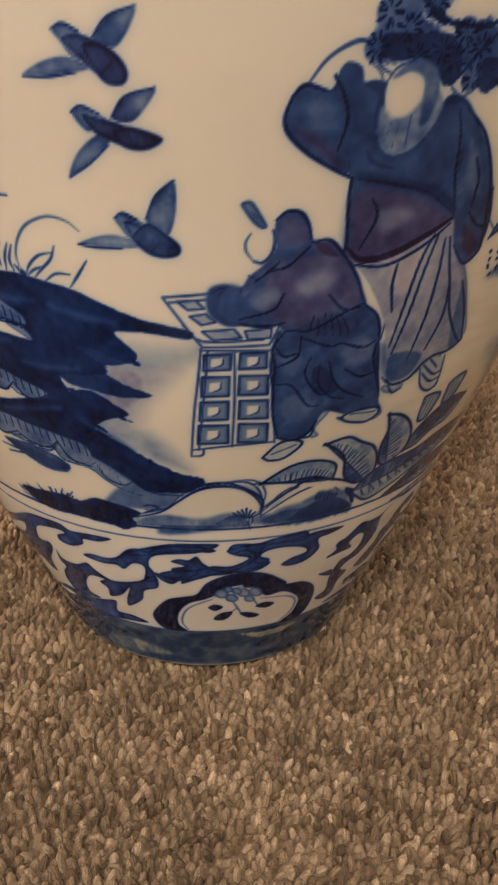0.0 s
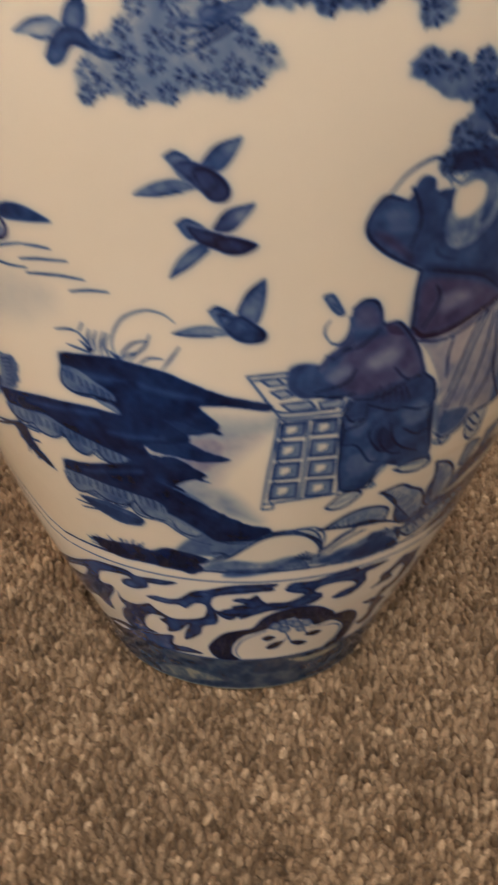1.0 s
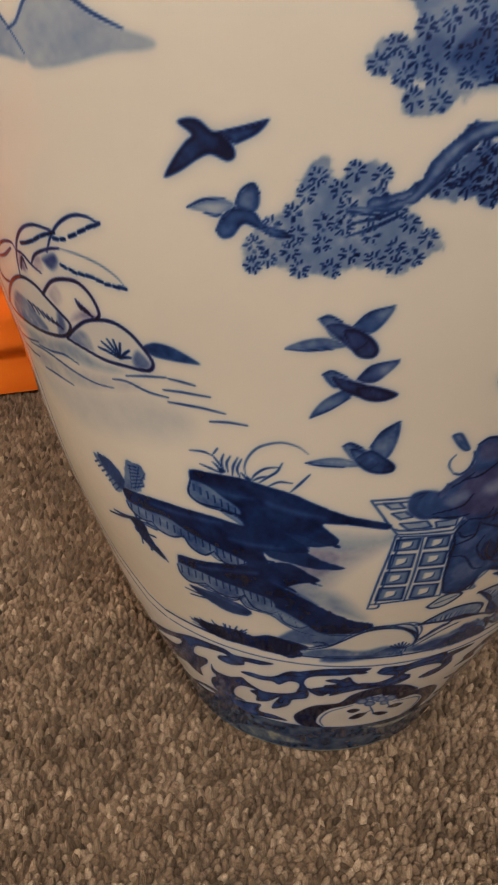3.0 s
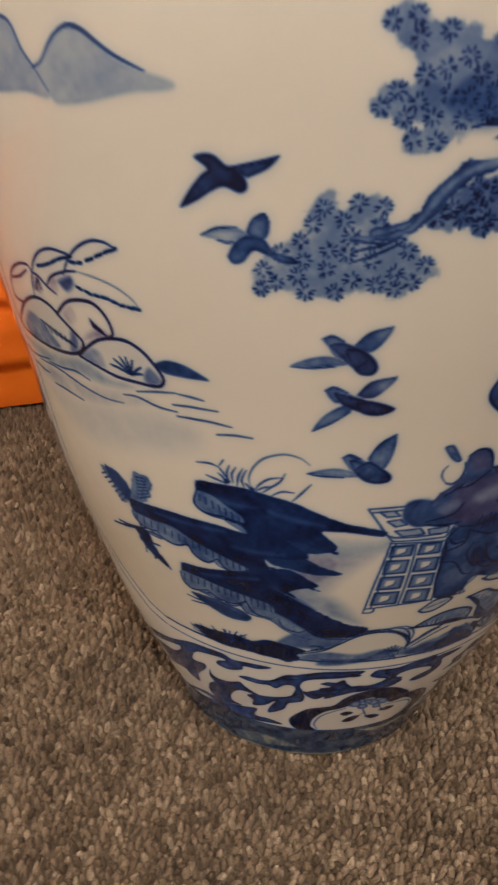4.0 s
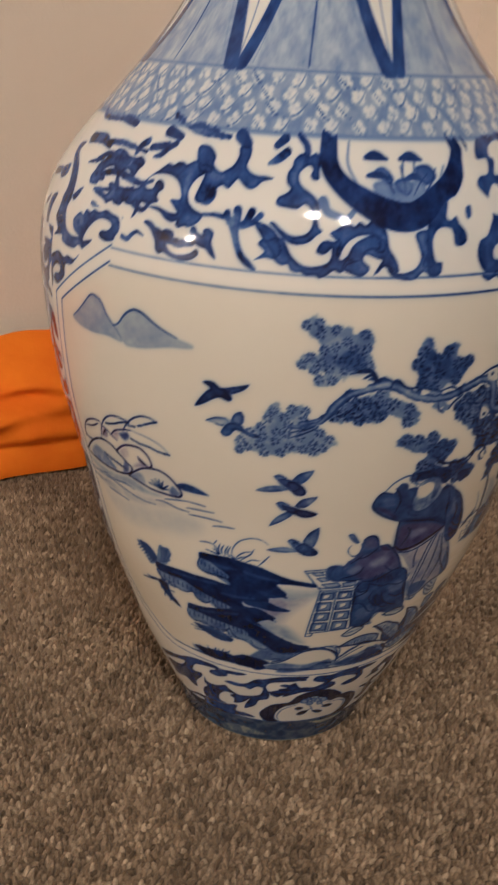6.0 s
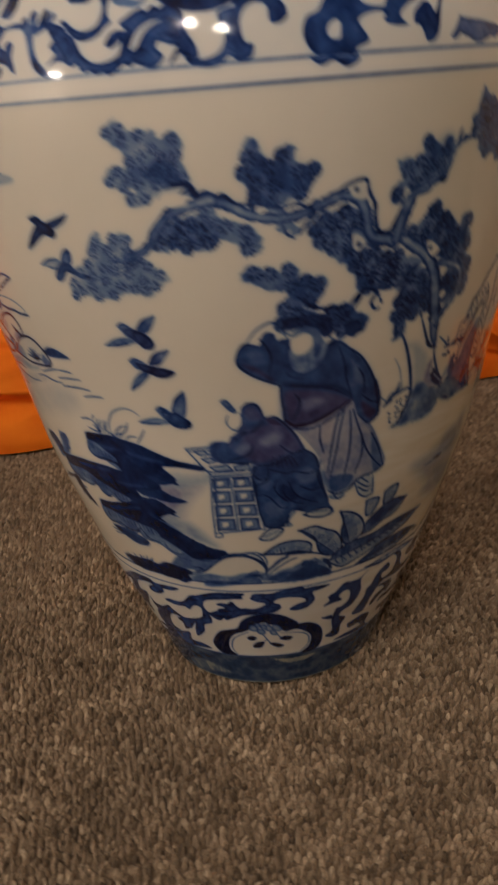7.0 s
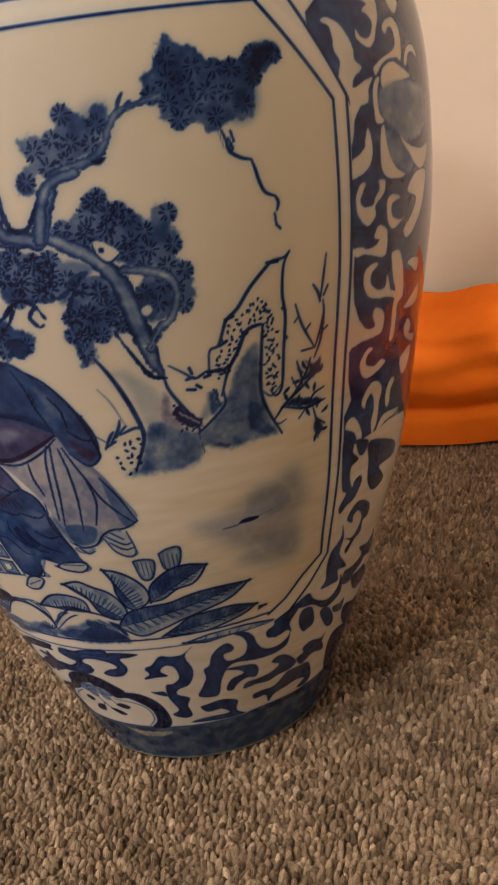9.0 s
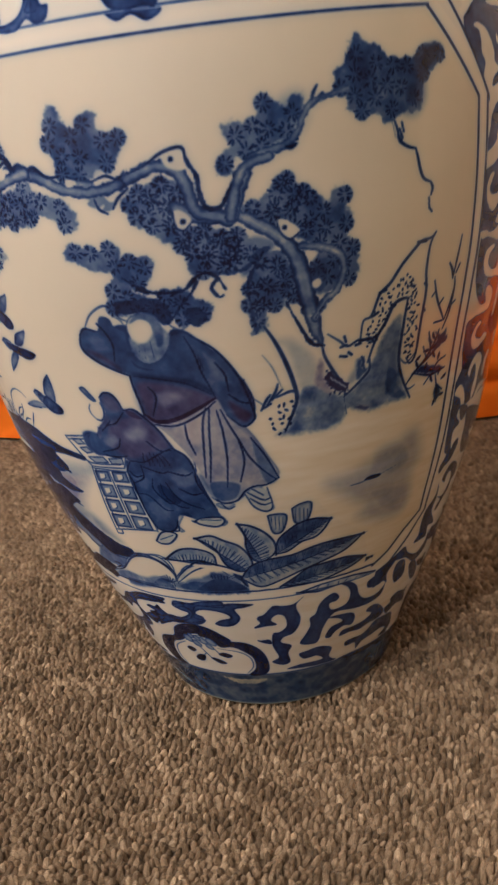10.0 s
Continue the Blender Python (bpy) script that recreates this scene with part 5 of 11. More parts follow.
line((60.5, 235.5, 61.4, 235.9), 1.8, 0.9)
line((61.7, 229.3, 62.1, 227, 61.9, 224.7), 1.8, 0.9)
line((58.4, 240.6, 58.7, 238), 1.8, 0.9)
fill((59.8, 222.9, 61.3, 225.8, 62.1, 222.8, 60.4, 217.4, 58.8, 217.1), 0.4, soft=1.8)
line((63.2, 228.4, 63.4, 222.7, 62.6, 219.9, 60.8, 215.9, 58.5, 211.4), 1.7, 0.88)
line((62.1, 229, 62.1, 225.3, 62.5, 221.8), 1.4, 0.85)
fill((62.9, 220.5, 65.2, 234.5, 67.3, 242.4, 69, 244.8, 69.7, 234.2, 69.7, 221.5, 71, 209.8, 72.2, 202.5, 67.7, 202.1, 62.6, 201.5, 59.2, 206.4, 60.8, 214.1), 0.6, soft=1.8, rough=0.8, streak=0.8)
fill((67, 228.4, 69, 232.2, 69.7, 220.2, 70.8, 210.4, 67.9, 207.2, 66, 213.8), 0.68, soft=3)
line((61.3, 236.5, 61.7, 245.8, 63.1, 247.4, 64.1, 253.8, 64.7, 257.1, 66.5, 260.8, 68.5, 267.6, 71.3, 274.4, 72.3, 276.1, 74.1, 276.5, 75.1, 278.6), 1.7, 0.9)
line((63.3, 247.2, 64.4, 248.5), 1.9, 0.92)
line((64.5, 257.2, 65.7, 257.9), 1.9, 0.92)
line((71.4, 275.7, 73.1, 275.6), 1.9, 0.92)
line((61.1, 237.1, 63.3, 237, 63.9, 234.9), 1.9, 0.92)
line((75.1, 278.6, 74, 273.4, 73.6, 262.5, 74, 253, 73.6, 238.9, 73.2, 223.8, 72, 220, 71.1, 223.2), 1.6, 0.9)
line((73.5, 256.8, 74.1, 255.3), 1.6, 0.9)
line((73.8, 245.6, 74.2, 243.9), 1.6, 0.9)
line((62.9, 226, 64.3, 236.3, 66, 243.2, 67.4, 250.4, 69.1, 252.2, 70.4, 251.9), 1.9, 0.92)
line((70.2, 252, 69.8, 241.3, 69.4, 224.3, 70.5, 213.8, 72.9, 201.9), 1.9, 0.92)
line((69.5, 224.2, 71.2, 220.5, 73.1, 224.4), 1.0, 0.8)
line((71, 209.8, 72.3, 206.7, 73.8, 207.7), 1.0, 0.75)
speckle((62.2, 237.6, 64.2, 246.7, 66.7, 255, 69.6, 261.3, 71.7, 259.5, 72.1, 249.5, 71.6, 230.4, 70.1, 223.8, 70.5, 245.8, 69.5, 256.8, 67.6, 253.3, 65.5, 244.1, 63.9, 235.4), 2.5, 1.5, blue=0.95)

# broad-leaved plant and stones at the border
fill((-0.6, 122.5, 8, 125.8, 14, 126.4, 17.2, 118.2, 15.6, 110.3, 10.2, 115, 3.8, 118.1), 0.5, soft=2.5)
line((8.6, 127.7, 14.9, 128.4, 17.3, 121, 16.4, 111.5), 0.9, 0.8)
fill((15.9, 109.7, 24.6, 109.7, 33.1, 107.5, 34.5, 103.1, 24.8, 103.3, 16.5, 104.2), 0.6, soft=2)
line((15.9, 110.4, 19.5, 118.1, 24.6, 124, 28.5, 122, 31.3, 115.7), 1.2, 0.88)
fill((23.9, 113.6, 29.2, 118.2, 32.9, 114.9, 34, 108.6, 27.5, 109.3), 0.6, soft=1.6)
fill((16.5, 105.7, 21.3, 111.4, 26.5, 112, 31.1, 114.4, 34, 108.8, 36.8, 102.2, 31.1, 101.6, 23.6, 101.4), 0.74, soft=1.5, rough=0.8)
fill((-4.3, 128.7, 1.1, 126.9, 3.4, 120.9, 0.1, 113.5, -5.9, 112.2, -11.2, 111.4), 0.66, soft=1.5)
fill((14, 121.2, 16.9, 116.2, 17.3, 108.4, 11.6, 109.7, 2.5, 105.5), 0.5, soft=2.5)
line((3.6, 122.7, 9.9, 127.6, 14.4, 127.1, 16.7, 119.5, 17, 108.3), 1.0, 0.92)
line((17.1, 109.2, 23.3, 119.6, 29.2, 122.7, 33.8, 119), 1.0, 0.92)
line((26.5, 114.4, 28.2, 116.4), 0.9, 0.92)
line((27.5, 113.3, 29.6, 115.9), 0.9, 0.92)
line((28.9, 112.8, 30.9, 115.4), 0.9, 0.92)
line((30.4, 113, 32.6, 115.5), 0.9, 0.92)
line((31.8, 113.2, 33.9, 115.1), 0.9, 0.92)
leaf((35.9, 150.6, 36.4, 142.1, 37.4, 133.1, 39.4, 124.6, 42.1, 125.2, 42.9, 133.3, 41.5, 141.1, 38.8, 148), 0.42, shade=0.82)
leaf((42.9, 151.4, 43.5, 144.8, 44.2, 139, 45.5, 144.1, 46.9, 152.1, 44.9, 152.2), 0.48, shade=0.82, veins=5)
leaf((48.2, 154.5, 49, 147.9, 50.4, 143.6, 51.4, 150.7, 52.3, 156.7, 50.3, 156.6), 0.48, shade=0.82, veins=5)
leaf((44.2, 127.9, 48, 128.4, 51.8, 132.8, 54.7, 138, 56.6, 143.5, 52, 145.9, 48.6, 143.8, 45.2, 138.3), 0.48, shade=0.82)
leaf((33.9, 118.9, 34.4, 111.1, 36.3, 106.7, 40.6, 114.2, 46.7, 129.1, 42.1, 128.3, 37.6, 125), 0.38, shade=0.82)
leaf((36.7, 104.8, 39.2, 106.7, 43.9, 111.7, 49.9, 115, 55.3, 116.4, 60.7, 120.4, 63.9, 125.5, 56, 127.8, 49.9, 127.2, 44.1, 122.1, 39.8, 115.4), 0.4, shade=0.82)
leaf((42.8, 103.4, 47.6, 102.7, 54.3, 102.9, 62.8, 104.6, 68.7, 109, 60.5, 111.4, 52.5, 113.1, 47.2, 110), 0.4, shade=0.82)
leaf((48.6, 97.2, 57.3, 93.9, 67.1, 92, 73.9, 95.4, 64.4, 99.8, 55.6, 100.1), 0.4, shade=0.82)
fill((15.2, 125.5, 17.3, 129.4, 19.3, 133.4, 21.9, 135.5, 24.3, 135.1, 27.3, 133.6, 28.9, 130.9, 29.5, 124.6, 25.5, 126.9, 22.5, 127.8, 20.2, 126.6, 18.4, 125.9, 17, 125.4), 0.24, soft=0.5, streak=0.8, mode='over')
fill((16.4, 125.7, 18.7, 128.9, 21.8, 130.5, 24, 127.6, 20.3, 126.1, 17.9, 125.5), 0.76, soft=1)
line((15, 125.4, 17.3, 129.4, 19.3, 133.4, 21.9, 135.5, 24.3, 135.1, 27.3, 133.6, 28.9, 130.9), 0.9, 0.97)
line((29.8, 124, 25.5, 126.9, 22.5, 127.8, 19.8, 126.2, 16.6, 125.4), 1.1, 0.97)
line((18.4, 126.2, 20.9, 130.8, 23.5, 132.4, 28.2, 130.2), 0.7, 0.9)
line((22.7, 133.8, 23.2, 129.2), 0.7, 0.94, taper=0.2)
line((23.4, 133.4, 24, 128.9), 0.7, 0.94, taper=0.2)
line((24.1, 133.1, 24.7, 128.3), 0.7, 0.94, taper=0.2)
line((24.8, 132.7, 25.5, 128), 0.7, 0.94, taper=0.2)
line((25.5, 132.4, 26.2, 127.6), 0.7, 0.94, taper=0.2)
line((26.2, 132, 26.9, 127.2), 0.7, 0.94, taper=0.2)
line((26.9, 131.7, 27.7, 126.7), 0.7, 0.94, taper=0.2)
line((27.7, 131.1, 28.5, 126.2), 0.7, 0.94, taper=0.2)
fill((24.4, 143, 26.2, 144.1, 28.5, 144.5, 30.9, 141.5, 32.5, 133.1, 33.6, 124, 34.1, 116.3, 32, 118.7, 29.6, 125.3, 29.3, 132.3, 27.8, 138.1, 26.4, 139.9), 0.42, soft=0.5, streak=0.8, mode='over')
fill((25.2, 142.8, 27.1, 143.6, 30.3, 142.3, 31.5, 137.4, 28.8, 138.1, 27, 140.1), 0.8, soft=1)
line((24.5, 142.6, 26.2, 144.1, 28.5, 144.5, 30.9, 141.5, 32.5, 133.1, 33.6, 124, 34.1, 116.3), 1.0, 0.97)
line((24.5, 142.6, 26.5, 139.6, 27.8, 138.1, 29.3, 132.3, 29.6, 125.3, 32, 118.7, 34.2, 116), 1.0, 0.97)
line((28.7, 136.5, 30.3, 135.8, 31.9, 135.3), 0.9, 0.95, taper=0.3)
line((28.9, 134.3, 30.6, 133.4, 32.1, 133.1), 0.9, 0.95, taper=0.3)
line((29.3, 131.8, 30.9, 131.1, 32.5, 130.6), 0.9, 0.95, taper=0.3)
line((29.5, 129.5, 31.3, 128.7, 32.9, 128.1), 0.9, 0.95, taper=0.3)
line((29.6, 127.2, 31.7, 126.2, 33.3, 125.6), 0.9, 0.95, taper=0.3)
line((29.9, 124.7, 32, 123.6, 33.8, 122.9), 0.9, 0.95, taper=0.3)
line((30.2, 122.4, 32.4, 121.1, 34.2, 120.4), 0.9, 0.95, taper=0.3)
line((30.5, 119.8, 32.8, 118.6, 34.6, 117.8), 0.9, 0.95, taper=0.3)
fill((31.7, 138.9, 33.2, 139.5, 34.8, 135.2, 35.5, 128.1, 34.4, 125.6, 34.1, 120.2, 32.8, 130.1), 0.34, soft=0.6, mode='over')
line((31.7, 138.9, 33.2, 139.5, 34.8, 135.2, 35.5, 128.1, 34.4, 125.6, 34.1, 120.2), 0.9, 0.96)
line((32.3, 136.4, 34.1, 136.2), 0.7, 0.9)
line((32.7, 133.4, 34.6, 132.9), 0.7, 0.9)
line((33, 130.4, 34.7, 129.6), 0.7, 0.9)
fill((32.5, 117.3, 34.2, 117.3, 36.5, 111.3, 35.3, 109.2, 32.9, 112.8), 0.9, soft=1)

# scalloped lips and grass tufts of the shelves
fill((-21.4, 147.1, -17.7, 145.7, -14.4, 142.4, -9.3, 139.5, -3.6, 133.3, 2.2, 127, 5, 124.7, 3.4, 120.8, 0.2, 121.1, -2.4, 123, -4, 126.8, -6, 124.8, -8.6, 127.3, -10.3, 131.6, -11.9, 132.3, -14.4, 135.1, -15.7, 138.4, -18.3, 135.6, -20.9, 138.8), 0.46, soft=0.5)
line((-25.4, 143.6, -25.2, 138.5, -22.3, 139.9, -20.4, 143.2), 1.0, 0.93)
line((-20.6, 141.5, -20, 136.8, -17.9, 135.3, -15.5, 140.3), 1.0, 0.93)
line((-15.5, 139.8, -14.7, 134.4, -12, 131.4, -9.9, 133.9), 1.0, 0.93)
line((-9.9, 132.9, -8.7, 126.6, -5.9, 124.3, -3.8, 128.2), 1.0, 0.93)
line((-3.8, 128.2, -2.4, 123, 0.4, 121.1, 3.7, 121.3), 1.0, 0.93)
line((-22.9, 145.1, -23.2, 141.4), 0.7, 0.9)
line((-21.3, 145.2, -21.8, 141.8), 0.7, 0.9)
line((-19, 144, -19.1, 139.8), 0.7, 0.9)
line((-17.7, 143.3, -17.8, 139), 0.7, 0.9)
line((-16.5, 142.3, -16.4, 138.8), 0.7, 0.9)
line((-14.1, 140, -13.7, 136.5), 0.7, 0.9)
line((-12.8, 139.1, -12.3, 135), 0.7, 0.9)
line((-11.2, 138.1, -10.9, 134.5), 0.7, 0.9)
line((-8.2, 135.7, -7.8, 130.9), 0.7, 0.9)
line((-6.9, 134.5, -6.2, 129.7), 0.7, 0.9)
line((-5.6, 133.2, -4.8, 129.1), 0.7, 0.9)
line((-2.3, 129.1, -1.6, 124.8), 0.7, 0.9)
line((-0.8, 127.8, -0, 123.9), 0.7, 0.9)
line((0.8, 126.3, 1.6, 122.9), 0.7, 0.9)
line((2.2, 124.7, 2.8, 122.4), 0.7, 0.9)
line((-30.1, 109, -26.1, 106.8, -22.7, 104), 1.0, 0.93, taper=0.2)
line((-27.4, 111.8, -24.8, 107.8, -22, 105.1), 1.0, 0.93, taper=0.2)
line((-24.3, 114.2, -23.3, 109, -21.6, 104.8), 1.0, 0.93, taper=0.2)
line((-21.2, 114.7, -21.2, 109.3, -20.8, 104.8), 1.0, 0.93, taper=0.2)
line((-18.5, 115.9, -19.7, 109.8, -20.2, 105.2), 1.0, 0.93, taper=0.2)
line((-16.5, 115.5, -18.5, 110, -19.8, 104.9), 1.0, 0.93, taper=0.2)
line((-29.8, 105.6, -25.7, 104.8, -22.2, 103.8), 1.0, 0.93, taper=0.2)
line((-28.4, 131.9, -24.5, 131.6, -21.8, 133.9), 1.1, 0.9)
line((-27.6, 128.7, -22.5, 130.3, -18.2, 129.7), 1.1, 0.9)
line((-21.9, 133.4, -17.6, 133.4, -15.1, 129.9), 1.1, 0.9)

# streaked ends of the shelves and the wash behind them
fill((-4.4, 183.7, 2.3, 184.4, 6.3, 183.4, 4.5, 176.7, -2.2, 171.6), 0.36, soft=5)
fill((-8.5, 174.8, -1.9, 179.8, -0.4, 168.2, -3.6, 157.6, -9.8, 160.4), 0.42, soft=5)
fill((-6.6, 150.9, -1.7, 152.4, 3.4, 140.1, 5.1, 133.2, -0, 136.6, -4.7, 142.7), 0.4, soft=5)
fill((-10.7, 151.5, -6.8, 147.9, -2.3, 140.6, 2.4, 133.3, 7, 129.9, 6.3, 124.8, 3.1, 126.5, -2, 130.9, -7.7, 137.4, -12.6, 141.8), 0.93, soft=0.7, rough=0.5)
stroke((-12.1, 161.9, 2.8, -6.8, 158.8, 2.5, -2.7, 154.7, 0.7), 0.93, rough=0.7, soft=0.6)
stroke((-11.2, 154.6, 2.5, -7.8, 151, 2.2, -6.3, 147.6, 0.7), 0.93, rough=0.7, soft=0.6)
stroke((-12.5, 165.9, 2.4, -8.3, 163.9, 1.6, -6.5, 162.5, 0.5), 0.93, rough=0.7, soft=0.6)
stroke((-4.8, 182.4, 2.6, -2.2, 179.8, 3, -0.7, 177.2, 1.2), 0.93, rough=0.7, soft=0.6)
stroke((-1.6, 138.1, 1.9, 3.2, 131.6, 1.7, 6.8, 127.6, 1), 0.93, rough=0.7, soft=0.6)
stroke((-13.1, 175.4, 1.7, -8.6, 174.4, 1.4, -4.9, 175.6, 0.5), 0.93, rough=0.7, soft=0.6)

# plain robed shape standing
fill((24.8, 208.5, 28.3, 208, 31.9, 212.1, 34.4, 219.5, 36.4, 220.3, 37.9, 214.8, 40.2, 206.1, 41.9, 199.2, 43.9, 188.8, 45.8, 178.1, 43.9, 174.4, 41.1, 173.9, 39, 173.1, 38.6, 167.6, 36.5, 164.5, 33.6, 164, 32.7, 172.6, 31.5, 183, 29.9, 191.8, 28.4, 198.6, 26.4, 204.3), 0.52, plum=0.2, soft=0.7, edge=0.18, streak=0.4)
fill((29.9, 191.8, 33.4, 185.9, 39.3, 179.4, 44, 175.6, 38.6, 167.6, 33.6, 164.6, 32.4, 175.1), 0.62, soft=5)
fill((32.4, 175.1, 35.9, 177.5, 38.5, 172, 37.1, 165.5, 34.2, 164.4, 32.8, 170), 0.64, soft=3)
fill((40.7, 199.9, 43.2, 189.2, 45.1, 178.5, 42.9, 176.4, 41.2, 184.3), 0.55, soft=3)
line((34, 217.7, 32.7, 204.4, 32, 189.6, 32.6, 175), 1.1, 0.82, plum=0.2)
line((35.3, 216.2, 35.5, 203, 35.9, 187.7, 35.4, 174.6), 1.1, 0.82, plum=0.2)
line((36.1, 217.2, 36.7, 202.4, 36.7, 187.2, 36.1, 174.8), 1.1, 0.82, plum=0.2)
line((37.1, 215.2, 39.3, 200.8, 42.1, 186.3, 44.3, 175.3), 1.1, 0.82, plum=0.2)
line((31.9, 211.3, 34.4, 214.7), 1.1, 0.82, plum=0.2)
line((29.3, 207.6, 31.8, 210.7, 34.1, 216.8), 1.1, 0.82, plum=0.2)
fill((39, 172.4, 41.6, 172.7, 43.2, 165.3, 44.2, 157.9, 42.5, 157, 40, 165), 0.38, edge=0.3, soft=0.5)
line((39.5, 167.7, 43, 168.8), 0.7, 0.7)
line((40.9, 162.3, 43.8, 163.2), 0.7, 0.7)
fill((32.4, 164.2, 34.8, 164.8, 36.4, 162.7, 34.4, 160.2, 32.7, 161.7), 0.35, edge=0.3, soft=0.5)
fill((15.5, 253.1, 16.5, 257.6, 18.5, 255.9, 19.7, 260.7, 20.9, 261.8, 21.3, 258, 22.8, 258.6, 24.3, 257.4, 24.3, 251.4, 23.9, 245, 25.2, 240.4, 27.1, 240.4, 29, 245.5, 30.8, 254.4, 33, 253.9, 35.1, 248.9, 37.2, 242.5, 39.4, 234.6, 41.2, 228, 42.1, 220.5, 42.4, 211.9, 40.6, 205.9, 39.2, 206.8, 37.7, 213.4, 36.3, 219.9, 33.4, 219.7, 30.1, 215.3, 25.5, 210, 23, 210.3, 22.4, 218.4, 22.4, 225.6, 22.5, 234.1, 20, 237.7, 17.7, 242.4, 16, 248.3), 0.9, soft=0.6, streak=0.3)
fill((22.9, 233.9, 25.6, 231.7, 30, 228.2, 33.5, 228.4, 35.2, 223.9, 33.2, 218.8, 29, 214.4, 24.6, 211.2, 22.9, 212.4, 22.4, 221.2), 0.86, plum=0.1, mode='over', soft=4)
fill((24.7, 224, 28.7, 225.2, 30.6, 220, 27.5, 214.2, 24.6, 215.3), 0.8, plum=0.08, mode='over', soft=5)
fill((39.7, 226.2, 41.4, 223.8, 42.2, 214.9, 40.7, 207.3, 39.2, 209.6), 0.86, plum=0.6, mode='over', soft=3)
fill((17.4, 253.9, 21.5, 248.6, 22.5, 241.5, 18.8, 243.5), 0.8, plum=0.08, mode='over', soft=4)
fill((35, 221.2, 32.6, 218.5, 29.1, 215, 25.1, 210.8, 23.3, 210.7, 23.4, 213.1, 26.5, 214.2, 30.4, 217.8, 33.6, 221.8, 35, 224.5), 0.9, plum=0.6, mode='over', soft=1.2)
fill((17.2, 252.6, 19.7, 249.7, 20.9, 244, 18.5, 244.7), 0.74, mode='over', soft=3)
fill((31, 247.2, 33.6, 241.9, 34.8, 234.6, 32, 234.6), 0.74, mode='over', soft=3)
fill((36.8, 237.4, 39, 229.4, 38.9, 222.5, 36.9, 226.6), 0.74, mode='over', soft=3)
fill((27.4, 235.4, 30.7, 231.1, 29.8, 226.1, 26.7, 228.8), 0.74, mode='over', soft=3)
line((31.6, 254, 33.3, 243.4, 35.4, 231.4, 36.4, 221.2), 1.3, 0.99)
line((24.1, 250.2, 24.1, 239.5, 28, 232.4, 33.5, 230.3), 1.3, 0.99)
line((41.2, 228, 38.8, 221.2, 37.6, 214), 1.3, 0.99)
line((16.6, 257.6, 18, 262.9, 19.7, 266.1, 21.2, 267.2, 22.3, 264.8, 23.2, 261.4, 24.4, 259.7), 1.3, 0.8)
fill((24.1, 257.3, 24.9, 260.7, 26.4, 261.8, 27.6, 260, 28.2, 256.8, 27.8, 253.3, 26.8, 250.2, 25.5, 249.2, 24.5, 251.1, 24.1, 253.9), 0.02, mode='over', soft=0.6)
line((23.9, 257.6, 24.8, 261.3, 26.4, 262.5, 27.8, 260.9, 28.5, 257.4), 0.9, 0.8)
fill((24, 252.3, 25.2, 249.8, 26.6, 250, 27.8, 253.3, 28.2, 257.2, 29.3, 257.2, 30.5, 253.1, 30.1, 247.6, 28.5, 242, 26.2, 239.5, 24.3, 241.3, 23.8, 246.2), 0.46, mode='over', soft=1.0, streak=1.0)
line((25.2, 248.2, 24.8, 243.5), 0.8, 0.75)
line((26.1, 248.3, 25.8, 242.1), 0.8, 0.75)
line((27.2, 250, 27.2, 242.6), 0.8, 0.75)
line((28.4, 252.6, 28.5, 245.2), 0.8, 0.75)
line((23.8, 247.2, 24.4, 241.6, 26.2, 239.5, 28.5, 241.7, 30.2, 248), 1.0, 0.85)
fill((22.8, 268.6, 25.9, 269.2, 28.5, 269.5, 30.8, 266.9, 31.7, 262, 31.3, 257.3, 29.8, 257, 28.8, 260.5, 27, 263.3, 24.7, 262.4, 23.1, 264), 0.9, rough=0.6)
fill((33.5, 262.1, 35.1, 264, 36.6, 261.9, 37, 258.7, 35.6, 255, 34, 256.3, 33.4, 258.7), 0.92, rough=0.8)
stroke((30.7, 257.6, 2.3, 32, 260.6, 1.8, 33.6, 265.9, 1.8, 35.2, 269.9, 1.6, 36.2, 274.1, 1.3), 0.9, rough=0.5)
line((31, 256.4, 32.3, 254.2, 33.5, 255.2), 1.2, 0.7)
line((22.2, 262.3, 23.2, 260.4, 23.6, 257.7), 1.0, 0.7)

# plain robed shape bending to the cabinet
fill((16.1, 190.1, 17.6, 187.1, 19.6, 188.4, 23, 190.3, 26.4, 194, 28.6, 191.3, 29.7, 185.1, 29.5, 179.3, 30.8, 170.3, 31.4, 161.2, 33.8, 153.9, 32.3, 150.7, 27.8, 154.4, 24.1, 157.3, 22.6, 152, 20.8, 146.6, 18.2, 146.6, 17, 151.7, 16.2, 162.7, 16.3, 171.4, 15.5, 179.7, 15.5, 184.6), 0.9, soft=0.6, streak=0.3)
line((18.6, 186.8, 20.4, 174.5, 23.8, 160.2), 1.6, 1.0)
line((22.4, 187.7, 22.4, 177.9, 25.2, 161.9), 1.6, 1.0)
line((25.3, 188.7, 24.7, 177.1, 28.2, 158.2), 1.6, 1.0)
line((27.3, 188, 28.1, 175.8, 29.4, 159.8), 1.6, 1.0)
line((18.5, 181, 18.3, 170.8, 20.3, 157), 1.6, 1.0)
line((21, 170.1, 25.3, 170.6, 29.5, 170.9), 1.6, 1.0)
fill((19.9, 182.6, 22, 184, 23.3, 175.6, 21.7, 172), 0.74, mode='over', soft=3)
fill((17.2, 179.4, 18.5, 181, 19.4, 172.7, 17.9, 171), 0.74, mode='over', soft=3)
fill((25.2, 181, 27.5, 182.1, 28.1, 171.6, 26.1, 170.3), 0.74, mode='over', soft=3)
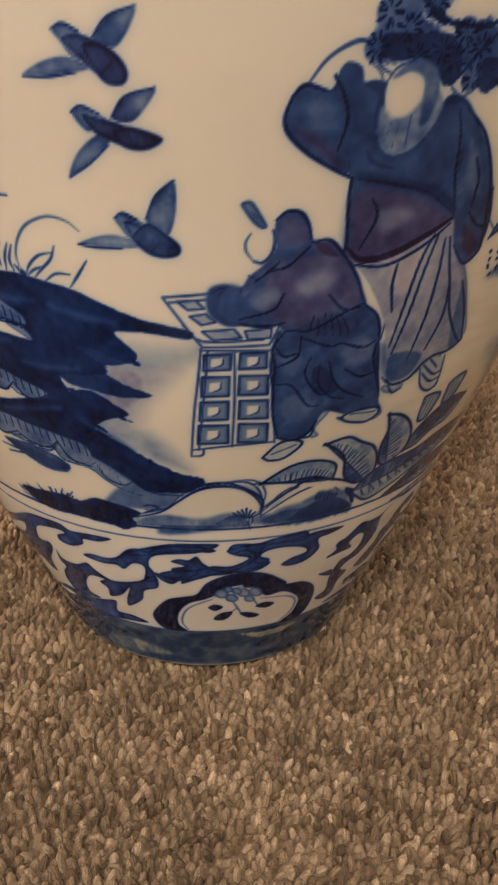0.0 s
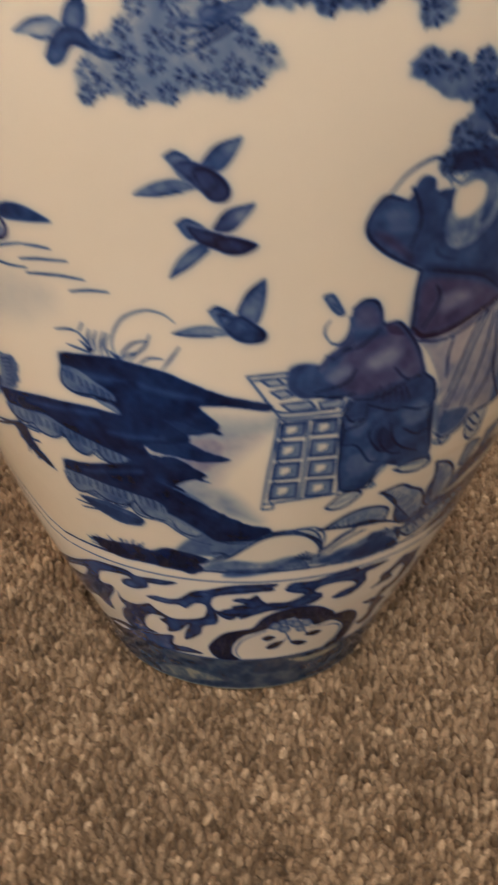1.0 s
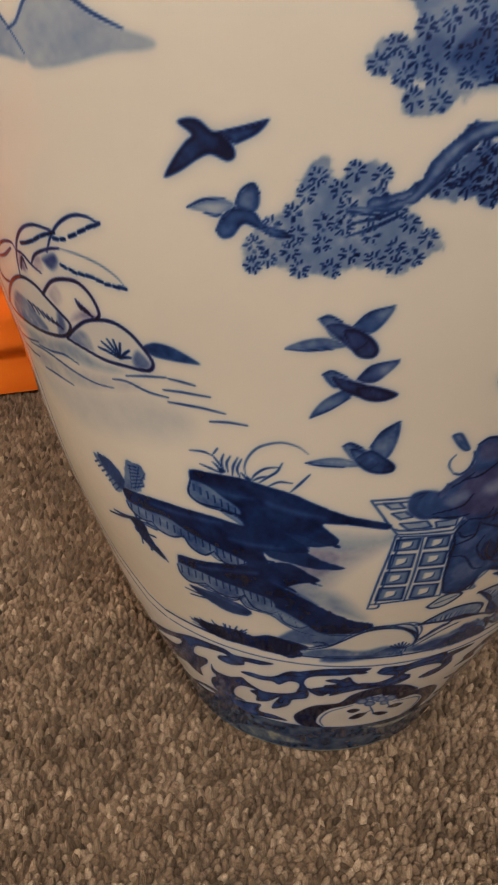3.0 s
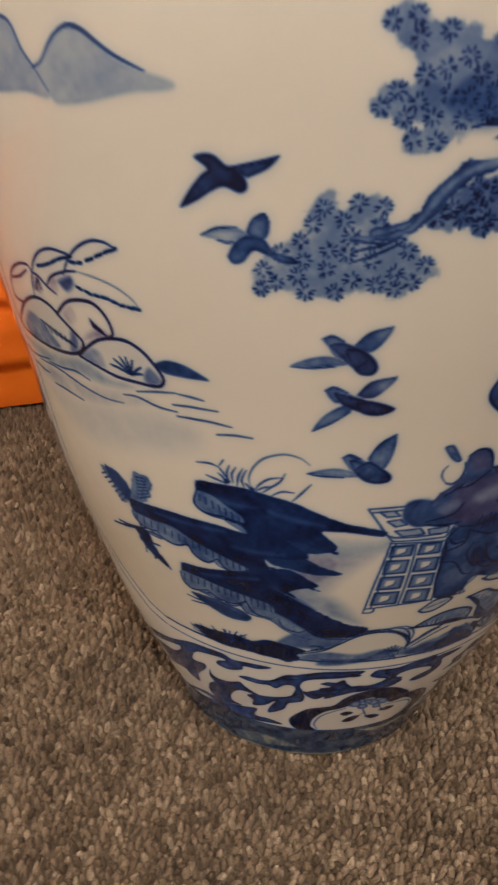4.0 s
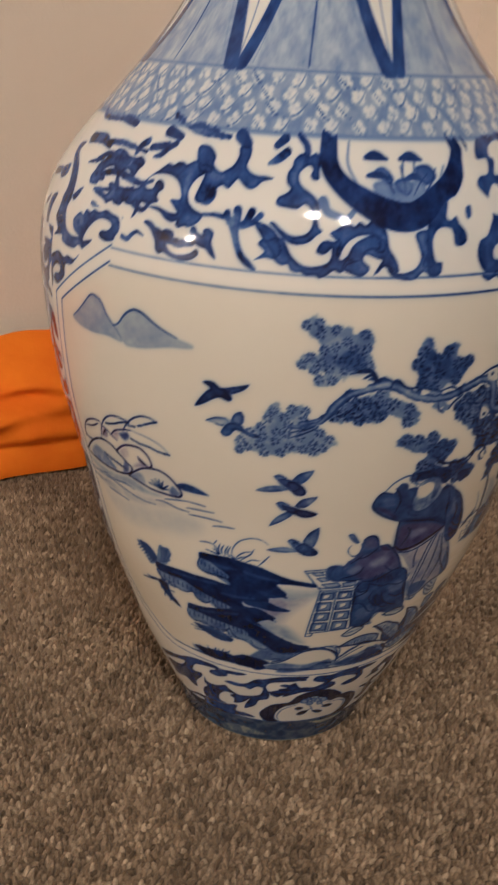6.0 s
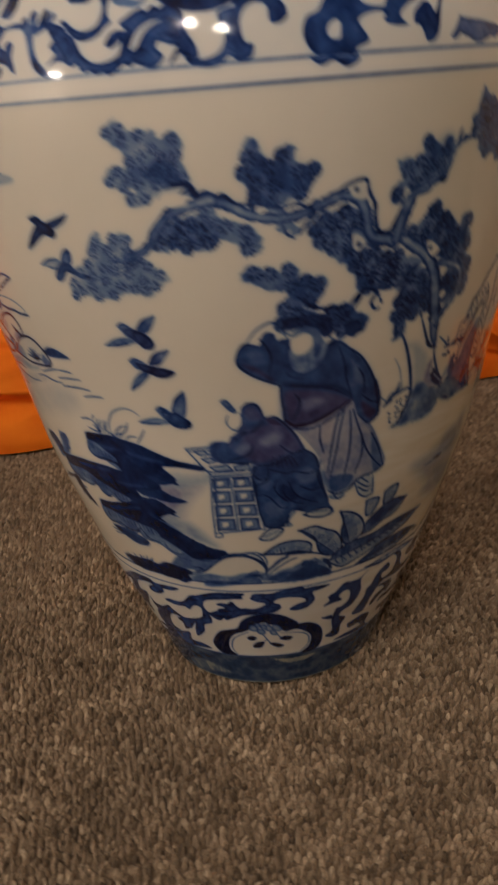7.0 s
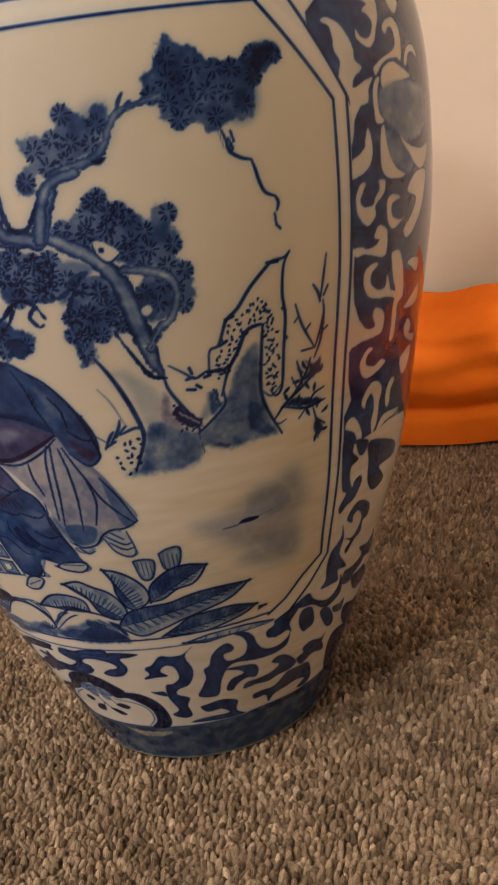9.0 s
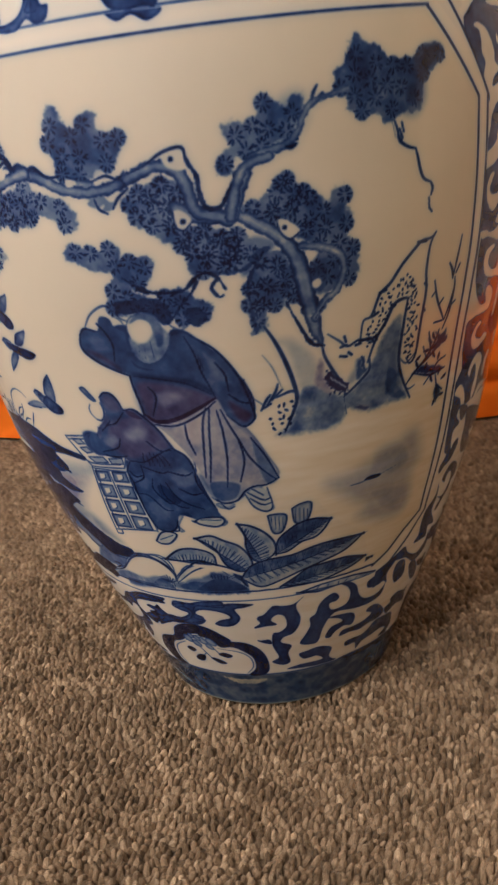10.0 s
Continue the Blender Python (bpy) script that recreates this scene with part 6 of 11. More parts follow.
fill((23.2, 167.2, 26.4, 168, 27.5, 160.9, 24.6, 159.9), 0.74, mode='over', soft=3)
fill((7.9, 203.3, 9.5, 205, 11.3, 204, 12.2, 207.3, 13.6, 210.5, 14.7, 214.4, 15.2, 218.3, 14.7, 222.2, 15.5, 224.9, 16.6, 225.8, 17.7, 224.5, 18.5, 221, 18.9, 217.5, 20.7, 217.5, 21.7, 215, 23.1, 211, 24.9, 206.4, 25.9, 201.3, 26.8, 195.6, 25.5, 191.4, 22.3, 190.4, 18.8, 190.1, 17.2, 187.6, 16.1, 190.6, 15, 193.6, 12.8, 192, 10.2, 191.4, 8.3, 194.3, 7.6, 198.2), 0.82, plum=0.17, soft=0.6, streak=0.5)
fill((7.9, 203.3, 9.5, 204.8, 11.3, 203.7, 11.4, 195.3, 10.2, 191.8, 8.3, 194.5, 7.6, 198.3), 0.86, mode='over', soft=2)
fill((14.3, 207.1, 16.7, 209.3, 18.8, 204.7, 17.1, 199.8, 14.8, 201.1), 0.7, plum=0.24, mode='over', soft=4)
fill((15.6, 223.6, 17.3, 223.9, 18, 220.3, 16.3, 219.7), 0.68, plum=0.14, mode='over', soft=2.5)
fill((18.4, 213.1, 20.9, 213.5, 22.5, 208.1, 19.9, 207.8), 0.68, plum=0.14, mode='over', soft=2.5)
fill((10.1, 200.7, 12.5, 202.2, 13.3, 196.9, 10.8, 196.3), 0.68, plum=0.14, mode='over', soft=2.5)
fill((21, 200.8, 23.6, 201.9, 24.8, 195.4, 22, 195.2), 0.68, plum=0.14, mode='over', soft=2.5)
line((15.1, 218.3, 16.9, 218.9, 18.9, 217.5), 1.2, 0.95)
line((12.2, 207.3, 15, 205.3, 18.7, 206.4), 1.2, 0.95)
line((16.1, 191.1, 17.1, 198, 19.6, 201.1), 1.2, 0.95)
line((22.4, 210.7, 21.5, 202.4, 22.8, 193.2), 1.2, 0.95)
line((11.3, 204, 11.7, 198.9, 12.7, 194.2), 1.2, 0.95)
line((7.9, 201.6, 9.2, 203.8, 10.7, 203.7), 1.2, 0.95)
line((8.3, 199.9, 9.5, 202.5, 11.2, 202.3), 1.2, 0.95)
fill((11.8, 217.4, 12.2, 219.8, 13.2, 221.3, 14.2, 220.5, 14.6, 217.5, 14.3, 213.9, 13.6, 211.6, 12.6, 212.2, 12, 214.7), 0.02, mode='over', soft=0.5)
line((14.5, 220.7, 14.8, 217.5, 14.5, 213.6, 13.6, 211.3, 12.6, 211.8), 1.3, 0.88)
line((12.6, 211.8, 11.8, 214.7, 11.7, 217.4, 12.2, 219.8), 0.8, 0.75)
fill((11, 228, 11.8, 229, 12.4, 228.2, 13.2, 225.1, 13.9, 221.8, 13.3, 221, 12.4, 222.6, 11.6, 225.2), 0.52, soft=0.5, edge=0.3)
line((12.1, 226.2, 13.1, 222.9), 0.8, 0.85)
fill((15.9, 139.1, 17.5, 141.6, 19.2, 144.6, 21.4, 145.3, 21.4, 142.3, 19.8, 139.7, 17.7, 138.2), 0.45, edge=0.35, soft=0.5)
fill((26.2, 154, 28.1, 153.6, 32.1, 151.5, 33.9, 153.4, 33.6, 149.9, 30.2, 150, 27.3, 151.8), 0.5, edge=0.35, soft=0.5)
fill((22.6, 152, 23.2, 157, 24.9, 157, 23.3, 150.6, 24.1, 147, 22.8, 146.3), 0.3, edge=0.35, soft=0.5)
fill((25.1, 191.5, 28, 191.6, 29.6, 184.1, 31.2, 169.9, 32.3, 158.3, 30.3, 156.7, 27.3, 158.7, 24.4, 181.2), 0.88, soft=0.7)
fill((15.9, 185.5, 17.6, 186.1, 19, 178.8, 17.9, 173.1, 16.2, 175.5), 0.76, mode='over', soft=3.5)
fill((25.3, 188.7, 27.8, 189.3, 29.2, 181.3, 28.1, 175.8, 26, 180.7), 0.78, mode='over', soft=3.5)
fill((17, 166.9, 19.2, 168, 20.8, 157.9, 18.9, 153.9, 17.1, 159.1), 0.78, mode='over', soft=3.5)
fill((22.4, 177.9, 25, 178.6, 27.3, 167.6, 24.4, 166.3), 0.8, mode='over', soft=3.5)
line((16, 187, 15.6, 181.6, 15.6, 175.5, 16.4, 164.9, 17, 156.1, 19.1, 149.2, 22.7, 147.1, 22.8, 157.3, 24.7, 161, 27.7, 156.1, 32.2, 157.9, 31, 170, 29.5, 184.3, 28, 191.6), 1.0, 1.0, taper=0.8)
line((16.4, 173.5, 18.3, 171.7, 21.1, 163.1), 1.0, 1.0, taper=0.2)
line((20.3, 182.5, 21.3, 172.1, 23.6, 162.1), 1.0, 1.0, taper=0.2)
line((22.7, 183.7, 24, 173.2, 27.8, 162.5), 1.0, 1.0, taper=0.2)
line((25.4, 188.3, 26.8, 180.3, 28.2, 171.1), 1.0, 1.0, taper=0.2)
line((18.5, 153.6, 20.7, 151.5, 22.7, 152.2), 1.0, 1.0, taper=0.2)
line((18.3, 185.8, 17.9, 179.2, 18.6, 172.9), 1.0, 1.0, taper=0.2)
line((24, 186.2, 24.8, 179, 26.1, 172.4), 1.0, 1.0, taper=0.2)
line((27.2, 186.1, 28.6, 177.6, 29.2, 168.9), 1.0, 1.0, taper=0.2)
line((23.8, 160.2, 24.4, 162.2, 25.6, 160.1), 1.0, 1.0, taper=0.2)
line((21.3, 192.1, 20.7, 186.6), 0.9, 0.97, plum=0.5, taper=0.2)
line((22.1, 191.9, 22, 185.1), 0.9, 0.97, plum=0.5, taper=0.2)
line((22.9, 192.1, 23.8, 185.8), 0.9, 0.97, plum=0.5, taper=0.2)
line((23.8, 192.1, 25.2, 186.4), 0.9, 0.97, plum=0.5, taper=0.2)
line((20.5, 191.5, 19.6, 187.7), 0.9, 0.97, plum=0.5, taper=0.2)
fill((29.9, 181.1, 32.5, 182.3, 35.6, 176.7, 36.7, 167.1, 33.5, 165.4, 31.3, 170), 0.64, soft=3.5)
fill((33.4, 189.3, 37.1, 195.3, 41.4, 185.4, 41.6, 175, 37.2, 175), 0.58, soft=4)
fill((27.7, 204.3, 30.5, 206.8, 32.2, 202.7, 31.1, 194.1, 29, 194.9), 0.34, plum=0.6, mode='over', soft=5)
line((32.3, 208.7, 31.9, 197.5, 30.7, 186.2), 0.95, 0.93, taper=0.2)
line((36, 203.5, 36.2, 191.9, 35.9, 177.8), 0.95, 0.93, taper=0.2)
line((38.7, 200.2, 41.4, 189.4, 43.4, 176.4), 0.95, 0.93, taper=0.2)
line((28.5, 204, 29.8, 192.7, 30, 183), 0.95, 0.93, taper=0.2)
line((30.2, 203.5, 30.8, 194.2, 30.7, 187.4), 0.95, 0.93, taper=0.2)
line((31.8, 168.1, 33.5, 164.9, 36.9, 166.5), 0.95, 0.93, taper=0.2)
fill((24.5, 259.3, 25.8, 262.3, 27.6, 263, 29.1, 260.4, 29.7, 255, 29.3, 249, 28.2, 247.4, 28.1, 253.1, 27.7, 258.5, 26.3, 260.2, 24.8, 258.7), 0.68, soft=0.7, streak=0.8, mode='over')
fill((24.9, 208.4, 27.7, 209.1, 31.2, 211.6, 34.2, 217, 33.8, 203.9, 30.7, 198.9, 28.1, 200.6), 0.42, plum=0.35, soft=1.2)
line((24.9, 208.4, 27.9, 209, 31.6, 212.1, 34.4, 217.5), 1.0, 0.92)
fill((17.6, 191.3, 20.7, 192.7, 25.3, 194.4, 27.5, 195, 26.6, 188.8, 21.6, 185.9, 17.3, 184.9), 0.86, soft=0.7)
line((19.2, 190.4, 19.3, 185.8), 0.9, 1.0, plum=0.3)
line((21, 191.2, 21, 186.2), 0.9, 1.0, plum=0.3)
line((22.9, 192, 22.6, 186.3), 0.9, 1.0, plum=0.3)
line((24.7, 192.7, 24.5, 187.1), 0.9, 1.0, plum=0.3)
line((15.8, 253.1, 16.6, 248.7, 19.3, 243.4, 22, 237.5, 23.1, 233, 22.6, 220.9, 23, 211.5, 25.5, 210, 29.9, 213.2, 34.8, 219.3), 1.0, 1.0, taper=0.7)
line((31.2, 254.2, 35, 248.1, 39.3, 234, 42, 221.5, 42.3, 211.1, 40.6, 205.9, 39.1, 207.4), 1.0, 1.0, taper=0.7)

# folds, sash and washes of the standing robe
fill((22.8, 213.1, 24.8, 209.6, 28.4, 210.7, 32.8, 215.5, 36, 220, 36.7, 215.5, 38.3, 208, 40.6, 199.8, 43.5, 188.5, 45.6, 176.2, 43.1, 172.1, 40.5, 171.9, 38.5, 169.4, 36.9, 165, 34.1, 163.9, 32.7, 166.9, 31.1, 179.5, 30.1, 187.3, 28.5, 195.2, 27.2, 200.1, 25.5, 205.9), 0.44, plum=0.3, mode='over', soft=0.5, streak=0.5)
fill((15.3, 254.5, 14.8, 250, 15.2, 246, 17.3, 241, 20.2, 236.7, 22.1, 234.4, 22.3, 226.2, 22.6, 217.9, 22.9, 213.6, 24.8, 210.4, 28.4, 211.4, 32.9, 216.8, 36, 220.8, 37.5, 211.8, 39.9, 205.4, 42, 207.3, 42.2, 212.2, 41, 221.8, 40, 230.3, 38.1, 239.9, 35.6, 246.6, 33.9, 250.5, 32.6, 252.7, 30.7, 251.4, 30.2, 247.2, 28.5, 242, 26.1, 239.9, 24.5, 242.2, 23.7, 246.4, 23.3, 251.1, 23.4, 254.7, 21.9, 257.6, 21.4, 261.4, 20, 262.7, 19.2, 260, 19.3, 256.3, 17.4, 256.5, 16.3, 257.2), 0.80, mode='over', soft=0.5, streak=0.4)
fill((22.9, 236, 27, 233.7, 32.1, 231.3, 35.4, 225.7, 35.9, 222.3, 31.8, 228, 26.8, 231.5, 23.2, 233.2), 0.93, mode='over', soft=1.2)
fill((23, 230.5, 26.6, 230.3, 31.2, 227.1, 34.6, 222.9, 35.2, 220.7, 33, 217.7, 28.6, 213.1, 24.8, 212.1, 23.4, 215.6, 22.9, 222.8), 0.80, plum=0.42, mode='over', soft=1.3)
fill((26, 224.9, 29.3, 225.1, 30.4, 222.1, 27.8, 218.4, 26, 220), 0.62, plum=0.35, mode='over', soft=2)
fill((15.8, 246.6, 18.6, 241.5, 20.9, 237.2, 20, 240.2, 17.5, 245.7), 0.86, plum=0.5, mode='over', soft=1.2)
fill((16.3, 252.7, 18.7, 253.5, 20.6, 249.8, 19.6, 246.6, 17.3, 248.2), 0.70, mode='over', soft=2)
fill((35.3, 243, 37.3, 236.6, 39, 227.8, 37.7, 227.7, 36.1, 233.9), 0.68, mode='over', soft=1.6)
fill((34, 246, 34.8, 241.8, 35.3, 234.3, 34.5, 233.9, 34, 240.8), 0.9, soft=1.2)
fill((38.1, 218.4, 40, 214.8, 41.7, 210.6, 40.6, 207.1, 39.1, 210.4), 0.9, plum=0.5, mode='over', soft=1.0)
fill((22.9, 244.3, 24.5, 239.6, 26.9, 237.3, 26.1, 235.2, 23.2, 238), 0.9, soft=1.5)
line((23, 214.4, 24.9, 210.7, 28.5, 211.6, 32.9, 216.5, 36, 220.8), 2.6, 1.0, plum=0.55)
line((32.7, 251.1, 33.8, 243.1, 34.5, 233.6, 35.4, 226.4, 36, 220.8), 1.5, 1.0, taper=0.6)
line((33.7, 251.3, 36.9, 244.4, 39.3, 235.4, 40.8, 226.7, 42.1, 213, 42.1, 208.1, 40, 205.1, 37.5, 211.8), 1.5, 1.0, taper=0.6)
line((22.1, 234.4, 22.3, 226.2, 22.9, 214.1), 1.5, 1.0, taper=0.6)
line((15.3, 254.5, 14.8, 250, 15.2, 246, 17.3, 241, 20.2, 236.7, 22.1, 234.4), 1.5, 1.0, taper=0.6)
line((19, 259.4, 20, 255.3, 20.7, 249.3, 20.2, 241.7), 1.5, 1.0, taper=0.6)
line((38.3, 221.9, 40.2, 217.5, 42, 216.3), 1.5, 1.0, taper=0.6)
line((22.7, 234.2, 26.8, 232.2, 31.4, 229.2, 35.4, 222.8), 1.5, 1.0, taper=0.6)
line((15.3, 254.5, 16.4, 257.2, 18.5, 255.8), 1.5, 1.0, taper=0.6)
line((24.8, 228.6, 25.8, 223.3, 24.4, 213.9), 1.5, 1.0, taper=0.6)
line((36.9, 237.6, 38.2, 231.4, 38.4, 223.4), 1.5, 1.0, taper=0.6)
fill((41.1, 198.3, 43.4, 188.1, 45.5, 175.9, 43.1, 172.4, 41.6, 183.5), 0.66, soft=1.2)
fill((32.1, 176.8, 35.8, 176.7, 38.1, 173.5, 36.7, 166.1, 33.5, 165, 32, 169.6), 0.72, soft=1.2)
fill((29.3, 208.6, 32.6, 213.6, 33.3, 210, 32.5, 200.2, 30.8, 197.6, 29.2, 201.8), 0.34, plum=0.5, mode='over', soft=1.5)
line((24.1, 209.3, 28.1, 208.2, 32.6, 212.9, 35.9, 219.2), 1.3, 0.98, taper=0.6)
line((34, 216.2, 33, 208.5, 32.3, 195.1, 31.6, 179.4), 1.3, 0.98, taper=0.6)
line((34.6, 215.9, 33.9, 204.6, 33.3, 191.1, 32.3, 176.7), 1.3, 0.98, taper=0.6)
line((35.8, 214.4, 36.3, 203.3, 36.3, 189.5, 35.4, 173.2), 1.3, 0.98, taper=0.6)
line((36.5, 214.8, 37.7, 205.9, 38.9, 198.4, 40.4, 188.8, 42.9, 179.9, 45, 174.7), 1.3, 0.98, taper=0.6)
line((38.8, 198.5, 39.4, 187.6, 38.1, 175.7), 1.3, 0.98, taper=0.6)
line((45.5, 175.3, 43.1, 172.4, 40.6, 172.2, 38.6, 169.8, 36.9, 165, 34.2, 163.8, 32.7, 166.6), 1.3, 0.98, taper=0.6)
line((41.1, 198.7, 43.4, 188.1, 45.5, 175.3), 1.3, 0.98, taper=0.6)
line((29.8, 208.3, 29.7, 201.6, 30.6, 192.5), 1.3, 0.98, taper=0.6)
fill((38.6, 167.9, 42.3, 170.7, 43.9, 162.3, 42.4, 156.4, 40, 160.1), 0.3, mode='over', soft=0.5)
line((39, 169.1, 41.9, 163.7, 43.6, 164.4), 1.1, 0.97)
line((39.4, 165.4, 41.7, 160.9, 43.8, 161.4), 1.1, 0.97)
line((38.6, 167.9, 40, 160.1, 42.4, 156.4, 43.8, 159.4, 43, 170.6), 1.1, 0.97)
line((40.1, 170.7, 42.1, 166.5), 1.1, 0.97)
line((33.4, 163.8, 34.7, 160.3, 36.1, 161.5), 1.1, 0.97)
# folds and washes of the bending robe
fill((14.8, 224, 15.9, 225.9, 17.3, 225.3, 18.2, 222.6, 18.8, 217.8, 20.5, 217.5, 22.2, 214, 24.5, 206.8, 26.1, 198.1, 28.4, 192.5, 29.4, 185.7, 29.8, 176.2, 32.1, 161.9, 32.8, 155.3, 30.7, 153.4, 27.5, 154.3, 25.8, 159.1, 24.2, 158.2, 23.2, 153.9, 21.9, 147.9, 20, 146.2, 17.7, 147.9, 16.5, 156.3, 16.5, 162.4, 16.1, 170.5, 16.1, 176.8, 15.6, 182.1, 16.2, 185.9, 17, 189.5, 16.5, 192.1, 14.1, 191.3, 11.4, 192.2, 9.7, 194.2, 8.9, 197.2, 9.7, 203.5, 10.9, 204, 11.9, 201.1, 12.9, 205.5, 14.4, 208.7, 15.4, 211.3, 15.1, 215.1, 14.7, 219.4), 0.80, mode='over', soft=0.5, streak=0.4)
fill((15.2, 210.2, 19, 213, 22, 212.9, 24.8, 204.1, 25.6, 196.4, 22, 194.5, 19, 191.3, 16.9, 191.4, 13.9, 196.1, 13.6, 199.7), 0.76, plum=0.36, mode='over', soft=1.2)
fill((15.2, 223, 16.5, 224.4, 17.9, 221.9, 18.4, 216.8, 16.6, 216.5, 15.4, 218.3), 0.76, plum=0.3, mode='over', soft=1.2)
fill((17.7, 205.4, 20.6, 208.2, 22.3, 205.6, 20.9, 201.8, 18.5, 200.7), 0.56, plum=0.28, mode='over', soft=2.2)
fill((12.6, 199.8, 15, 203.6, 15.7, 200.5, 13.9, 196.7), 0.6, plum=0.15, mode='over', soft=1.6)
fill((18.8, 217.3, 20.7, 217, 22.5, 212.3, 21.5, 211.4, 19.6, 213.4), 0.9, plum=0.5, soft=1.2)
fill((16.4, 180.6, 18.7, 182.1, 19.5, 175.9, 18, 172.9), 0.66, mode='over', soft=1.8)
fill((24.6, 182.9, 27.4, 185.8, 29.4, 177, 27.2, 173.8, 25, 177.4), 0.68, mode='over', soft=1.8)
fill((17.2, 162.2, 19.4, 165.3, 21.8, 160.8, 21.5, 153.8, 18.8, 153.2), 0.70, mode='over', soft=1.8)
fill((20.8, 175.5, 22.8, 176.2, 25.7, 166.6, 23.8, 163, 21.3, 166.9), 0.9, soft=1.2)
line((17, 189.5, 20, 189.1, 22.2, 191.7, 24.2, 194.4, 26, 196.3), 1.4, 1.0, taper=0.6)
line((19, 187.2, 18.8, 180.1, 16.4, 176.7), 1.4, 1.0, taper=0.6)
line((20.6, 179.6, 20.2, 172.9, 22.6, 164.9, 24.1, 165.8), 1.4, 1.0, taper=0.6)
line((22, 176.5, 22.2, 169.4, 24.3, 163.5, 26.7, 161.7), 1.4, 1.0, taper=0.6)
line((23.2, 177.5, 24.3, 170.1, 26.4, 164.8, 29.8, 160.9), 1.4, 1.0, taper=0.6)
line((16.1, 183.3, 17.1, 180.5, 18.8, 181.2), 1.4, 1.0, taper=0.6)
line((24.3, 183.7, 27.6, 181.1, 29.3, 183.1), 1.4, 1.0, taper=0.6)
line((26.2, 196.8, 28.6, 191.7, 29.6, 184.3, 29.6, 176.2, 32.1, 161.9), 1.4, 1.0, taper=0.6)
line((16.1, 170.5, 18.6, 169.2, 21.2, 161, 22.9, 160.3), 1.4, 1.0, taper=0.6)
line((16.3, 201.6, 15.2, 196.5, 11.4, 193.8), 1.4, 1.0, taper=0.6)
line((21.7, 200.5, 23.9, 195.2, 26.1, 195.7), 1.4, 1.0, taper=0.6)
line((14.4, 208.7, 16.5, 210.1, 18.7, 215.7), 1.4, 1.0, taper=0.6)
line((18.8, 216.7, 20.7, 217.3, 22.3, 213.8, 24.6, 206.2, 26.2, 197.5), 1.4, 1.0, taper=0.6)
line((17, 189.5, 15.6, 183.5, 16.1, 176.8, 16.2, 168.4, 16.6, 157.8, 17.7, 147.9), 1.4, 1.0, taper=0.6)
line((11.4, 192.2, 14.1, 191.3, 16.7, 192), 1.4, 1.0, taper=0.6)
line((12.9, 205.5, 14.4, 208.7, 15.4, 211.3), 1.4, 1.0, taper=0.6)
line((14.8, 223.5, 15.9, 225.8, 17.3, 225.3, 18.2, 222.1, 18.7, 217.8), 1.4, 1.0, taper=0.6)
line((17.7, 147.9, 20.3, 146.3, 22.2, 148.7, 23.2, 153.9), 1.4, 1.0, taper=0.6)
line((19.2, 186.5, 22.8, 182.9, 24.3, 183.7), 1.4, 1.0, taper=0.6)
line((25.6, 173.8, 28.2, 169.9, 30.4, 171), 1.4, 1.0, taper=0.6)
line((20.3, 194.6, 20, 190.7, 19.9, 187.3), 1.1, 1.0, plum=0.3)
line((20.9, 194.5, 20.9, 190.4, 21, 187), 1.1, 1.0, plum=0.3)
line((21.6, 194.3, 21.8, 190.2, 22, 186.8), 1.1, 1.0, plum=0.3)
line((22.3, 194.2, 22.8, 189.9, 23, 186.5), 1.1, 1.0, plum=0.3)
line((22.9, 194, 23.7, 189.7, 24.1, 186.1), 1.1, 1.0, plum=0.3)
line((23.6, 193.8, 24.7, 189.4, 25.2, 185.7), 1.1, 1.0, plum=0.3)
fill((15.9, 139.1, 18.1, 145.2, 20.6, 146, 21.7, 143.8, 19.4, 138.3, 17.1, 137.5), 0.3, mode='over', soft=0.5)
line((15.9, 139.1, 18.1, 145.2, 20.6, 146, 21.7, 143.8, 19.4, 138.3, 17.1, 137.5, 15.9, 139.1), 1.2, 1.0, taper=0.8)
line((17.2, 140.4, 20.8, 143.9), 0.9, 0.9)
fill((27, 153.5, 28.6, 155.3, 32.4, 155.5, 33.4, 152.6, 31.6, 149.6, 28.2, 151.2), 0.3, mode='over', soft=0.5)
line((27, 153.5, 28.6, 155.3, 32.4, 155.5, 33.4, 152.6, 31.6, 149.6, 28.2, 151.2, 27, 153.5), 1.2, 1.0, taper=0.8)
line((28.4, 154.3, 32.7, 153.5), 0.9, 0.9)
# leaves at the foot of the panel
fill((16, 128.1, 25.6, 144.9, 30.8, 146, 35.8, 153.5, 42.7, 155.2, 47.6, 162, 52.8, 158, 57, 144.6, 64.7, 130, 67.3, 110.6, 64.6, 101.7, 53.4, 100.7, 46.5, 100.5, 36.6, 100.4, 34.8, 114.7, 24.2, 121.9), 0.03, mode='over', soft=0.6)
fill((42.5, 153.4, 44.6, 153.8, 46.5, 151.6, 45.4, 142.5, 43.3, 142.4), 0.42, mode='over', soft=0.5, edge=0.3)
line((42.5, 153.4, 44.6, 153.8, 46.5, 151.6, 45.4, 142.5, 43.3, 142.4, 42.5, 153.4), 1.1, 0.98, taper=0.8)
line((43.3, 153.6, 43, 144.7), 0.8, 0.92)
line((44.1, 153, 43.9, 144.1), 0.8, 0.92)
line((44.9, 152.4, 44.7, 143.4), 0.8, 0.92)
line((45.7, 151.7, 45.6, 142.7), 0.8, 0.92)
fill((47.7, 155.7, 49.7, 157.9, 51.9, 157, 51, 147.2, 48.3, 146.5), 0.42, mode='over', soft=0.5, edge=0.3)
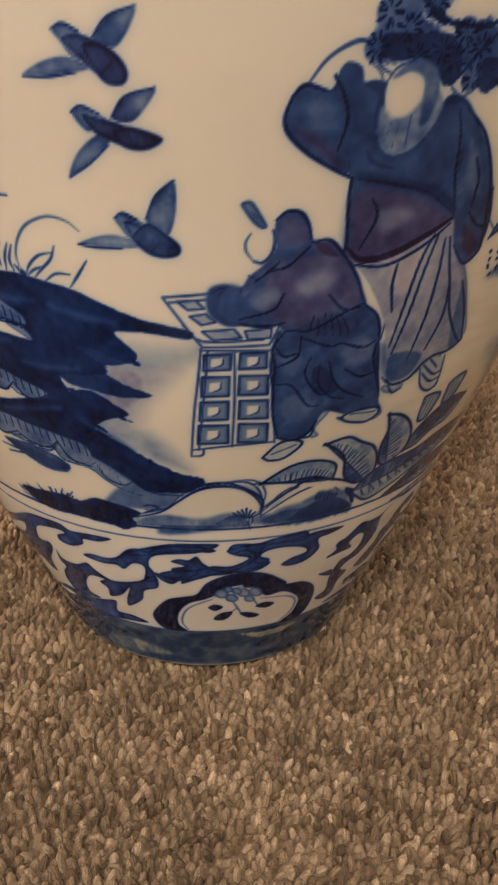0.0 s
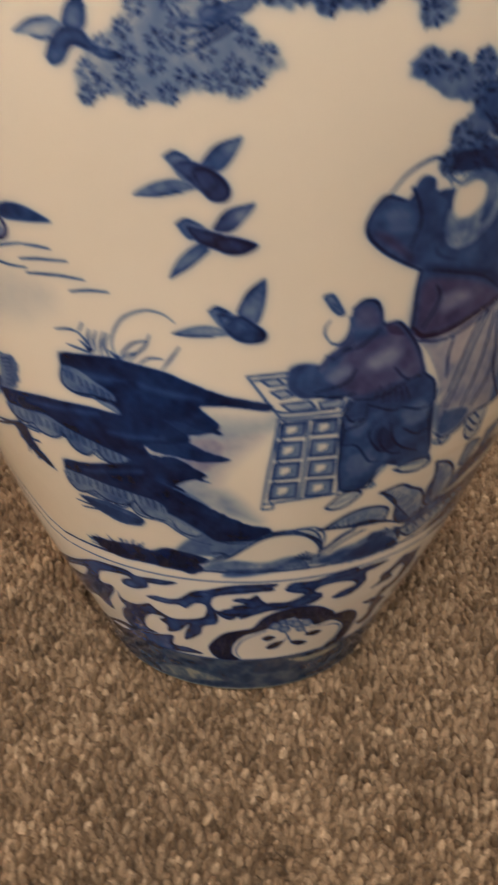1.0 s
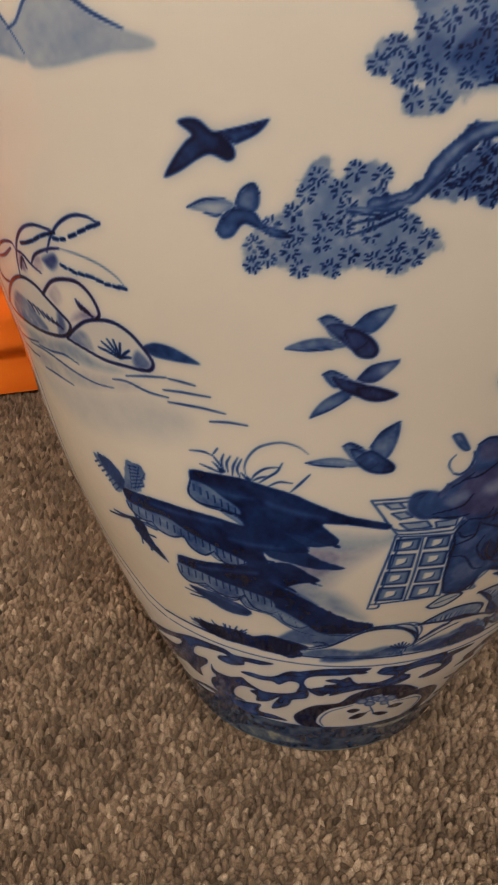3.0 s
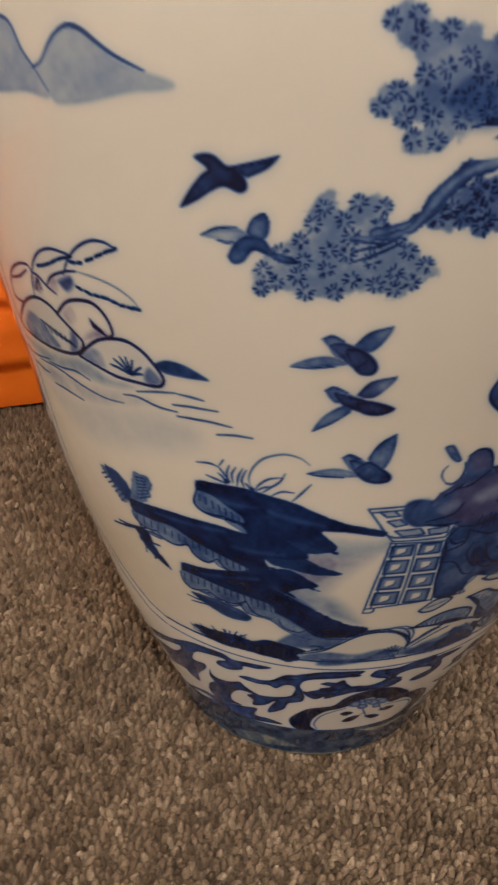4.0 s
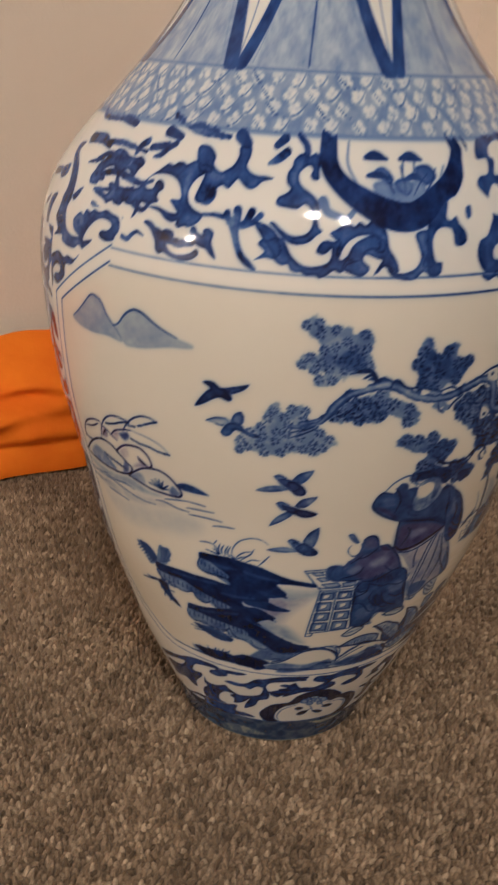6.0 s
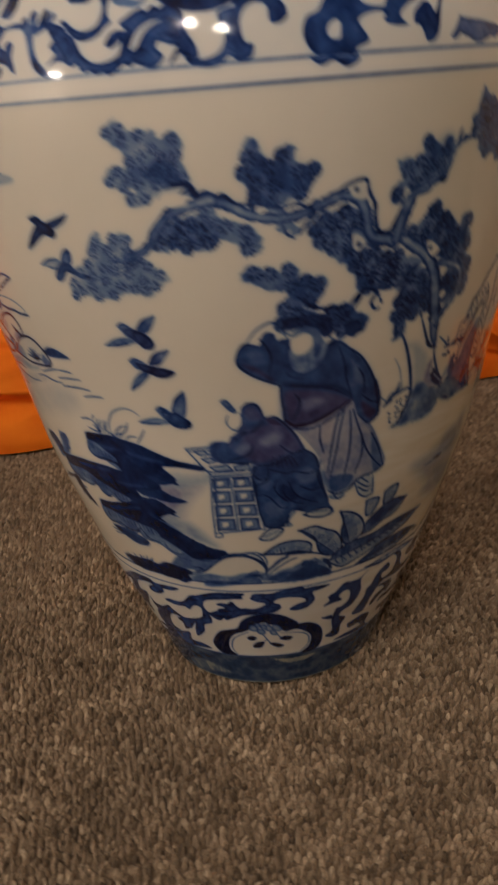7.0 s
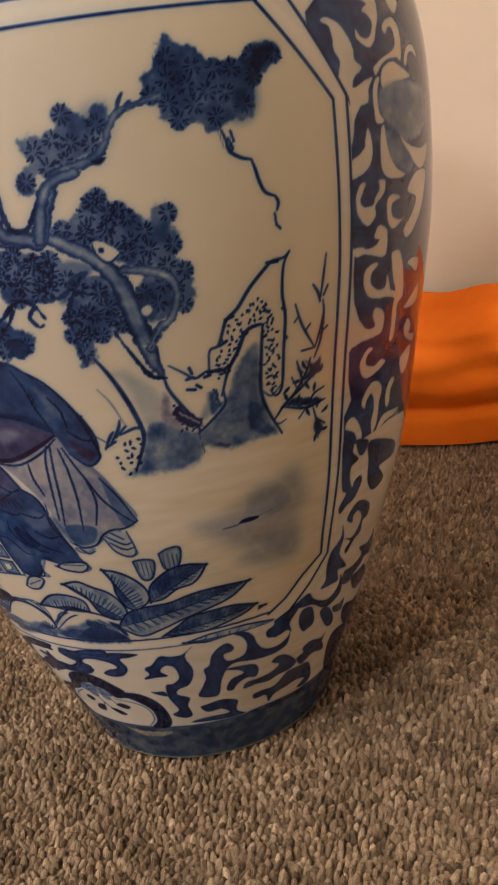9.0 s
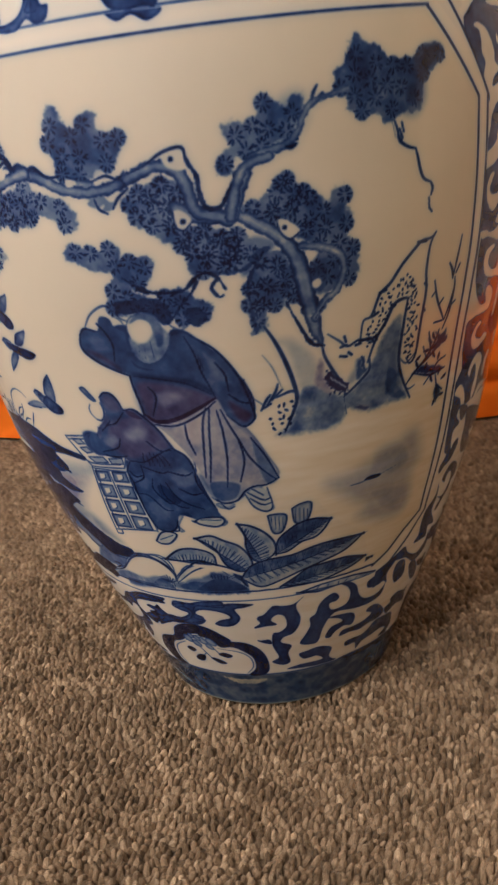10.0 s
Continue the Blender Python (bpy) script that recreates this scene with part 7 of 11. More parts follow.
line((47.7, 155.7, 49.7, 157.9, 51.9, 157, 51, 147.2, 48.3, 146.5, 47.7, 155.7), 1.1, 0.98, taper=0.8)
line((48.5, 155.9, 48.4, 147.1), 0.8, 0.92)
line((49.3, 155.2, 49.3, 146.3), 0.8, 0.92)
line((50.2, 154.5, 50.2, 145.5), 0.8, 0.92)
line((51, 153.7, 51.1, 144.7), 0.8, 0.92)
leaf((43.5, 127.7, 44.3, 137, 47.3, 143.3, 50, 146.3, 53, 146.6, 56.3, 144.5, 54.8, 138.6, 52.8, 134.7, 49.6, 133.3, 46.3, 128.5), 0.44, veins=18, shade=0.74)
leaf((40.1, 123.1, 37.9, 126.1, 36.9, 134.8, 37.1, 142.1, 35.9, 150.1, 38.6, 148.2, 41.4, 143.1, 43.3, 135.9, 43.2, 128.6), 0.44, veins=20, shade=0.74)
leaf((36.2, 118.2, 33.8, 118.4, 31.3, 123.5, 30.1, 132.7, 28.2, 138.1, 25.8, 141.9, 29.4, 143.6, 32.2, 139.9, 35.2, 135.9, 37.1, 129, 37.6, 122.2), 0.44, veins=22, shade=0.74)
leaf((29, 123.2, 25.2, 126.6, 20.9, 125.9, 16.4, 126.4, 20.7, 133.6, 25, 134.7, 28.7, 130.9), 0.44, veins=18, shade=0.74)
leaf((44, 104.3, 48.1, 109.7, 51.3, 114.2, 56.9, 115.1, 61.5, 115, 66.7, 111.7, 63.8, 108.1, 59.4, 105.4, 54.3, 103.1, 48.6, 103.5), 0.44, veins=22, shade=0.74)
leaf((34.3, 112.8, 37.2, 121.2, 41.6, 124.5, 47.2, 125.3, 52.4, 128.3, 57.6, 129.2, 65, 128.1, 60.9, 121, 55.3, 117.1, 49.4, 113.4, 44.3, 109.1, 38.8, 105.8), 0.44, veins=30, shade=0.74)
# stones under the leaves
line((4.2, 125.8, 10.1, 127.8, 14.3, 123.5, 16.9, 117.7, 17.1, 111.3), 1.4, 0.98)
line((17.8, 113.7, 21.5, 121.2, 24.8, 125.6, 30.3, 122.4, 34, 118), 1.4, 0.98)
fill((2.2, 115.2, 6.6, 109.4, 11.4, 105.5, 15.3, 104.6, 9.8, 102.8, -1.5, 99.6), 0.75, soft=1.8)
fill((22.4, 106.9, 27, 113.5, 30.8, 113.6, 34.2, 108.8, 35.3, 104, 28, 103, 21.5, 103.7), 0.85, soft=1.2)
line((11.5, 105.3, 11.3, 107.7), 1.1, 0.98)
line((12.4, 105.4, 12.4, 108.8), 1.1, 0.98)
line((13.2, 105.4, 13.4, 109.8), 1.1, 0.98)
line((14, 105.6, 14.4, 110.9), 1.1, 0.98)
line((14.9, 105.6, 15, 109.9), 1.1, 0.98)
line((15.6, 105.6, 15.6, 109), 1.1, 0.98)
line((27, 113.7, 26.8, 115.6), 1.2, 0.98)
line((27.7, 113.5, 27.7, 115.8), 1.2, 0.98)
line((28.5, 113.2, 28.5, 115.9), 1.2, 0.98)
line((29.2, 112.9, 29.4, 116.1), 1.2, 0.98)
line((30, 112.6, 30.1, 115.3), 1.2, 0.98)
line((30.7, 112.3, 30.9, 114.6), 1.2, 0.98)
# wash of the pond and the olive stain by the shelves
fill((54.9, 166.9, 60.9, 169.7, 65.5, 175.1, 69.7, 177.9, 73.5, 183.4, 76.4, 182.1, 78.4, 165.8, 76.5, 156.7, 77.5, 141.3, 75.5, 133, 68.9, 133.6, 63, 140.8, 64.1, 147.2, 59, 156), 0.30, plum=0.25, soft=6, streak=0.22)
fill((64.4, 170.7, 66.6, 178.1, 73, 178.8, 75.9, 165.5, 70.9, 159.4, 66.4, 162.2, 61.7, 162.2), 0.40, plum=0.2, soft=5, streak=0.22)
fill((64.2, 154.4, 69.8, 156.3, 76.7, 150.9, 76.8, 134.7, 70.1, 137), 0.36, plum=0.25, soft=5, streak=0.22)
fill((63.5, 162.7, 64.8, 164.7, 67.5, 164.2, 67.6, 162.8, 66.1, 162.1, 64.3, 162.4), 0.98, soft=0.5)
line((60.4, 162.1, 62.2, 162, 64.3, 162.4), 1.0, 0.7)
line((67.5, 163.7, 69.7, 164.9, 71.4, 165.8), 0.9, 0.55)
fill((-8.6, 175.5, 1.3, 182, 5.5, 178.8, 1.3, 166.8, -1.4, 153.5, 0.3, 139.5, 4.8, 127.2, -0.7, 130.8, -5.9, 145.5), 0.32, plum=0.3, soft=5, streak=0.4)
fill((-8.5, 172.6, -3.8, 177.4, -0.4, 175.1, -0.2, 166.7, -3.3, 158.2, -6.2, 159.8), 0.46, plum=0.45, soft=3.5, streak=0.4)
# hatched lips, feathery tufts and a twig on the shelves
fill((-36.4, 173.2, -32.4, 173.7, -27.8, 174.5, -24.6, 171.2, -19.8, 167.1, -14.7, 162.3, -16.5, 158.8, -18.7, 158.8, -20.1, 163, -22, 159.7, -24.2, 161.5, -25.2, 166.8, -27.6, 164.3, -30.1, 164.9, -31.5, 167.6, -33.7, 166.9, -35.9, 169.3), 0.60, mode='over', soft=0.5, streak=0.6)
fill((-28.3, 148.2, -24.8, 148.3, -20.1, 146.3, -15.5, 144.4, -10.8, 140.7, -11.1, 131, -14.3, 133, -15.8, 139.6, -17.7, 136.8, -20.8, 136.9, -23, 140.2, -26.6, 137.7, -28.3, 140.8), 0.60, mode='over', soft=0.5, streak=0.6)
fill((-22.1, 198.1, -19.7, 197.8, -17.5, 194.3, -15.3, 190.7, -14.9, 187.5, -16.8, 188.1, -18.2, 188.6, -21.2, 188.5, -22.5, 192), 0.60, mode='over', soft=0.5, streak=0.6)
line((-36.4, 173.2, -35.9, 169.3, -33.7, 166.9, -31.4, 168), 1.1, 1.0, taper=0.7)
line((-31.4, 168, -30.1, 164.9, -27.6, 164.3, -25.2, 167.3), 1.1, 1.0, taper=0.7)
line((-25.2, 167.2, -24.2, 161.9, -22, 159.9, -20, 163.9), 1.1, 1.0, taper=0.7)
line((-20, 163.9, -18.6, 159, -16.5, 159, -14.5, 161.6), 1.1, 1.0, taper=0.7)
line((-28.4, 147.1, -28.3, 141.3, -26.6, 137.9, -23.2, 140.9), 1.1, 1.0, taper=0.7)
line((-23.1, 140.6, -20.8, 137.1, -17.7, 137, -15.7, 140.9), 1.1, 1.0, taper=0.7)
line((-15.7, 140.4, -14.3, 133.5, -11, 131.5), 1.1, 1.0, taper=0.7)
line((-22.1, 198.1, -22.7, 191.8, -21.2, 188.4, -18.2, 188.3), 1.1, 1.0, taper=0.7)
line((-18.2, 188.6, -17, 187.2, -15.4, 187.1, -14.3, 184.5), 1.1, 1.0, taper=0.7)
line((-35.4, 172.8, -35.7, 168.8), 1.2, 0.97, taper=0.3)
line((-33.8, 172.8, -34, 168.8), 1.2, 0.97, taper=0.3)
line((-32.2, 172.7, -32.5, 168.7), 1.2, 0.97, taper=0.3)
line((-30.8, 172.5, -31, 168.6), 1.2, 0.97, taper=0.3)
line((-29.4, 172.2, -29.6, 168.2), 1.2, 0.97, taper=0.3)
line((-28, 171.8, -28.2, 167.9), 1.2, 0.97, taper=0.3)
line((-26.7, 171.3, -26.9, 167.4), 1.2, 0.97, taper=0.3)
line((-25.5, 170.6, -25.6, 166.8), 1.2, 0.97, taper=0.3)
line((-24.2, 170, -24.3, 166.2), 1.2, 0.97, taper=0.3)
line((-23, 169.4, -23.1, 165.4), 1.2, 0.97, taper=0.3)
line((-21.8, 168.6, -21.9, 164.6), 1.2, 0.97, taper=0.3)
line((-20.6, 167.7, -20.7, 163.7), 1.2, 0.97, taper=0.3)
line((-19.5, 166.7, -19.5, 162.9), 1.2, 0.97, taper=0.3)
line((-18.4, 165.8, -18.3, 161.9), 1.2, 0.97, taper=0.3)
line((-17.2, 164.8, -17.2, 160.9), 1.2, 0.97, taper=0.3)
line((-16.1, 163.7, -16.1, 159.7), 1.2, 0.97, taper=0.3)
line((-15, 162.5, -14.9, 158.6), 1.2, 0.97, taper=0.3)
line((-27.6, 147, -27.9, 142.4), 1.2, 0.97, taper=0.3)
line((-26.2, 147.1, -26.4, 142.5), 1.2, 0.97, taper=0.3)
line((-24.7, 147.2, -25, 142.5), 1.2, 0.97, taper=0.3)
line((-23.4, 147.1, -23.6, 142.5), 1.2, 0.97, taper=0.3)
line((-22.1, 146.8, -22.2, 142.2), 1.2, 0.97, taper=0.3)
line((-20.8, 146.5, -20.9, 141.9), 1.2, 0.97, taper=0.3)
line((-19.5, 146.1, -19.6, 141.6), 1.2, 0.97, taper=0.3)
line((-18.3, 145.6, -18.4, 141.1), 1.2, 0.97, taper=0.3)
line((-17.1, 145.1, -17.1, 140.5), 1.2, 0.97, taper=0.3)
line((-15.9, 144.5, -15.8, 140), 1.2, 0.97, taper=0.3)
line((-14.7, 143.9, -14.6, 139.3), 1.2, 0.97, taper=0.3)
line((-13.5, 143.1, -13.4, 138.6), 1.2, 0.97, taper=0.3)
line((-12.3, 142.3, -12.2, 137.7), 1.2, 0.97, taper=0.3)
line((-11.1, 141.5, -11, 136.8), 1.2, 0.97, taper=0.3)
line((-21.7, 196.9, -21.7, 193.8), 1.2, 0.97, taper=0.3)
line((-20.7, 195.9, -20.7, 192.8), 1.2, 0.97, taper=0.3)
line((-19.7, 194.9, -19.6, 191.7), 1.2, 0.97, taper=0.3)
line((-18.7, 193.8, -18.6, 190.6), 1.2, 0.97, taper=0.3)
line((-17.7, 192.7, -17.6, 189.4), 1.2, 0.97, taper=0.3)
line((-16.7, 191.5, -16.6, 188.3), 1.2, 0.97, taper=0.3)
line((-15.7, 190.3, -15.6, 187.1), 1.2, 0.97, taper=0.3)
fill((-41.8, 190.9, -39.5, 190.9, -37.4, 188, -36, 183.2, -36.7, 177.8, -38.7, 176.3, -39.8, 183.7, -41.4, 187.7), 0.60, soft=0.5, rough=0.6)
fill((-33.6, 196.4, -31.5, 195.5, -30.7, 189.6, -31.8, 183.9, -34.3, 180.2, -36.6, 179.5, -35.1, 187.4), 0.60, soft=0.5, rough=0.6)
line((-40.8, 188.4, -42.2, 186.2), 1.0, 0.97)
line((-33.4, 194.3, -31.7, 195), 1.0, 0.97)
line((-40.1, 187, -41.6, 184.6), 1.0, 0.97)
line((-33.5, 192.5, -31.6, 193.6), 1.0, 0.97)
line((-39.4, 185.6, -40.9, 183), 1.0, 0.97)
line((-33.5, 190.7, -31.5, 192.2), 1.0, 0.97)
line((-38.8, 184.2, -40.2, 181.4), 1.0, 0.97)
line((-33.5, 188.9, -31.4, 190.9), 1.0, 0.97)
line((-38.2, 182.7, -39.6, 179.8), 1.0, 0.97)
line((-33.6, 187, -31.3, 189.5), 1.0, 0.97)
line((-37.6, 181.2, -39, 178.1), 1.0, 0.97)
line((-33.6, 185.2, -31.2, 188.1), 1.0, 0.97)
line((-37, 179.7, -38.5, 176.4), 1.0, 0.97)
line((-33.6, 183.2, -31.1, 186.6), 1.0, 0.97)
fill((-37.1, 164.3, -33.6, 164.8, -33, 156.6, -30.6, 146.3, -33.1, 148.6, -35.5, 153.1, -36.4, 159.3), 0.92, soft=0.5, rough=0.5)
line((-43.5, 158.5, -39.8, 160.9, -36, 164), 1.3, 0.95)
line((-34.8, 164.2, -30.9, 164.1), 1.2, 0.95)
line((-35.5, 155.3, -36, 150), 1.0, 0.95)
fill((-27.3, 135.3, -23.5, 134.9, -18.6, 132, -15, 128.7, -18.4, 125.3, -21.6, 127.4, -24.6, 130.6), 0.86, soft=0.6, rough=0.5)
line((-27.5, 104.5, -28.8, 109.9), 1.1, 0.97, taper=0.3)
line((-25.9, 105, -27.4, 110.2), 1.1, 0.97, taper=0.3)
line((-24.4, 105.4, -26, 110.6), 1.1, 0.97, taper=0.3)
line((-22.9, 105.7, -24.7, 110.8), 1.1, 0.97, taper=0.3)
line((-21.5, 105.8, -23.4, 110.8), 1.1, 0.97, taper=0.3)
line((-20.1, 105.9, -22.2, 110.8), 1.1, 0.97, taper=0.3)
line((-18.8, 105.8, -21, 110.7), 1.1, 0.97, taper=0.3)
line((-17.4, 105.6, -19.8, 110.5), 1.1, 0.97, taper=0.3)
line((-16.1, 105.3, -18.6, 110.4), 1.1, 0.97, taper=0.3)
# ground under the tree and the spire
fill((52.8, 216.4, 55.2, 216, 57.6, 213.2, 59.7, 213.4, 61.2, 217.5, 64.4, 223.2, 65.5, 232.4, 67.3, 239.8, 69, 236.4, 69.8, 227, 69.9, 212, 72, 203.8, 67.1, 203.9, 63.3, 202.8, 60.3, 205.2, 56.1, 200.3, 51.8, 198.7), 0.52, soft=1.6, rough=0.9, streak=0.7)
fill((66.8, 220.8, 67.7, 222.4, 69.3, 218.3, 70.1, 210.7, 72.1, 203.7, 69, 203.3, 66.7, 209.9), 0.78, soft=1.6, rough=0.4, streak=0.5)
fill((53.6, 230.7, 54.8, 231, 55, 223, 56.7, 215.5, 55.1, 212.6, 52.8, 215.3), 0.50, plum=0.45, soft=1.8, rough=0.5, streak=0.6)
fill((60.7, 227.5, 61.8, 228.4, 62, 224.3, 63.1, 223, 61.9, 219.3, 60.8, 219), 0.80, soft=1.4, rough=0.6)
fill((60.3, 205.6, 62, 205.7, 64, 203.2, 62.8, 201.8, 60.9, 203.7), 0.82, plum=0.2, soft=1.4, rough=0.6)
fill((55.1, 224.1, 56.3, 224.6, 59.1, 218.1, 59.3, 214.3, 57.2, 214.6, 55.4, 219.5), 0.93, plum=0.35, soft=0.6, rough=1.2)
line((56, 222.5, 56.4, 220.9), 0.8, 0.3, mode='over')
line((56.7, 221, 57.2, 219.4), 0.8, 0.3, mode='over')
line((57.5, 219.3, 58, 217.7), 0.8, 0.3, mode='over')
line((58.2, 217.6, 58.8, 216.2), 0.8, 0.3, mode='over')
speckle((62.7, 243.7, 65.1, 254, 68.5, 261.8, 71, 261.4, 69.8, 254.5, 66.8, 248, 64.5, 235.7, 62.5, 233.4), 2.1, 1.5, 0.97)
speckle((70.7, 260.6, 72.4, 251.3, 72.6, 226.9, 71, 222.5, 70.3, 239, 70.2, 252.7), 2.1, 1.5, 0.97)
# bamboo spray
line((71.4, 208.5, 73.4, 214.2, 76, 219.7, 78.1, 227.9, 78.6, 232.3), 1.5, 0.98, taper=0.4)
line((72.9, 213.7, 77.1, 220.5, 81.1, 227.7), 1.3, 0.98, taper=0.4)
line((73.4, 213.7, 77.8, 210.1, 81.8, 211.4), 1.3, 0.98, taper=0.4)
line((78.2, 209.8, 79.3, 215.3, 81.6, 217.3), 1.1, 0.98, taper=0.4)
line((79.3, 208.9, 80.1, 201.5, 80.4, 193.9), 1.2, 0.98, taper=0.4)
line((80.2, 203.1, 81.9, 199.7), 1.1, 0.98, taper=0.4)
line((76, 232.5, 76.8, 225.6, 77.1, 220.2), 1.2, 0.98, taper=0.4)
line((75, 226, 76, 220.5), 1, 0.98, taper=0.4)
line((79.1, 225.6, 80.3, 228.8), 1.2, 0.98, taper=0.4)
line((77.8, 210.1, 76.3, 206.2), 1, 0.98, taper=0.4)
line((73.5, 219.8, 74, 220.8, 74.5, 221.8), 1.7, 0.97, taper=0.25)
line((74.2, 216, 73.9, 217.8, 73.6, 219.4), 1.7, 0.97, taper=0.25)
line((75.3, 223.4, 76.1, 223.4, 76.6, 223.5), 1.7, 0.97, taper=0.25)
line((76.4, 216.9, 76.2, 215.3, 76, 213.6), 1.7, 0.97, taper=0.25)
line((77.4, 223.5, 78, 224.4, 78.4, 225.4), 1.7, 0.97, taper=0.25)
line((78.4, 218.8, 77.9, 220.6, 77.6, 222.3), 1.7, 0.97, taper=0.25)
line((79.3, 210.6, 80.1, 210.5, 80.7, 210.6), 1.7, 0.97, taper=0.25)
line((80.4, 212.3, 80.2, 210.6, 80.1, 208.8), 1.7, 0.97, taper=0.25)
line((81.2, 205.7, 82, 206.5, 82.4, 207.6), 1.7, 0.97, taper=0.25)
line((78.5, 206.2, 78.1, 208, 77.8, 209.8), 1.7, 0.97, taper=0.25)
line((76.9, 212.7, 77.7, 212.7, 78.2, 212.7), 1.7, 0.97, taper=0.25)
line((79.6, 220.3, 79.5, 218.6, 79.4, 216.9), 1.7, 0.97, taper=0.25)
line((80.1, 224.9, 80.7, 225.7, 81.1, 226.7), 1.7, 0.97, taper=0.25)
line((77.8, 228.1, 77.3, 229.9, 77.1, 231.5), 1.7, 0.97, taper=0.25)
line((80.9, 197.3, 81.8, 197.1, 82.4, 197.2), 1.7, 0.97, taper=0.25)
line((80, 196.4, 79.8, 194.6, 79.6, 192.8), 1.7, 0.97, taper=0.25)
line((79.4, 232, 80.6, 239.6, 81.1, 250.3, 80.9, 255.8), 1.4, 0.98, taper=0.35)
line((75.8, 256.8, 77, 247.4, 79.4, 236.5), 1.3, 0.98, taper=0.35)
line((81.2, 252.2, 80.5, 243.9, 79.5, 236.5), 1.3, 0.98, taper=0.35)
line((81.5, 274.3, 80.9, 264.9, 80.3, 255.4), 1.3, 0.98, taper=0.35)
line((79, 263.1, 79.9, 259.6, 80.3, 255.4), 1.5, 0.98, taper=0.35)
line((81.8, 261.4, 81, 257.7), 1.4, 0.98, taper=0.35)
line((76.4, 251.8, 75.6, 249.6), 1.1, 0.98, taper=0.35)
line((77.5, 244.4, 78.5, 247.2), 1.2, 0.98, taper=0.35)
line((80.1, 241.4, 81.9, 244.3), 1.3, 0.98, taper=0.35)
line((79.1, 236.4, 76.9, 236.5), 1.2, 0.98, taper=0.35)
fill((77.3, 232.5, 79.2, 229.3, 80.7, 231.6, 80.5, 225.4, 78.4, 222.5, 76.8, 224.1, 78.4, 227.1), 0.86, soft=0.9, rough=0.7)
fill((73.4, 214.5, 75.2, 216.4, 77.4, 215.3, 81.6, 211.6, 79.4, 210.1, 75.8, 211.9), 0.86, soft=0.9, rough=0.7)
fill((79.7, 203.7, 81, 201.8, 81.4, 197.6, 80.5, 195.2, 79.6, 197.9), 0.86, soft=0.9, rough=0.7)
fill((75.9, 232.4, 76.3, 229.8, 77.3, 226.8, 76.5, 226.5), 0.86, soft=0.9, rough=0.7)

# scrolls on the shoulder
fill((-48.1, 398.1, -45.8, 399.2, -44.1, 398.3, -43.6, 400.5, -44.6, 403, -43.5, 403.9, -41.4, 403, -38.4, 402.8, -36.4, 404, -35.4, 406.2, -34.3, 404.4, -32.9, 404.7, -32.7, 407.3, -32, 408.8, -30.9, 407.6, -30.5, 405.1, -31.2, 403.6, -31.3, 401.6, -30.7, 399.8, -31.6, 398.6, -33, 397.7, -34.4, 398, -34.6, 395.9, -34.8, 392.9, -35.7, 390.4, -35.5, 393.7, -35.8, 397.7, -36.5, 396.5, -37.5, 395.9, -38.8, 396.6, -39.4, 394.8, -40.9, 394.9, -41.9, 395.9, -43.2, 394.3, -44.4, 395.7), 0.78, soft=0.45, streak=0.6, edge=0.2)
fill((-36.1, 405.2, -34.4, 410, -33.2, 412.5, -32.2, 414.7, -31.5, 416, -30.3, 415.5, -29.5, 417, -28.3, 417.2, -27.4, 416.5, -26.2, 418.1, -25.1, 418.6, -24.2, 417.7, -22.8, 417.9, -21.7, 416.2, -21.5, 414.3, -22.9, 413.3, -24.2, 411.2, -24.9, 408, -25, 404.8, -24.3, 401.1, -22.9, 398.5, -21.2, 396.9, -21.7, 393.4, -23.2, 390.8, -24.3, 390.9, -25.3, 389.9, -26, 391, -25.9, 392.8, -26.9, 391.8, -28.3, 392.8, -29.9, 395.4, -32.5, 396.8, -30.4, 397.5, -27.8, 395.9, -26.2, 396.1, -26.9, 398, -28.3, 401.2, -26.3, 402, -26.9, 406.3, -28.2, 409.4, -30, 411.1, -32.5, 411.1, -34.3, 409.6, -35.2, 406.2), 0.78, soft=0.45, streak=0.6, edge=0.2)
fill((-50.8, 401.2, -51.6, 404.5, -51.1, 407.2, -51, 409.9, -50.2, 412.1, -49.1, 414.5, -48.2, 416.7, -47, 418.6, -44.9, 418.4, -42.7, 416.5, -40.4, 416.2, -39.2, 417, -37.6, 415.1, -37.6, 413.1, -38.2, 411.4, -38.5, 408.9, -39.2, 408.2, -40.4, 410, -41.4, 410.5, -42.4, 409.1, -42.4, 406.6, -41.3, 402.6, -42.8, 403.4, -43.6, 407.4, -45.4, 410.3, -46.8, 410.1, -47.9, 408.8, -48.6, 407.2, -47, 405.8, -46.7, 403.7, -48.1, 403, -48.3, 401.3), 0.78, soft=0.45, streak=0.6, edge=0.2)
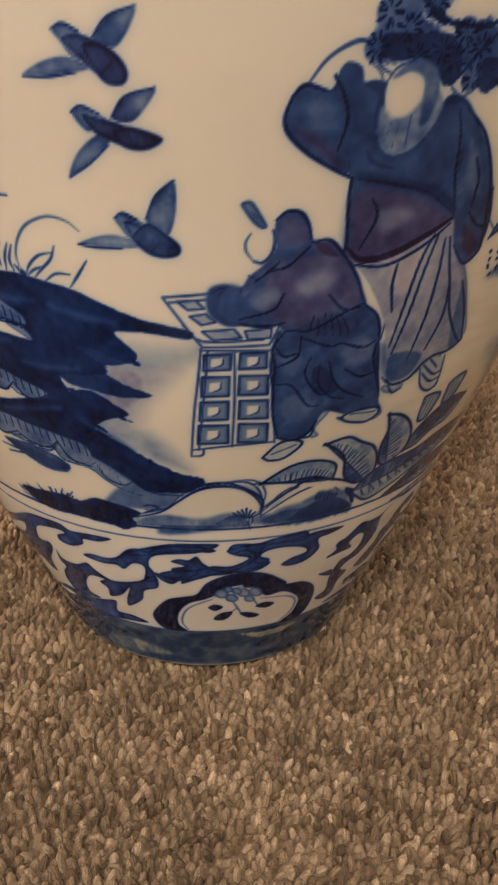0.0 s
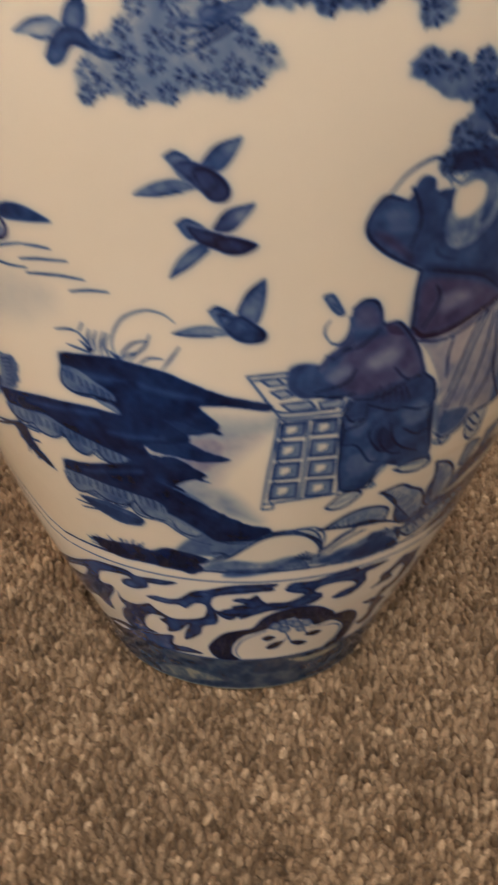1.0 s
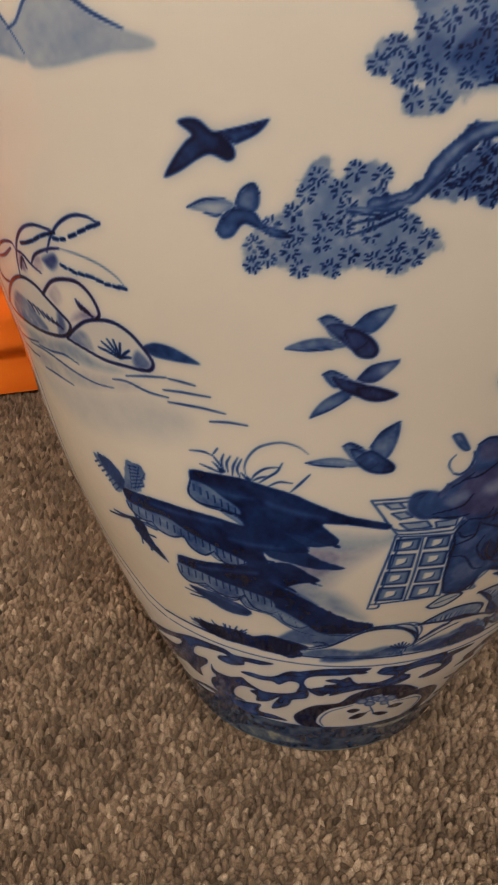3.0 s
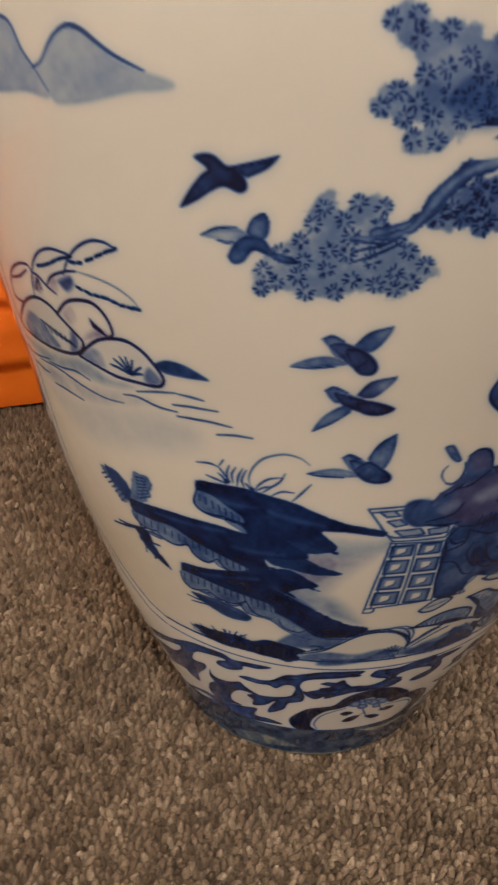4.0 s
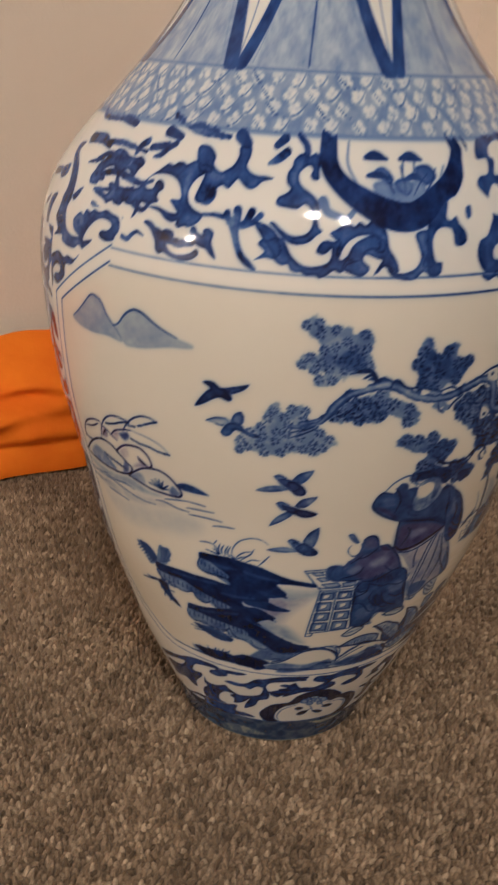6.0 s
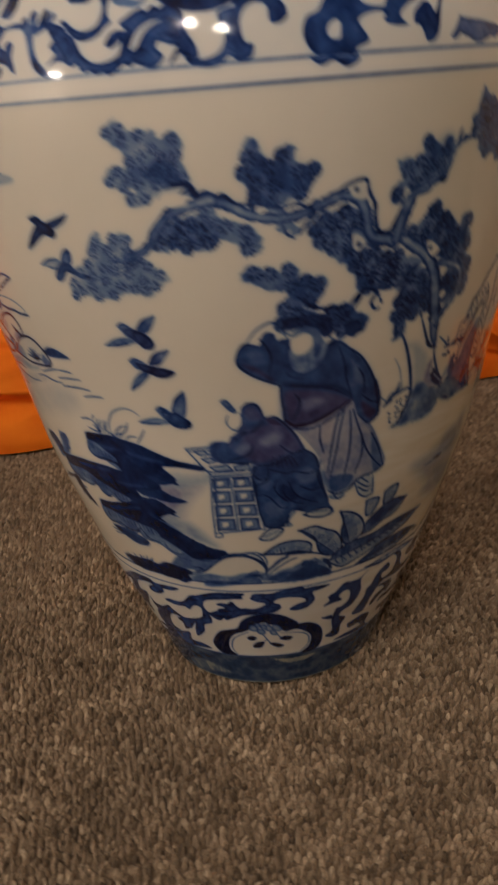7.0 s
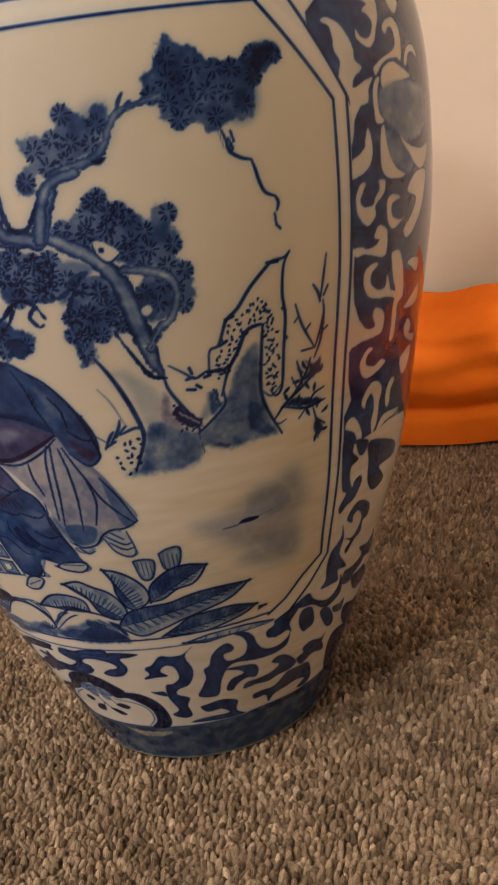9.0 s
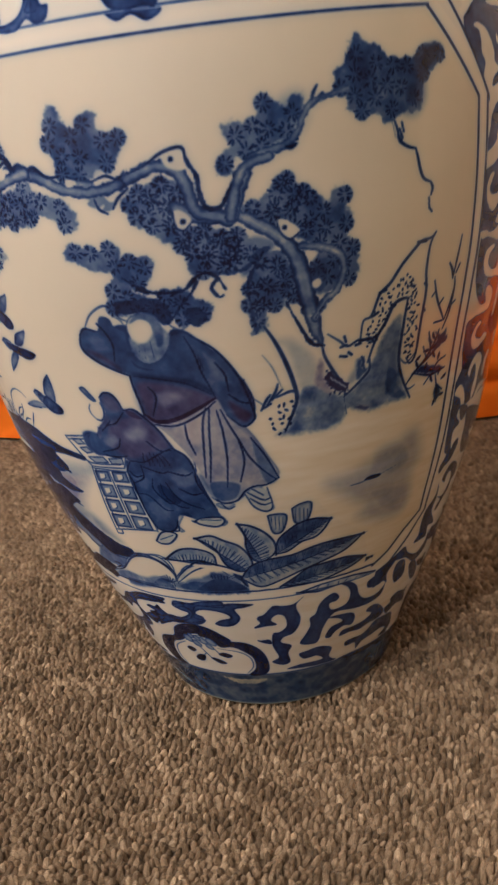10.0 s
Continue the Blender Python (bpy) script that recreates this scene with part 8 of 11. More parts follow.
fill((-50.8, 377.5, -51.7, 380.6, -51.2, 383.5, -50.3, 385.1, -49, 384.8, -48.5, 387.1, -47.4, 389.6, -45.9, 389, -44.8, 390.9, -42.9, 390.2, -41.6, 391.8, -39.9, 390.5, -38.4, 388.4, -37.9, 385.9, -38.3, 383.7, -39.2, 384.1, -39.3, 382.4, -38.7, 380, -39.7, 377.6, -41.5, 377.8, -42.7, 379.6, -42, 381.9, -40.5, 382.8, -40.1, 385.3, -41.1, 387.1, -43.2, 386.9, -44.7, 385, -46, 382, -46.7, 378.9, -47.5, 374.9, -46, 374.1, -44.7, 375.9, -44, 375.5, -45.1, 372.9, -46.3, 371.3, -47.9, 370.2, -49.5, 370.5, -52, 369.6, -54.4, 370.5, -58.2, 370.9, -59.6, 373.3, -58.2, 376.1, -59.2, 379.3, -59.8, 383.9, -56.6, 384.8, -55.6, 380.5, -54, 377.6, -51.8, 375.6, -49.5, 375.7), 0.78, soft=0.45, streak=0.6, edge=0.2)
fill((-32.6, 390, -31.5, 391.1, -30.1, 389.4, -29.2, 386.3, -28.4, 384.5, -27.8, 385.7, -28.3, 387.5, -27.5, 388.7, -26.2, 388.1, -25.8, 386.2, -26.3, 384.1, -27.1, 383.5, -26.8, 381, -25.7, 378.7, -23.9, 378.5, -22.3, 379.7, -21.2, 382, -20.7, 379.8, -21.8, 377.1, -23.4, 375.8, -25.1, 376.1, -26.4, 377.1, -27.5, 378.2, -28.3, 377.1, -29.1, 378.9, -29.4, 382.3, -30.1, 385.1, -31.1, 387.8), 0.78, soft=0.45, streak=0.6, edge=0.2)
fill((-22.8, 390.9, -22, 391.4, -21.4, 389.3, -20.4, 388.5, -20.5, 390.4, -19.5, 391.6, -18.5, 389.9, -18.6, 387, -18.6, 385.1, -17.9, 381.4, -17.6, 378.6, -18.7, 380.2, -19.6, 382.4, -20.9, 383.2, -22.1, 385.2, -22.8, 388), 0.78, soft=0.45, streak=0.6, edge=0.2)
fill((-11.8, 396, -9.9, 395.8, -8.2, 393.8, -7.3, 391.2, -6.4, 390.1, -5.7, 387.2, -4.8, 383.3, -3.3, 380.1, -1.7, 379.1, -0, 379.9, 1.2, 381.4, 1.7, 384.3, 1.6, 387.1, 1.1, 385.7, 0.2, 384.5, -0.8, 385.4, -0.6, 387.7, 0.1, 390, 1.1, 390.7, 2.1, 390.3, 2.9, 391.8, 3.4, 389.7, 2.9, 387.2, 2.8, 384.4, 3.4, 382.6, 4.3, 384.2, 5.3, 383.2, 6.5, 382.6, 5.6, 381.4, 4.6, 380.5, 4, 378.5, 3.2, 376.9, 2.2, 377.8, 1.4, 376.3, 0.7, 375, -0.2, 374.2, -0.8, 375.4, -1.7, 375.2, -2.4, 375.1, -3.2, 376.4, -4.1, 376.2, -4.9, 377.2, -5.4, 379.4, -6.2, 378.9, -7, 379.5, -7.8, 381.2, -8.1, 383.6), 0.78, soft=0.45, streak=0.6, edge=0.2)
fill((-11, 380.2, -10.1, 382.2, -9.4, 384.3, -10, 385.7, -10.6, 387.4, -9.9, 389.5, -8.9, 389.7, -7.9, 390.6, -7.1, 389.4, -6.5, 385.8, -6.8, 382.9, -7.8, 381.2, -9.2, 381.5), 0.78, soft=0.45, streak=0.6, edge=0.2)
fill((-8.4, 404.8, -8, 407.1, -6.8, 408.7, -6.1, 410.6, -6.9, 413.3, -6.9, 416.9, -6.2, 419.4, -6, 422, -5, 424.5, -3.9, 425.2, -2.8, 424.3, -1.7, 425.5, -0.7, 423.2, -1, 418.6, -0.9, 415.3, -1.9, 414.5, -2.6, 416.2, -2.2, 418.8, -2.9, 420.2, -3.9, 419.1, -4.7, 416.7, -4.5, 413.6, -3.6, 411.3, -2.5, 409.7, -1.3, 407.3, -0.7, 404.1, -0.9, 399.5, -0.6, 396, -0, 394.2, -1, 392.2, -1.7, 390.3, -2.7, 388.8, -4.2, 388, -5.6, 388.8, -7, 391.3, -8.1, 394.2, -9.1, 396.4, -8.2, 396.6, -6.9, 394.1, -5.5, 392.1, -4, 391.8, -2.5, 393.3, -1.8, 396.4, -1.7, 400.3, -2.4, 403.5, -3.4, 404.6, -4.6, 402.7, -6.4, 402.9, -7.8, 403.4), 0.78, soft=0.45, streak=0.6, edge=0.2)
fill((1.3, 393.5, 2.4, 395.4, 3.5, 397.1, 4.7, 397.9, 5.5, 396.8, 6.4, 398.7, 7.5, 397.5, 8.5, 399.4, 9.7, 398.1, 10.8, 396.3, 11.3, 392.7, 11.5, 388.1, 12.4, 384.4, 13, 381.2, 13.1, 377.7, 11.7, 378.6, 10.5, 379.9, 9.6, 377.5, 8.8, 376.5, 9.8, 381, 10.2, 382.9, 9.2, 383.6, 7.8, 385, 6.8, 385.3, 7.3, 387.2, 8.3, 388.4, 9.5, 388.5, 9.6, 391.1, 8.9, 392.9, 7.5, 393.3, 5.9, 392.6, 4.4, 390.2, 3.5, 386.8, 3, 383.5, 2.4, 385.9, 2.9, 389.1, 2.3, 390.8), 0.78, soft=0.45, streak=0.6, edge=0.2)
fill((-26.4, 423.9, -24.1, 425.1, -21.9, 421.5, -21.7, 417.7, -19.9, 415.1, -18.8, 416.2, -17.7, 418.2, -17.1, 422.1, -17.3, 425.9, -15, 426.2, -14.7, 422.4, -15, 418.6, -13.9, 416, -12.4, 414.9, -11.2, 415, -9.4, 414.2, -11.4, 412.6, -12.4, 410.1, -13.6, 409.1, -15, 410.8, -16.1, 412.8, -16.9, 410.5, -17.6, 408.5, -18.8, 409.6, -19.8, 408.1, -20.5, 405.6, -21.4, 402.2, -22.6, 401.4, -23.5, 403.1, -23.3, 407, -23, 410.8, -23, 413.7, -24.5, 414.4), 0.78, soft=0.45, streak=0.6, edge=0.2)
stroke((-41.2, 418.2, 2.7, -41, 421.3, 3.7, -39.8, 423.5, 4.1), 0.84, streak=0.5)
stroke((-36, 417.8, 1.3, -34.5, 419, 3.1, -33.4, 422.1, 3.5, -32, 424.3, 3.1), 0.84, streak=0.5)
stroke((-68.9, 416.6, 2.1, -63.2, 410, 3, -59.1, 403.7, 3.5, -58, 395.9, 4, -59.4, 389.8, 4.5, -58.8, 384.2, 5), 0.84, streak=0.5)
stroke((-58, 395.9, 3.5, -54.1, 394.5, 2.9, -52.5, 398.2, 1.2), 0.84, streak=0.5)
stroke((-39.2, 383.4, 2.7, -37.3, 381.9, 2.3, -35.6, 381, 2.7, -34.7, 383.3, 2.2, -33.6, 385.1, 1.8, -32.1, 383.9, 0.7), 0.84, streak=0.5)
stroke((-73, 399, 4.3, -65.5, 402.6, 3.6, -62.4, 405.5, 2), 0.84, streak=0.5)
stroke((-70.3, 383.3, 3.2, -67.4, 387.8, 2.6), 0.84, streak=0.5)
stroke((-65.7, 357.9, 5.4, -61.8, 356.4, 4.2, -58.8, 352.1, 5.2, -57.5, 349.2, 3.6), 0.84, streak=0.5)
stroke((-59.8, 359.6, 3.6, -53.7, 361.3, 3, -50.7, 364.5, 1.2), 0.84, streak=0.5)
stroke((-22.2, 409.1, 2.1, -20.6, 406.5, 5.5, -20.9, 403, 4.2, -21.8, 402.1, 2.1), 0.84, streak=0.5)
stroke((-61.8, 420.6, 4, -55.5, 421.1, 4.9, -50.7, 418.2, 1.9), 0.84, streak=0.5)
stroke((-50.6, 412.8, 2.4, -53.4, 410.8, 1.9, -55.5, 409.7, 0.7), 0.84, streak=0.5)
stroke((-21.2, 396.9, 1.7, -18.8, 397.4, 2.1, -16.2, 396.4, 2.9, -15.2, 394, 5, -14.8, 390.7, 3.8, -14.2, 386.1, 3.3, -13.3, 381.6, 3.3, -12, 378.4, 3.3, -10.9, 376.3, 2.1), 0.84, streak=0.5)
stroke((-16.1, 395.1, 2.9, -16.7, 398.6, 3.4), 0.84, streak=0.5)
stroke((-14.7, 395.4, 3.8, -14.9, 400.2, 4.2), 0.84, streak=0.5)
stroke((-13.1, 395.7, 3.3, -12.3, 400.3, 3.7), 0.84, streak=0.5)
stroke((-11.5, 397, 2.5, -10.7, 399.1, 2.9), 0.84, streak=0.5)
stroke((-13.7, 394.3, 3.7, -11.8, 396, 2.9), 0.84, streak=0.5)
stroke((-10.7, 420.1, 1.7, -9.1, 422.2, 3.8, -7.5, 425.2, 3.8), 0.84, streak=0.5)
stroke((-0.5, 405, 4.1, 0, 406.4, 4.5, 0.7, 402.5, 4.1, 2.7, 400.6, 3.1, 4.3, 400.2, 2.7, 5.5, 403.1, 2.3, 6.7, 404.1, 1), 0.58)
stroke((0.8, 432.3, 8.6, 0.9, 421.3, 9.1, 3.2, 413.5, 9, 7.3, 406.9, 11.1, 12.4, 401.6, 12.7, 16.6, 401.5, 11.8, 21.1, 407.7, 10.3, 25.8, 415.5, 9.3, 29.4, 425.9, 8.3, 29.1, 432.6, 7.3), 0.92)
stroke((4.9, 430.7, 1.1, 4.5, 421.5, 1.3, 6.4, 413, 1.3), 0.5)
stroke((24.8, 421.5, 1.1, 22.3, 413.5, 1.4), 0.5)
stroke((8.1, 424.4, 2.1, 10.2, 425.4, 4.3, 12.5, 424.1, 1.6), 0.85)
stroke((15.2, 424.1, 1.6, 17.8, 425.3, 4.3, 19.9, 424, 1.6), 0.85)
stroke((8.2, 417.2, 1.6, 10.4, 417.7, 3.5, 12.6, 416.3, 1.3), 0.85)
stroke((15.7, 416.3, 1.3, 17.9, 417.1, 3.5, 19.5, 415.3, 1.4), 0.85)
fill((9.1, 413.8, 11.9, 415.4, 14, 412.2, 16.5, 415.4, 19.6, 413.7, 18.7, 407.9, 14.7, 404.5, 10.5, 406.9), 0.52, soft=1.2, edge=0.2)
fill((34.6, 424.2, 37.4, 428.8, 41.5, 430.5, 46.1, 430, 48.6, 426.5, 47.1, 419.9, 45, 411.4, 43.5, 402.8, 44.1, 394.8, 42.3, 388.8, 40.4, 391.5, 37.1, 390.4, 34.9, 393.5, 34, 397.5, 36.2, 398.3, 38.3, 396.5, 40, 399.9, 39.7, 406.3, 40.7, 413.5, 43.5, 420.6, 44, 425.5, 41.4, 426.6, 38.3, 423.8, 36, 421.6), 0.78, soft=0.45, streak=0.6, edge=0.2)
fill((29.9, 411.6, 32, 413.7, 34.4, 412.1, 37.4, 414.8, 39.9, 419.9, 40.4, 417.3, 38.4, 410.2, 39.7, 407.5, 37.4, 405, 35.7, 407.8, 33.6, 408.6, 31, 406.1, 30.5, 408.6), 0.78, soft=0.45, streak=0.6, edge=0.2)
fill((27.7, 390, 29, 392.8, 30.6, 390.7, 31.9, 395.4, 34.5, 396.1, 35.4, 391.3, 33.1, 388.8, 31.9, 384.4, 33.4, 382.2, 35, 385.2, 36.5, 382.6, 37.8, 378.2, 36, 377.4, 36.7, 373.1, 34.6, 370.2, 32.6, 373.1, 30.6, 371.5, 28.7, 375.5, 27.6, 379.7, 28.6, 383.4), 0.78, soft=0.45, streak=0.6, edge=0.2)
fill((50.8, 419.2, 56.5, 420.6, 59, 417.3, 56.6, 411.2, 51.1, 406, 47.1, 397.9, 44.6, 388, 42.1, 386.2, 41.6, 393, 44.5, 401.3, 48.1, 409.4), 0.78, soft=0.45, streak=0.6, edge=0.2)
fill((16.3, 393.9, 18.5, 395.6, 19.7, 392.4, 21.7, 393.4, 23.7, 396.8, 25.4, 402.6, 26.7, 400, 25.2, 394.1, 23.3, 390.7, 21.5, 388, 20.3, 383.6, 21.3, 378.4, 19.3, 374.9, 17.6, 377.6, 16.1, 374.4, 14.1, 374.1, 12.1, 375.5, 11.1, 379.4, 13.5, 377.2, 16, 379.1, 17.1, 384, 16.7, 389), 0.78, soft=0.45, streak=0.6, edge=0.2)
fill((6.7, 391.7, 9.1, 393.6, 11.1, 390.4, 10.3, 385.6, 8.1, 386.9, 7, 383.1, 8.2, 379.4, 6.8, 375.6, 4.9, 376.8, 3.4, 379.2, 4.3, 384.2, 5.2, 388.7), 0.78, soft=0.45, streak=0.6, edge=0.2)
stroke((-52, 431.7, 4.2, -46.9, 430.2, 3.5), 0.86)
stroke((-35.3, 429.2, 5.1, -31.6, 427.3, 3.4), 0.86)
stroke((-30.6, 432.5, 2.8, -26.1, 432.8, 3.3, -23.4, 431.1, 2.2), 0.86)
stroke((-17.8, 430.6, 6, -16, 427.1, 4.9), 0.86)
stroke((-8.3, 430.7, 4.3, -9.8, 427.5, 3.2), 0.86)
stroke((-37.7, 421.5, 3.4, -34, 423, 3.9), 0.86)
stroke((-52.3, 411.8, 3.6, -49.3, 415.5, 3, -42.1, 413.8, 4), 0.86)
stroke((-5.4, 432.2, 2.7, -3.6, 427.7, 3.2, -3.6, 422, 2.7), 0.86)
fill((33, 431.7, 45.3, 433.5, 63.7, 431.7, 79.4, 428.9, 57.3, 400.1, 52.5, 378.3, 38.9, 377.7, 26.8, 378.4, 26.2, 391, 28.6, 414.4), 0.0, mode='over', soft=0.6)
fill((37.6, 431.5, 42.7, 432.1, 49, 429.7, 52.7, 423.8, 62.1, 426.3, 80.1, 423, 79.9, 421.6, 57.5, 400.1, 52.6, 379.6, 48.8, 381.8, 45.5, 386.3, 40.7, 389.5, 38, 391.6, 34.8, 393.9, 32, 390.5, 30.3, 387.8, 29.1, 387.1, 28.9, 390.8, 30.1, 394.3, 29.6, 397.9, 32.2, 399.6, 31.7, 404.9, 31, 410.8, 33.1, 413.2, 35.3, 416.7, 35.3, 423.9), 0.82, soft=0.5, rough=0.4, streak=0.6)
fill((38.2, 422.7, 41, 427.6, 45.2, 428.9, 46.6, 425.2, 45.4, 417.7, 43.8, 410.3, 43.7, 402.9, 42.7, 395.5, 40.3, 394.6, 40.6, 400.7, 41.2, 408, 41.6, 415.3, 42.4, 422.7, 41.1, 423.9, 38.9, 420.3), 0.05, mode='over', soft=0.45, rough=0.3)
fill((33.6, 408.4, 36.2, 410.6, 38.5, 408.1, 37.5, 402.1, 34.8, 399.9, 33.4, 403.6), 0.05, mode='over', soft=0.45, rough=0.3)
fill((50.4, 426.4, 51.8, 423.8, 51.5, 417.5, 48.9, 415, 47.9, 418.8), 0.05, mode='over', soft=0.45, rough=0.3)
fill((49.8, 411.2, 54.9, 412.1, 58.9, 409.2, 59.7, 405.1, 57, 402.8, 53.7, 407, 50, 406.1), 0.05, mode='over', soft=0.45, rough=0.3)
fill((47.2, 391.1, 50.7, 398.3, 53.7, 397.4, 54.5, 391.3, 53.3, 384.8, 51.1, 387.9, 50.4, 393.2, 48, 388.4), 0.05, mode='over', soft=0.45, rough=0.3)
fill((45.1, 398.5, 48, 401.2, 47.2, 395, 45.2, 390.9), 0.05, mode='over', soft=0.45, rough=0.3)
fill((27.7, 390, 29, 392.8, 30.6, 390.7, 31.9, 395.4, 34.5, 396.1, 35.4, 391.3, 33.1, 388.8, 31.9, 384.4, 33.4, 382.2, 35, 385.2, 36.5, 382.6, 37.8, 378.2, 36, 377.4, 36.7, 373.1, 34.6, 370.2, 32.6, 373.1, 30.6, 371.5, 28.7, 375.5, 27.6, 379.7, 28.6, 383.4), 0.78, soft=0.45, streak=0.6, edge=0.2)
fill((9.7, 419, 11.7, 420.9, 13.4, 416.3, 11.9, 413.5), 0.6, soft=0.8, edge=0.2)
fill((18, 420.4, 21.3, 422, 22.5, 417.2, 19.5, 413.5), 0.72, soft=0.8, edge=0.2)
fill((13.1, 414, 15.3, 416.7, 17.2, 413.5, 15.4, 409), 0.62, soft=0.8, edge=0.2)
line((10, 418.6, 12, 415.4, 13, 410.4), 1.1, 0.88)
line((15.1, 421.3, 15.3, 416.3, 15.5, 410.3), 1.1, 0.88)
line((20.7, 418.6, 18.5, 414.4, 17, 409.9), 1.1, 0.88)
line((22.7, 420.4, 21.1, 414.9, 19.1, 410.3), 1.1, 0.88)
line((15.9, 423.6, 15.3, 418.6), 1.1, 0.88)
line((12.5, 419, 12.9, 414), 1.1, 0.88)
line((18.3, 423.2, 17.5, 417.2), 1.1, 0.88)
fill((43.1, 389.9, 44.7, 385.9, 46.6, 386.3, 48.2, 382.9, 49.9, 381.4, 52.2, 382.9, 54.8, 378.8, 56.7, 380.5, 58.5, 379.1, 61.3, 376.4, 64.6, 378.7, 67.9, 379.1, 68.8, 383.6, 57.7, 387.2, 46.8, 391.2), 0.78, soft=0.45, streak=0.6, edge=0.2, grow=0.2, rough=0.5)
fill((22.2, 408.6, 23.4, 409.8, 23.5, 405.1, 22.4, 400.5, 21.7, 402.9), 0.78, soft=0.45, streak=0.6, edge=0.2)
fill((22.4, 398.2, 24.4, 398.6, 25.9, 396.2, 25.5, 391, 23.7, 388.3, 23, 391.2, 24.1, 393.9, 22.7, 394.7), 0.78, soft=0.45, streak=0.6, edge=0.2)
fill((18.2, 391.3, 19.9, 393.1, 21, 391.2, 20, 387, 20.7, 381.8, 18.8, 379.1, 17.2, 380.5, 18.2, 386.2), 0.78, soft=0.45, streak=0.6, edge=0.2)
stroke((-50.2, 405.7, 2.9, -43.6, 408.6, 3.6, -36.5, 405.9, 2.7, -33.6, 407.7, 1.6), 0.86, streak=0.4, rough=0.5)
stroke((-47.3, 392.8, 2.3, -41.6, 388.8, 2.8, -37.8, 389.3, 1.9), 0.86, streak=0.4, rough=0.5)
stroke((-67.9, 435.9, 1.8, -63, 430.7, 2.7, -49.1, 431.5, 2), 0.86, streak=0.4, rough=0.5)
stroke((-61.2, 418.5, 2.1, -48.3, 421, 2.9, -38.7, 419.3, 1.9), 0.86, streak=0.4, rough=0.5)
stroke((-29.7, 387.3, 3.2, -25.4, 383.4, 3.9, -22, 384.5, 2.8), 0.86, streak=0.4, rough=0.5)
stroke((-35.9, 436.3, 2.5, -28.1, 430.9, 3.5, -20.3, 429.4, 2.6), 0.86, streak=0.4, rough=0.5)
stroke((-38.1, 398.8, 1.9, -34, 394.7, 2.4, -32.2, 399.3, 1.6), 0.86, streak=0.4, rough=0.5)
stroke((-49.2, 413.7, 1.7, -44.5, 415, 2.2, -38.2, 413.3, 1.4), 0.86, streak=0.4, rough=0.5)
stroke((-48.4, 399.3, 1.7, -41.7, 401.1, 2.2, -37.5, 403.4, 1.4), 0.86, streak=0.4, rough=0.5)
stroke((32, 432.9, 1.6, 33.1, 425.7, 2.6, 32.7, 419.8, 1.6), 0.86, streak=0.4, rough=0.5)

# dense scrolls beside the panel: a dark ground with pale tendrils left in it
fill((81.7, 361.5, 81.5, 355.2, 83.4, 347.1, 85.4, 338.9, 86.7, 333.7, 87.7, 327.6, 87.4, 314, 86.9, 298.7, 86.6, 278.3, 119, 262, 119, 330, 117, 376, 104, 377.5, 95, 376.5, 88, 375), 0.84, soft=0.45, streak=0.5, edge=0.1, curved=False)
fill((86.6, 282.8, 86.9, 274.4, 87.3, 270, 87.2, 261.6, 87.7, 250, 89, 242.9, 88.6, 233.1, 87.2, 228.5, 87.4, 215, 88.4, 205.4, 86.7, 198.7, 86.9, 185.3, 86.7, 177, 119, 165, 119, 200, 119, 262), 0.84, soft=0.45, streak=0.5, edge=0.1, curved=False)
fill((84.1, 358.2, 84.8, 359.5, 86.3, 358.8, 87.5, 356.9, 88.6, 353.2, 89.6, 348.1, 89.5, 344.4, 90.9, 341.3, 89.1, 337.8, 88.7, 334.1, 91.2, 336.4, 93.3, 337.7, 92.1, 333.6, 91.6, 328.4, 89.9, 327.2, 88.5, 322.9, 87.9, 317, 87.4, 314, 87.6, 324.6, 87.5, 331.3, 86, 337.5, 86.6, 343.9, 85.7, 347.7, 85.7, 352.7, 85.4, 356.3), 0.05, mode='over', soft=0.42, rough=0.25)
fill((90.7, 355.4, 91.4, 352.8, 93, 351.7, 94.2, 353.9, 94.9, 357.7, 94, 360.7, 93, 362.1, 94.5, 364.5, 96.9, 365.5, 96.7, 360.9, 95.7, 355.5, 94.7, 350.9, 93.2, 348.6, 91.6, 350.2, 90.5, 352.4), 0.05, mode='over', soft=0.42, rough=0.25)
fill((97.4, 355.6, 98.5, 358.7, 101, 360.2, 102.6, 356.8, 102.9, 351.3, 102, 344, 100.3, 344.8, 97.6, 344, 95.7, 341.7, 94.1, 338, 93.8, 341.1, 96.6, 344.8, 99.9, 347.9, 100.8, 351.9, 100.3, 355.8, 99.1, 356.5, 98.1, 353.7), 0.05, mode='over', soft=0.42, rough=0.25)
fill((95.4, 334, 95.5, 338.7, 96.8, 341.7, 99.4, 343.2, 102.1, 340.9, 105, 337.7, 101.6, 336, 98.8, 335.4, 96.8, 333.1), 0.05, mode='over', soft=0.42, rough=0.25)
fill((93.7, 336.5, 94.9, 337.2, 94, 331.1, 94.3, 324.1, 95.3, 320.8, 93.4, 320.3, 93, 325.1, 92.9, 331.2), 0.05, mode='over', soft=0.42, rough=0.25)
fill((91.1, 318.9, 91.7, 316, 92, 310.5, 91.3, 305.1, 89.3, 301.8, 87.1, 300.2, 86.9, 299.5, 87.2, 307.1, 88.6, 309, 90.1, 311.7, 90.5, 315.5), 0.05, mode='over', soft=0.42, rough=0.25)
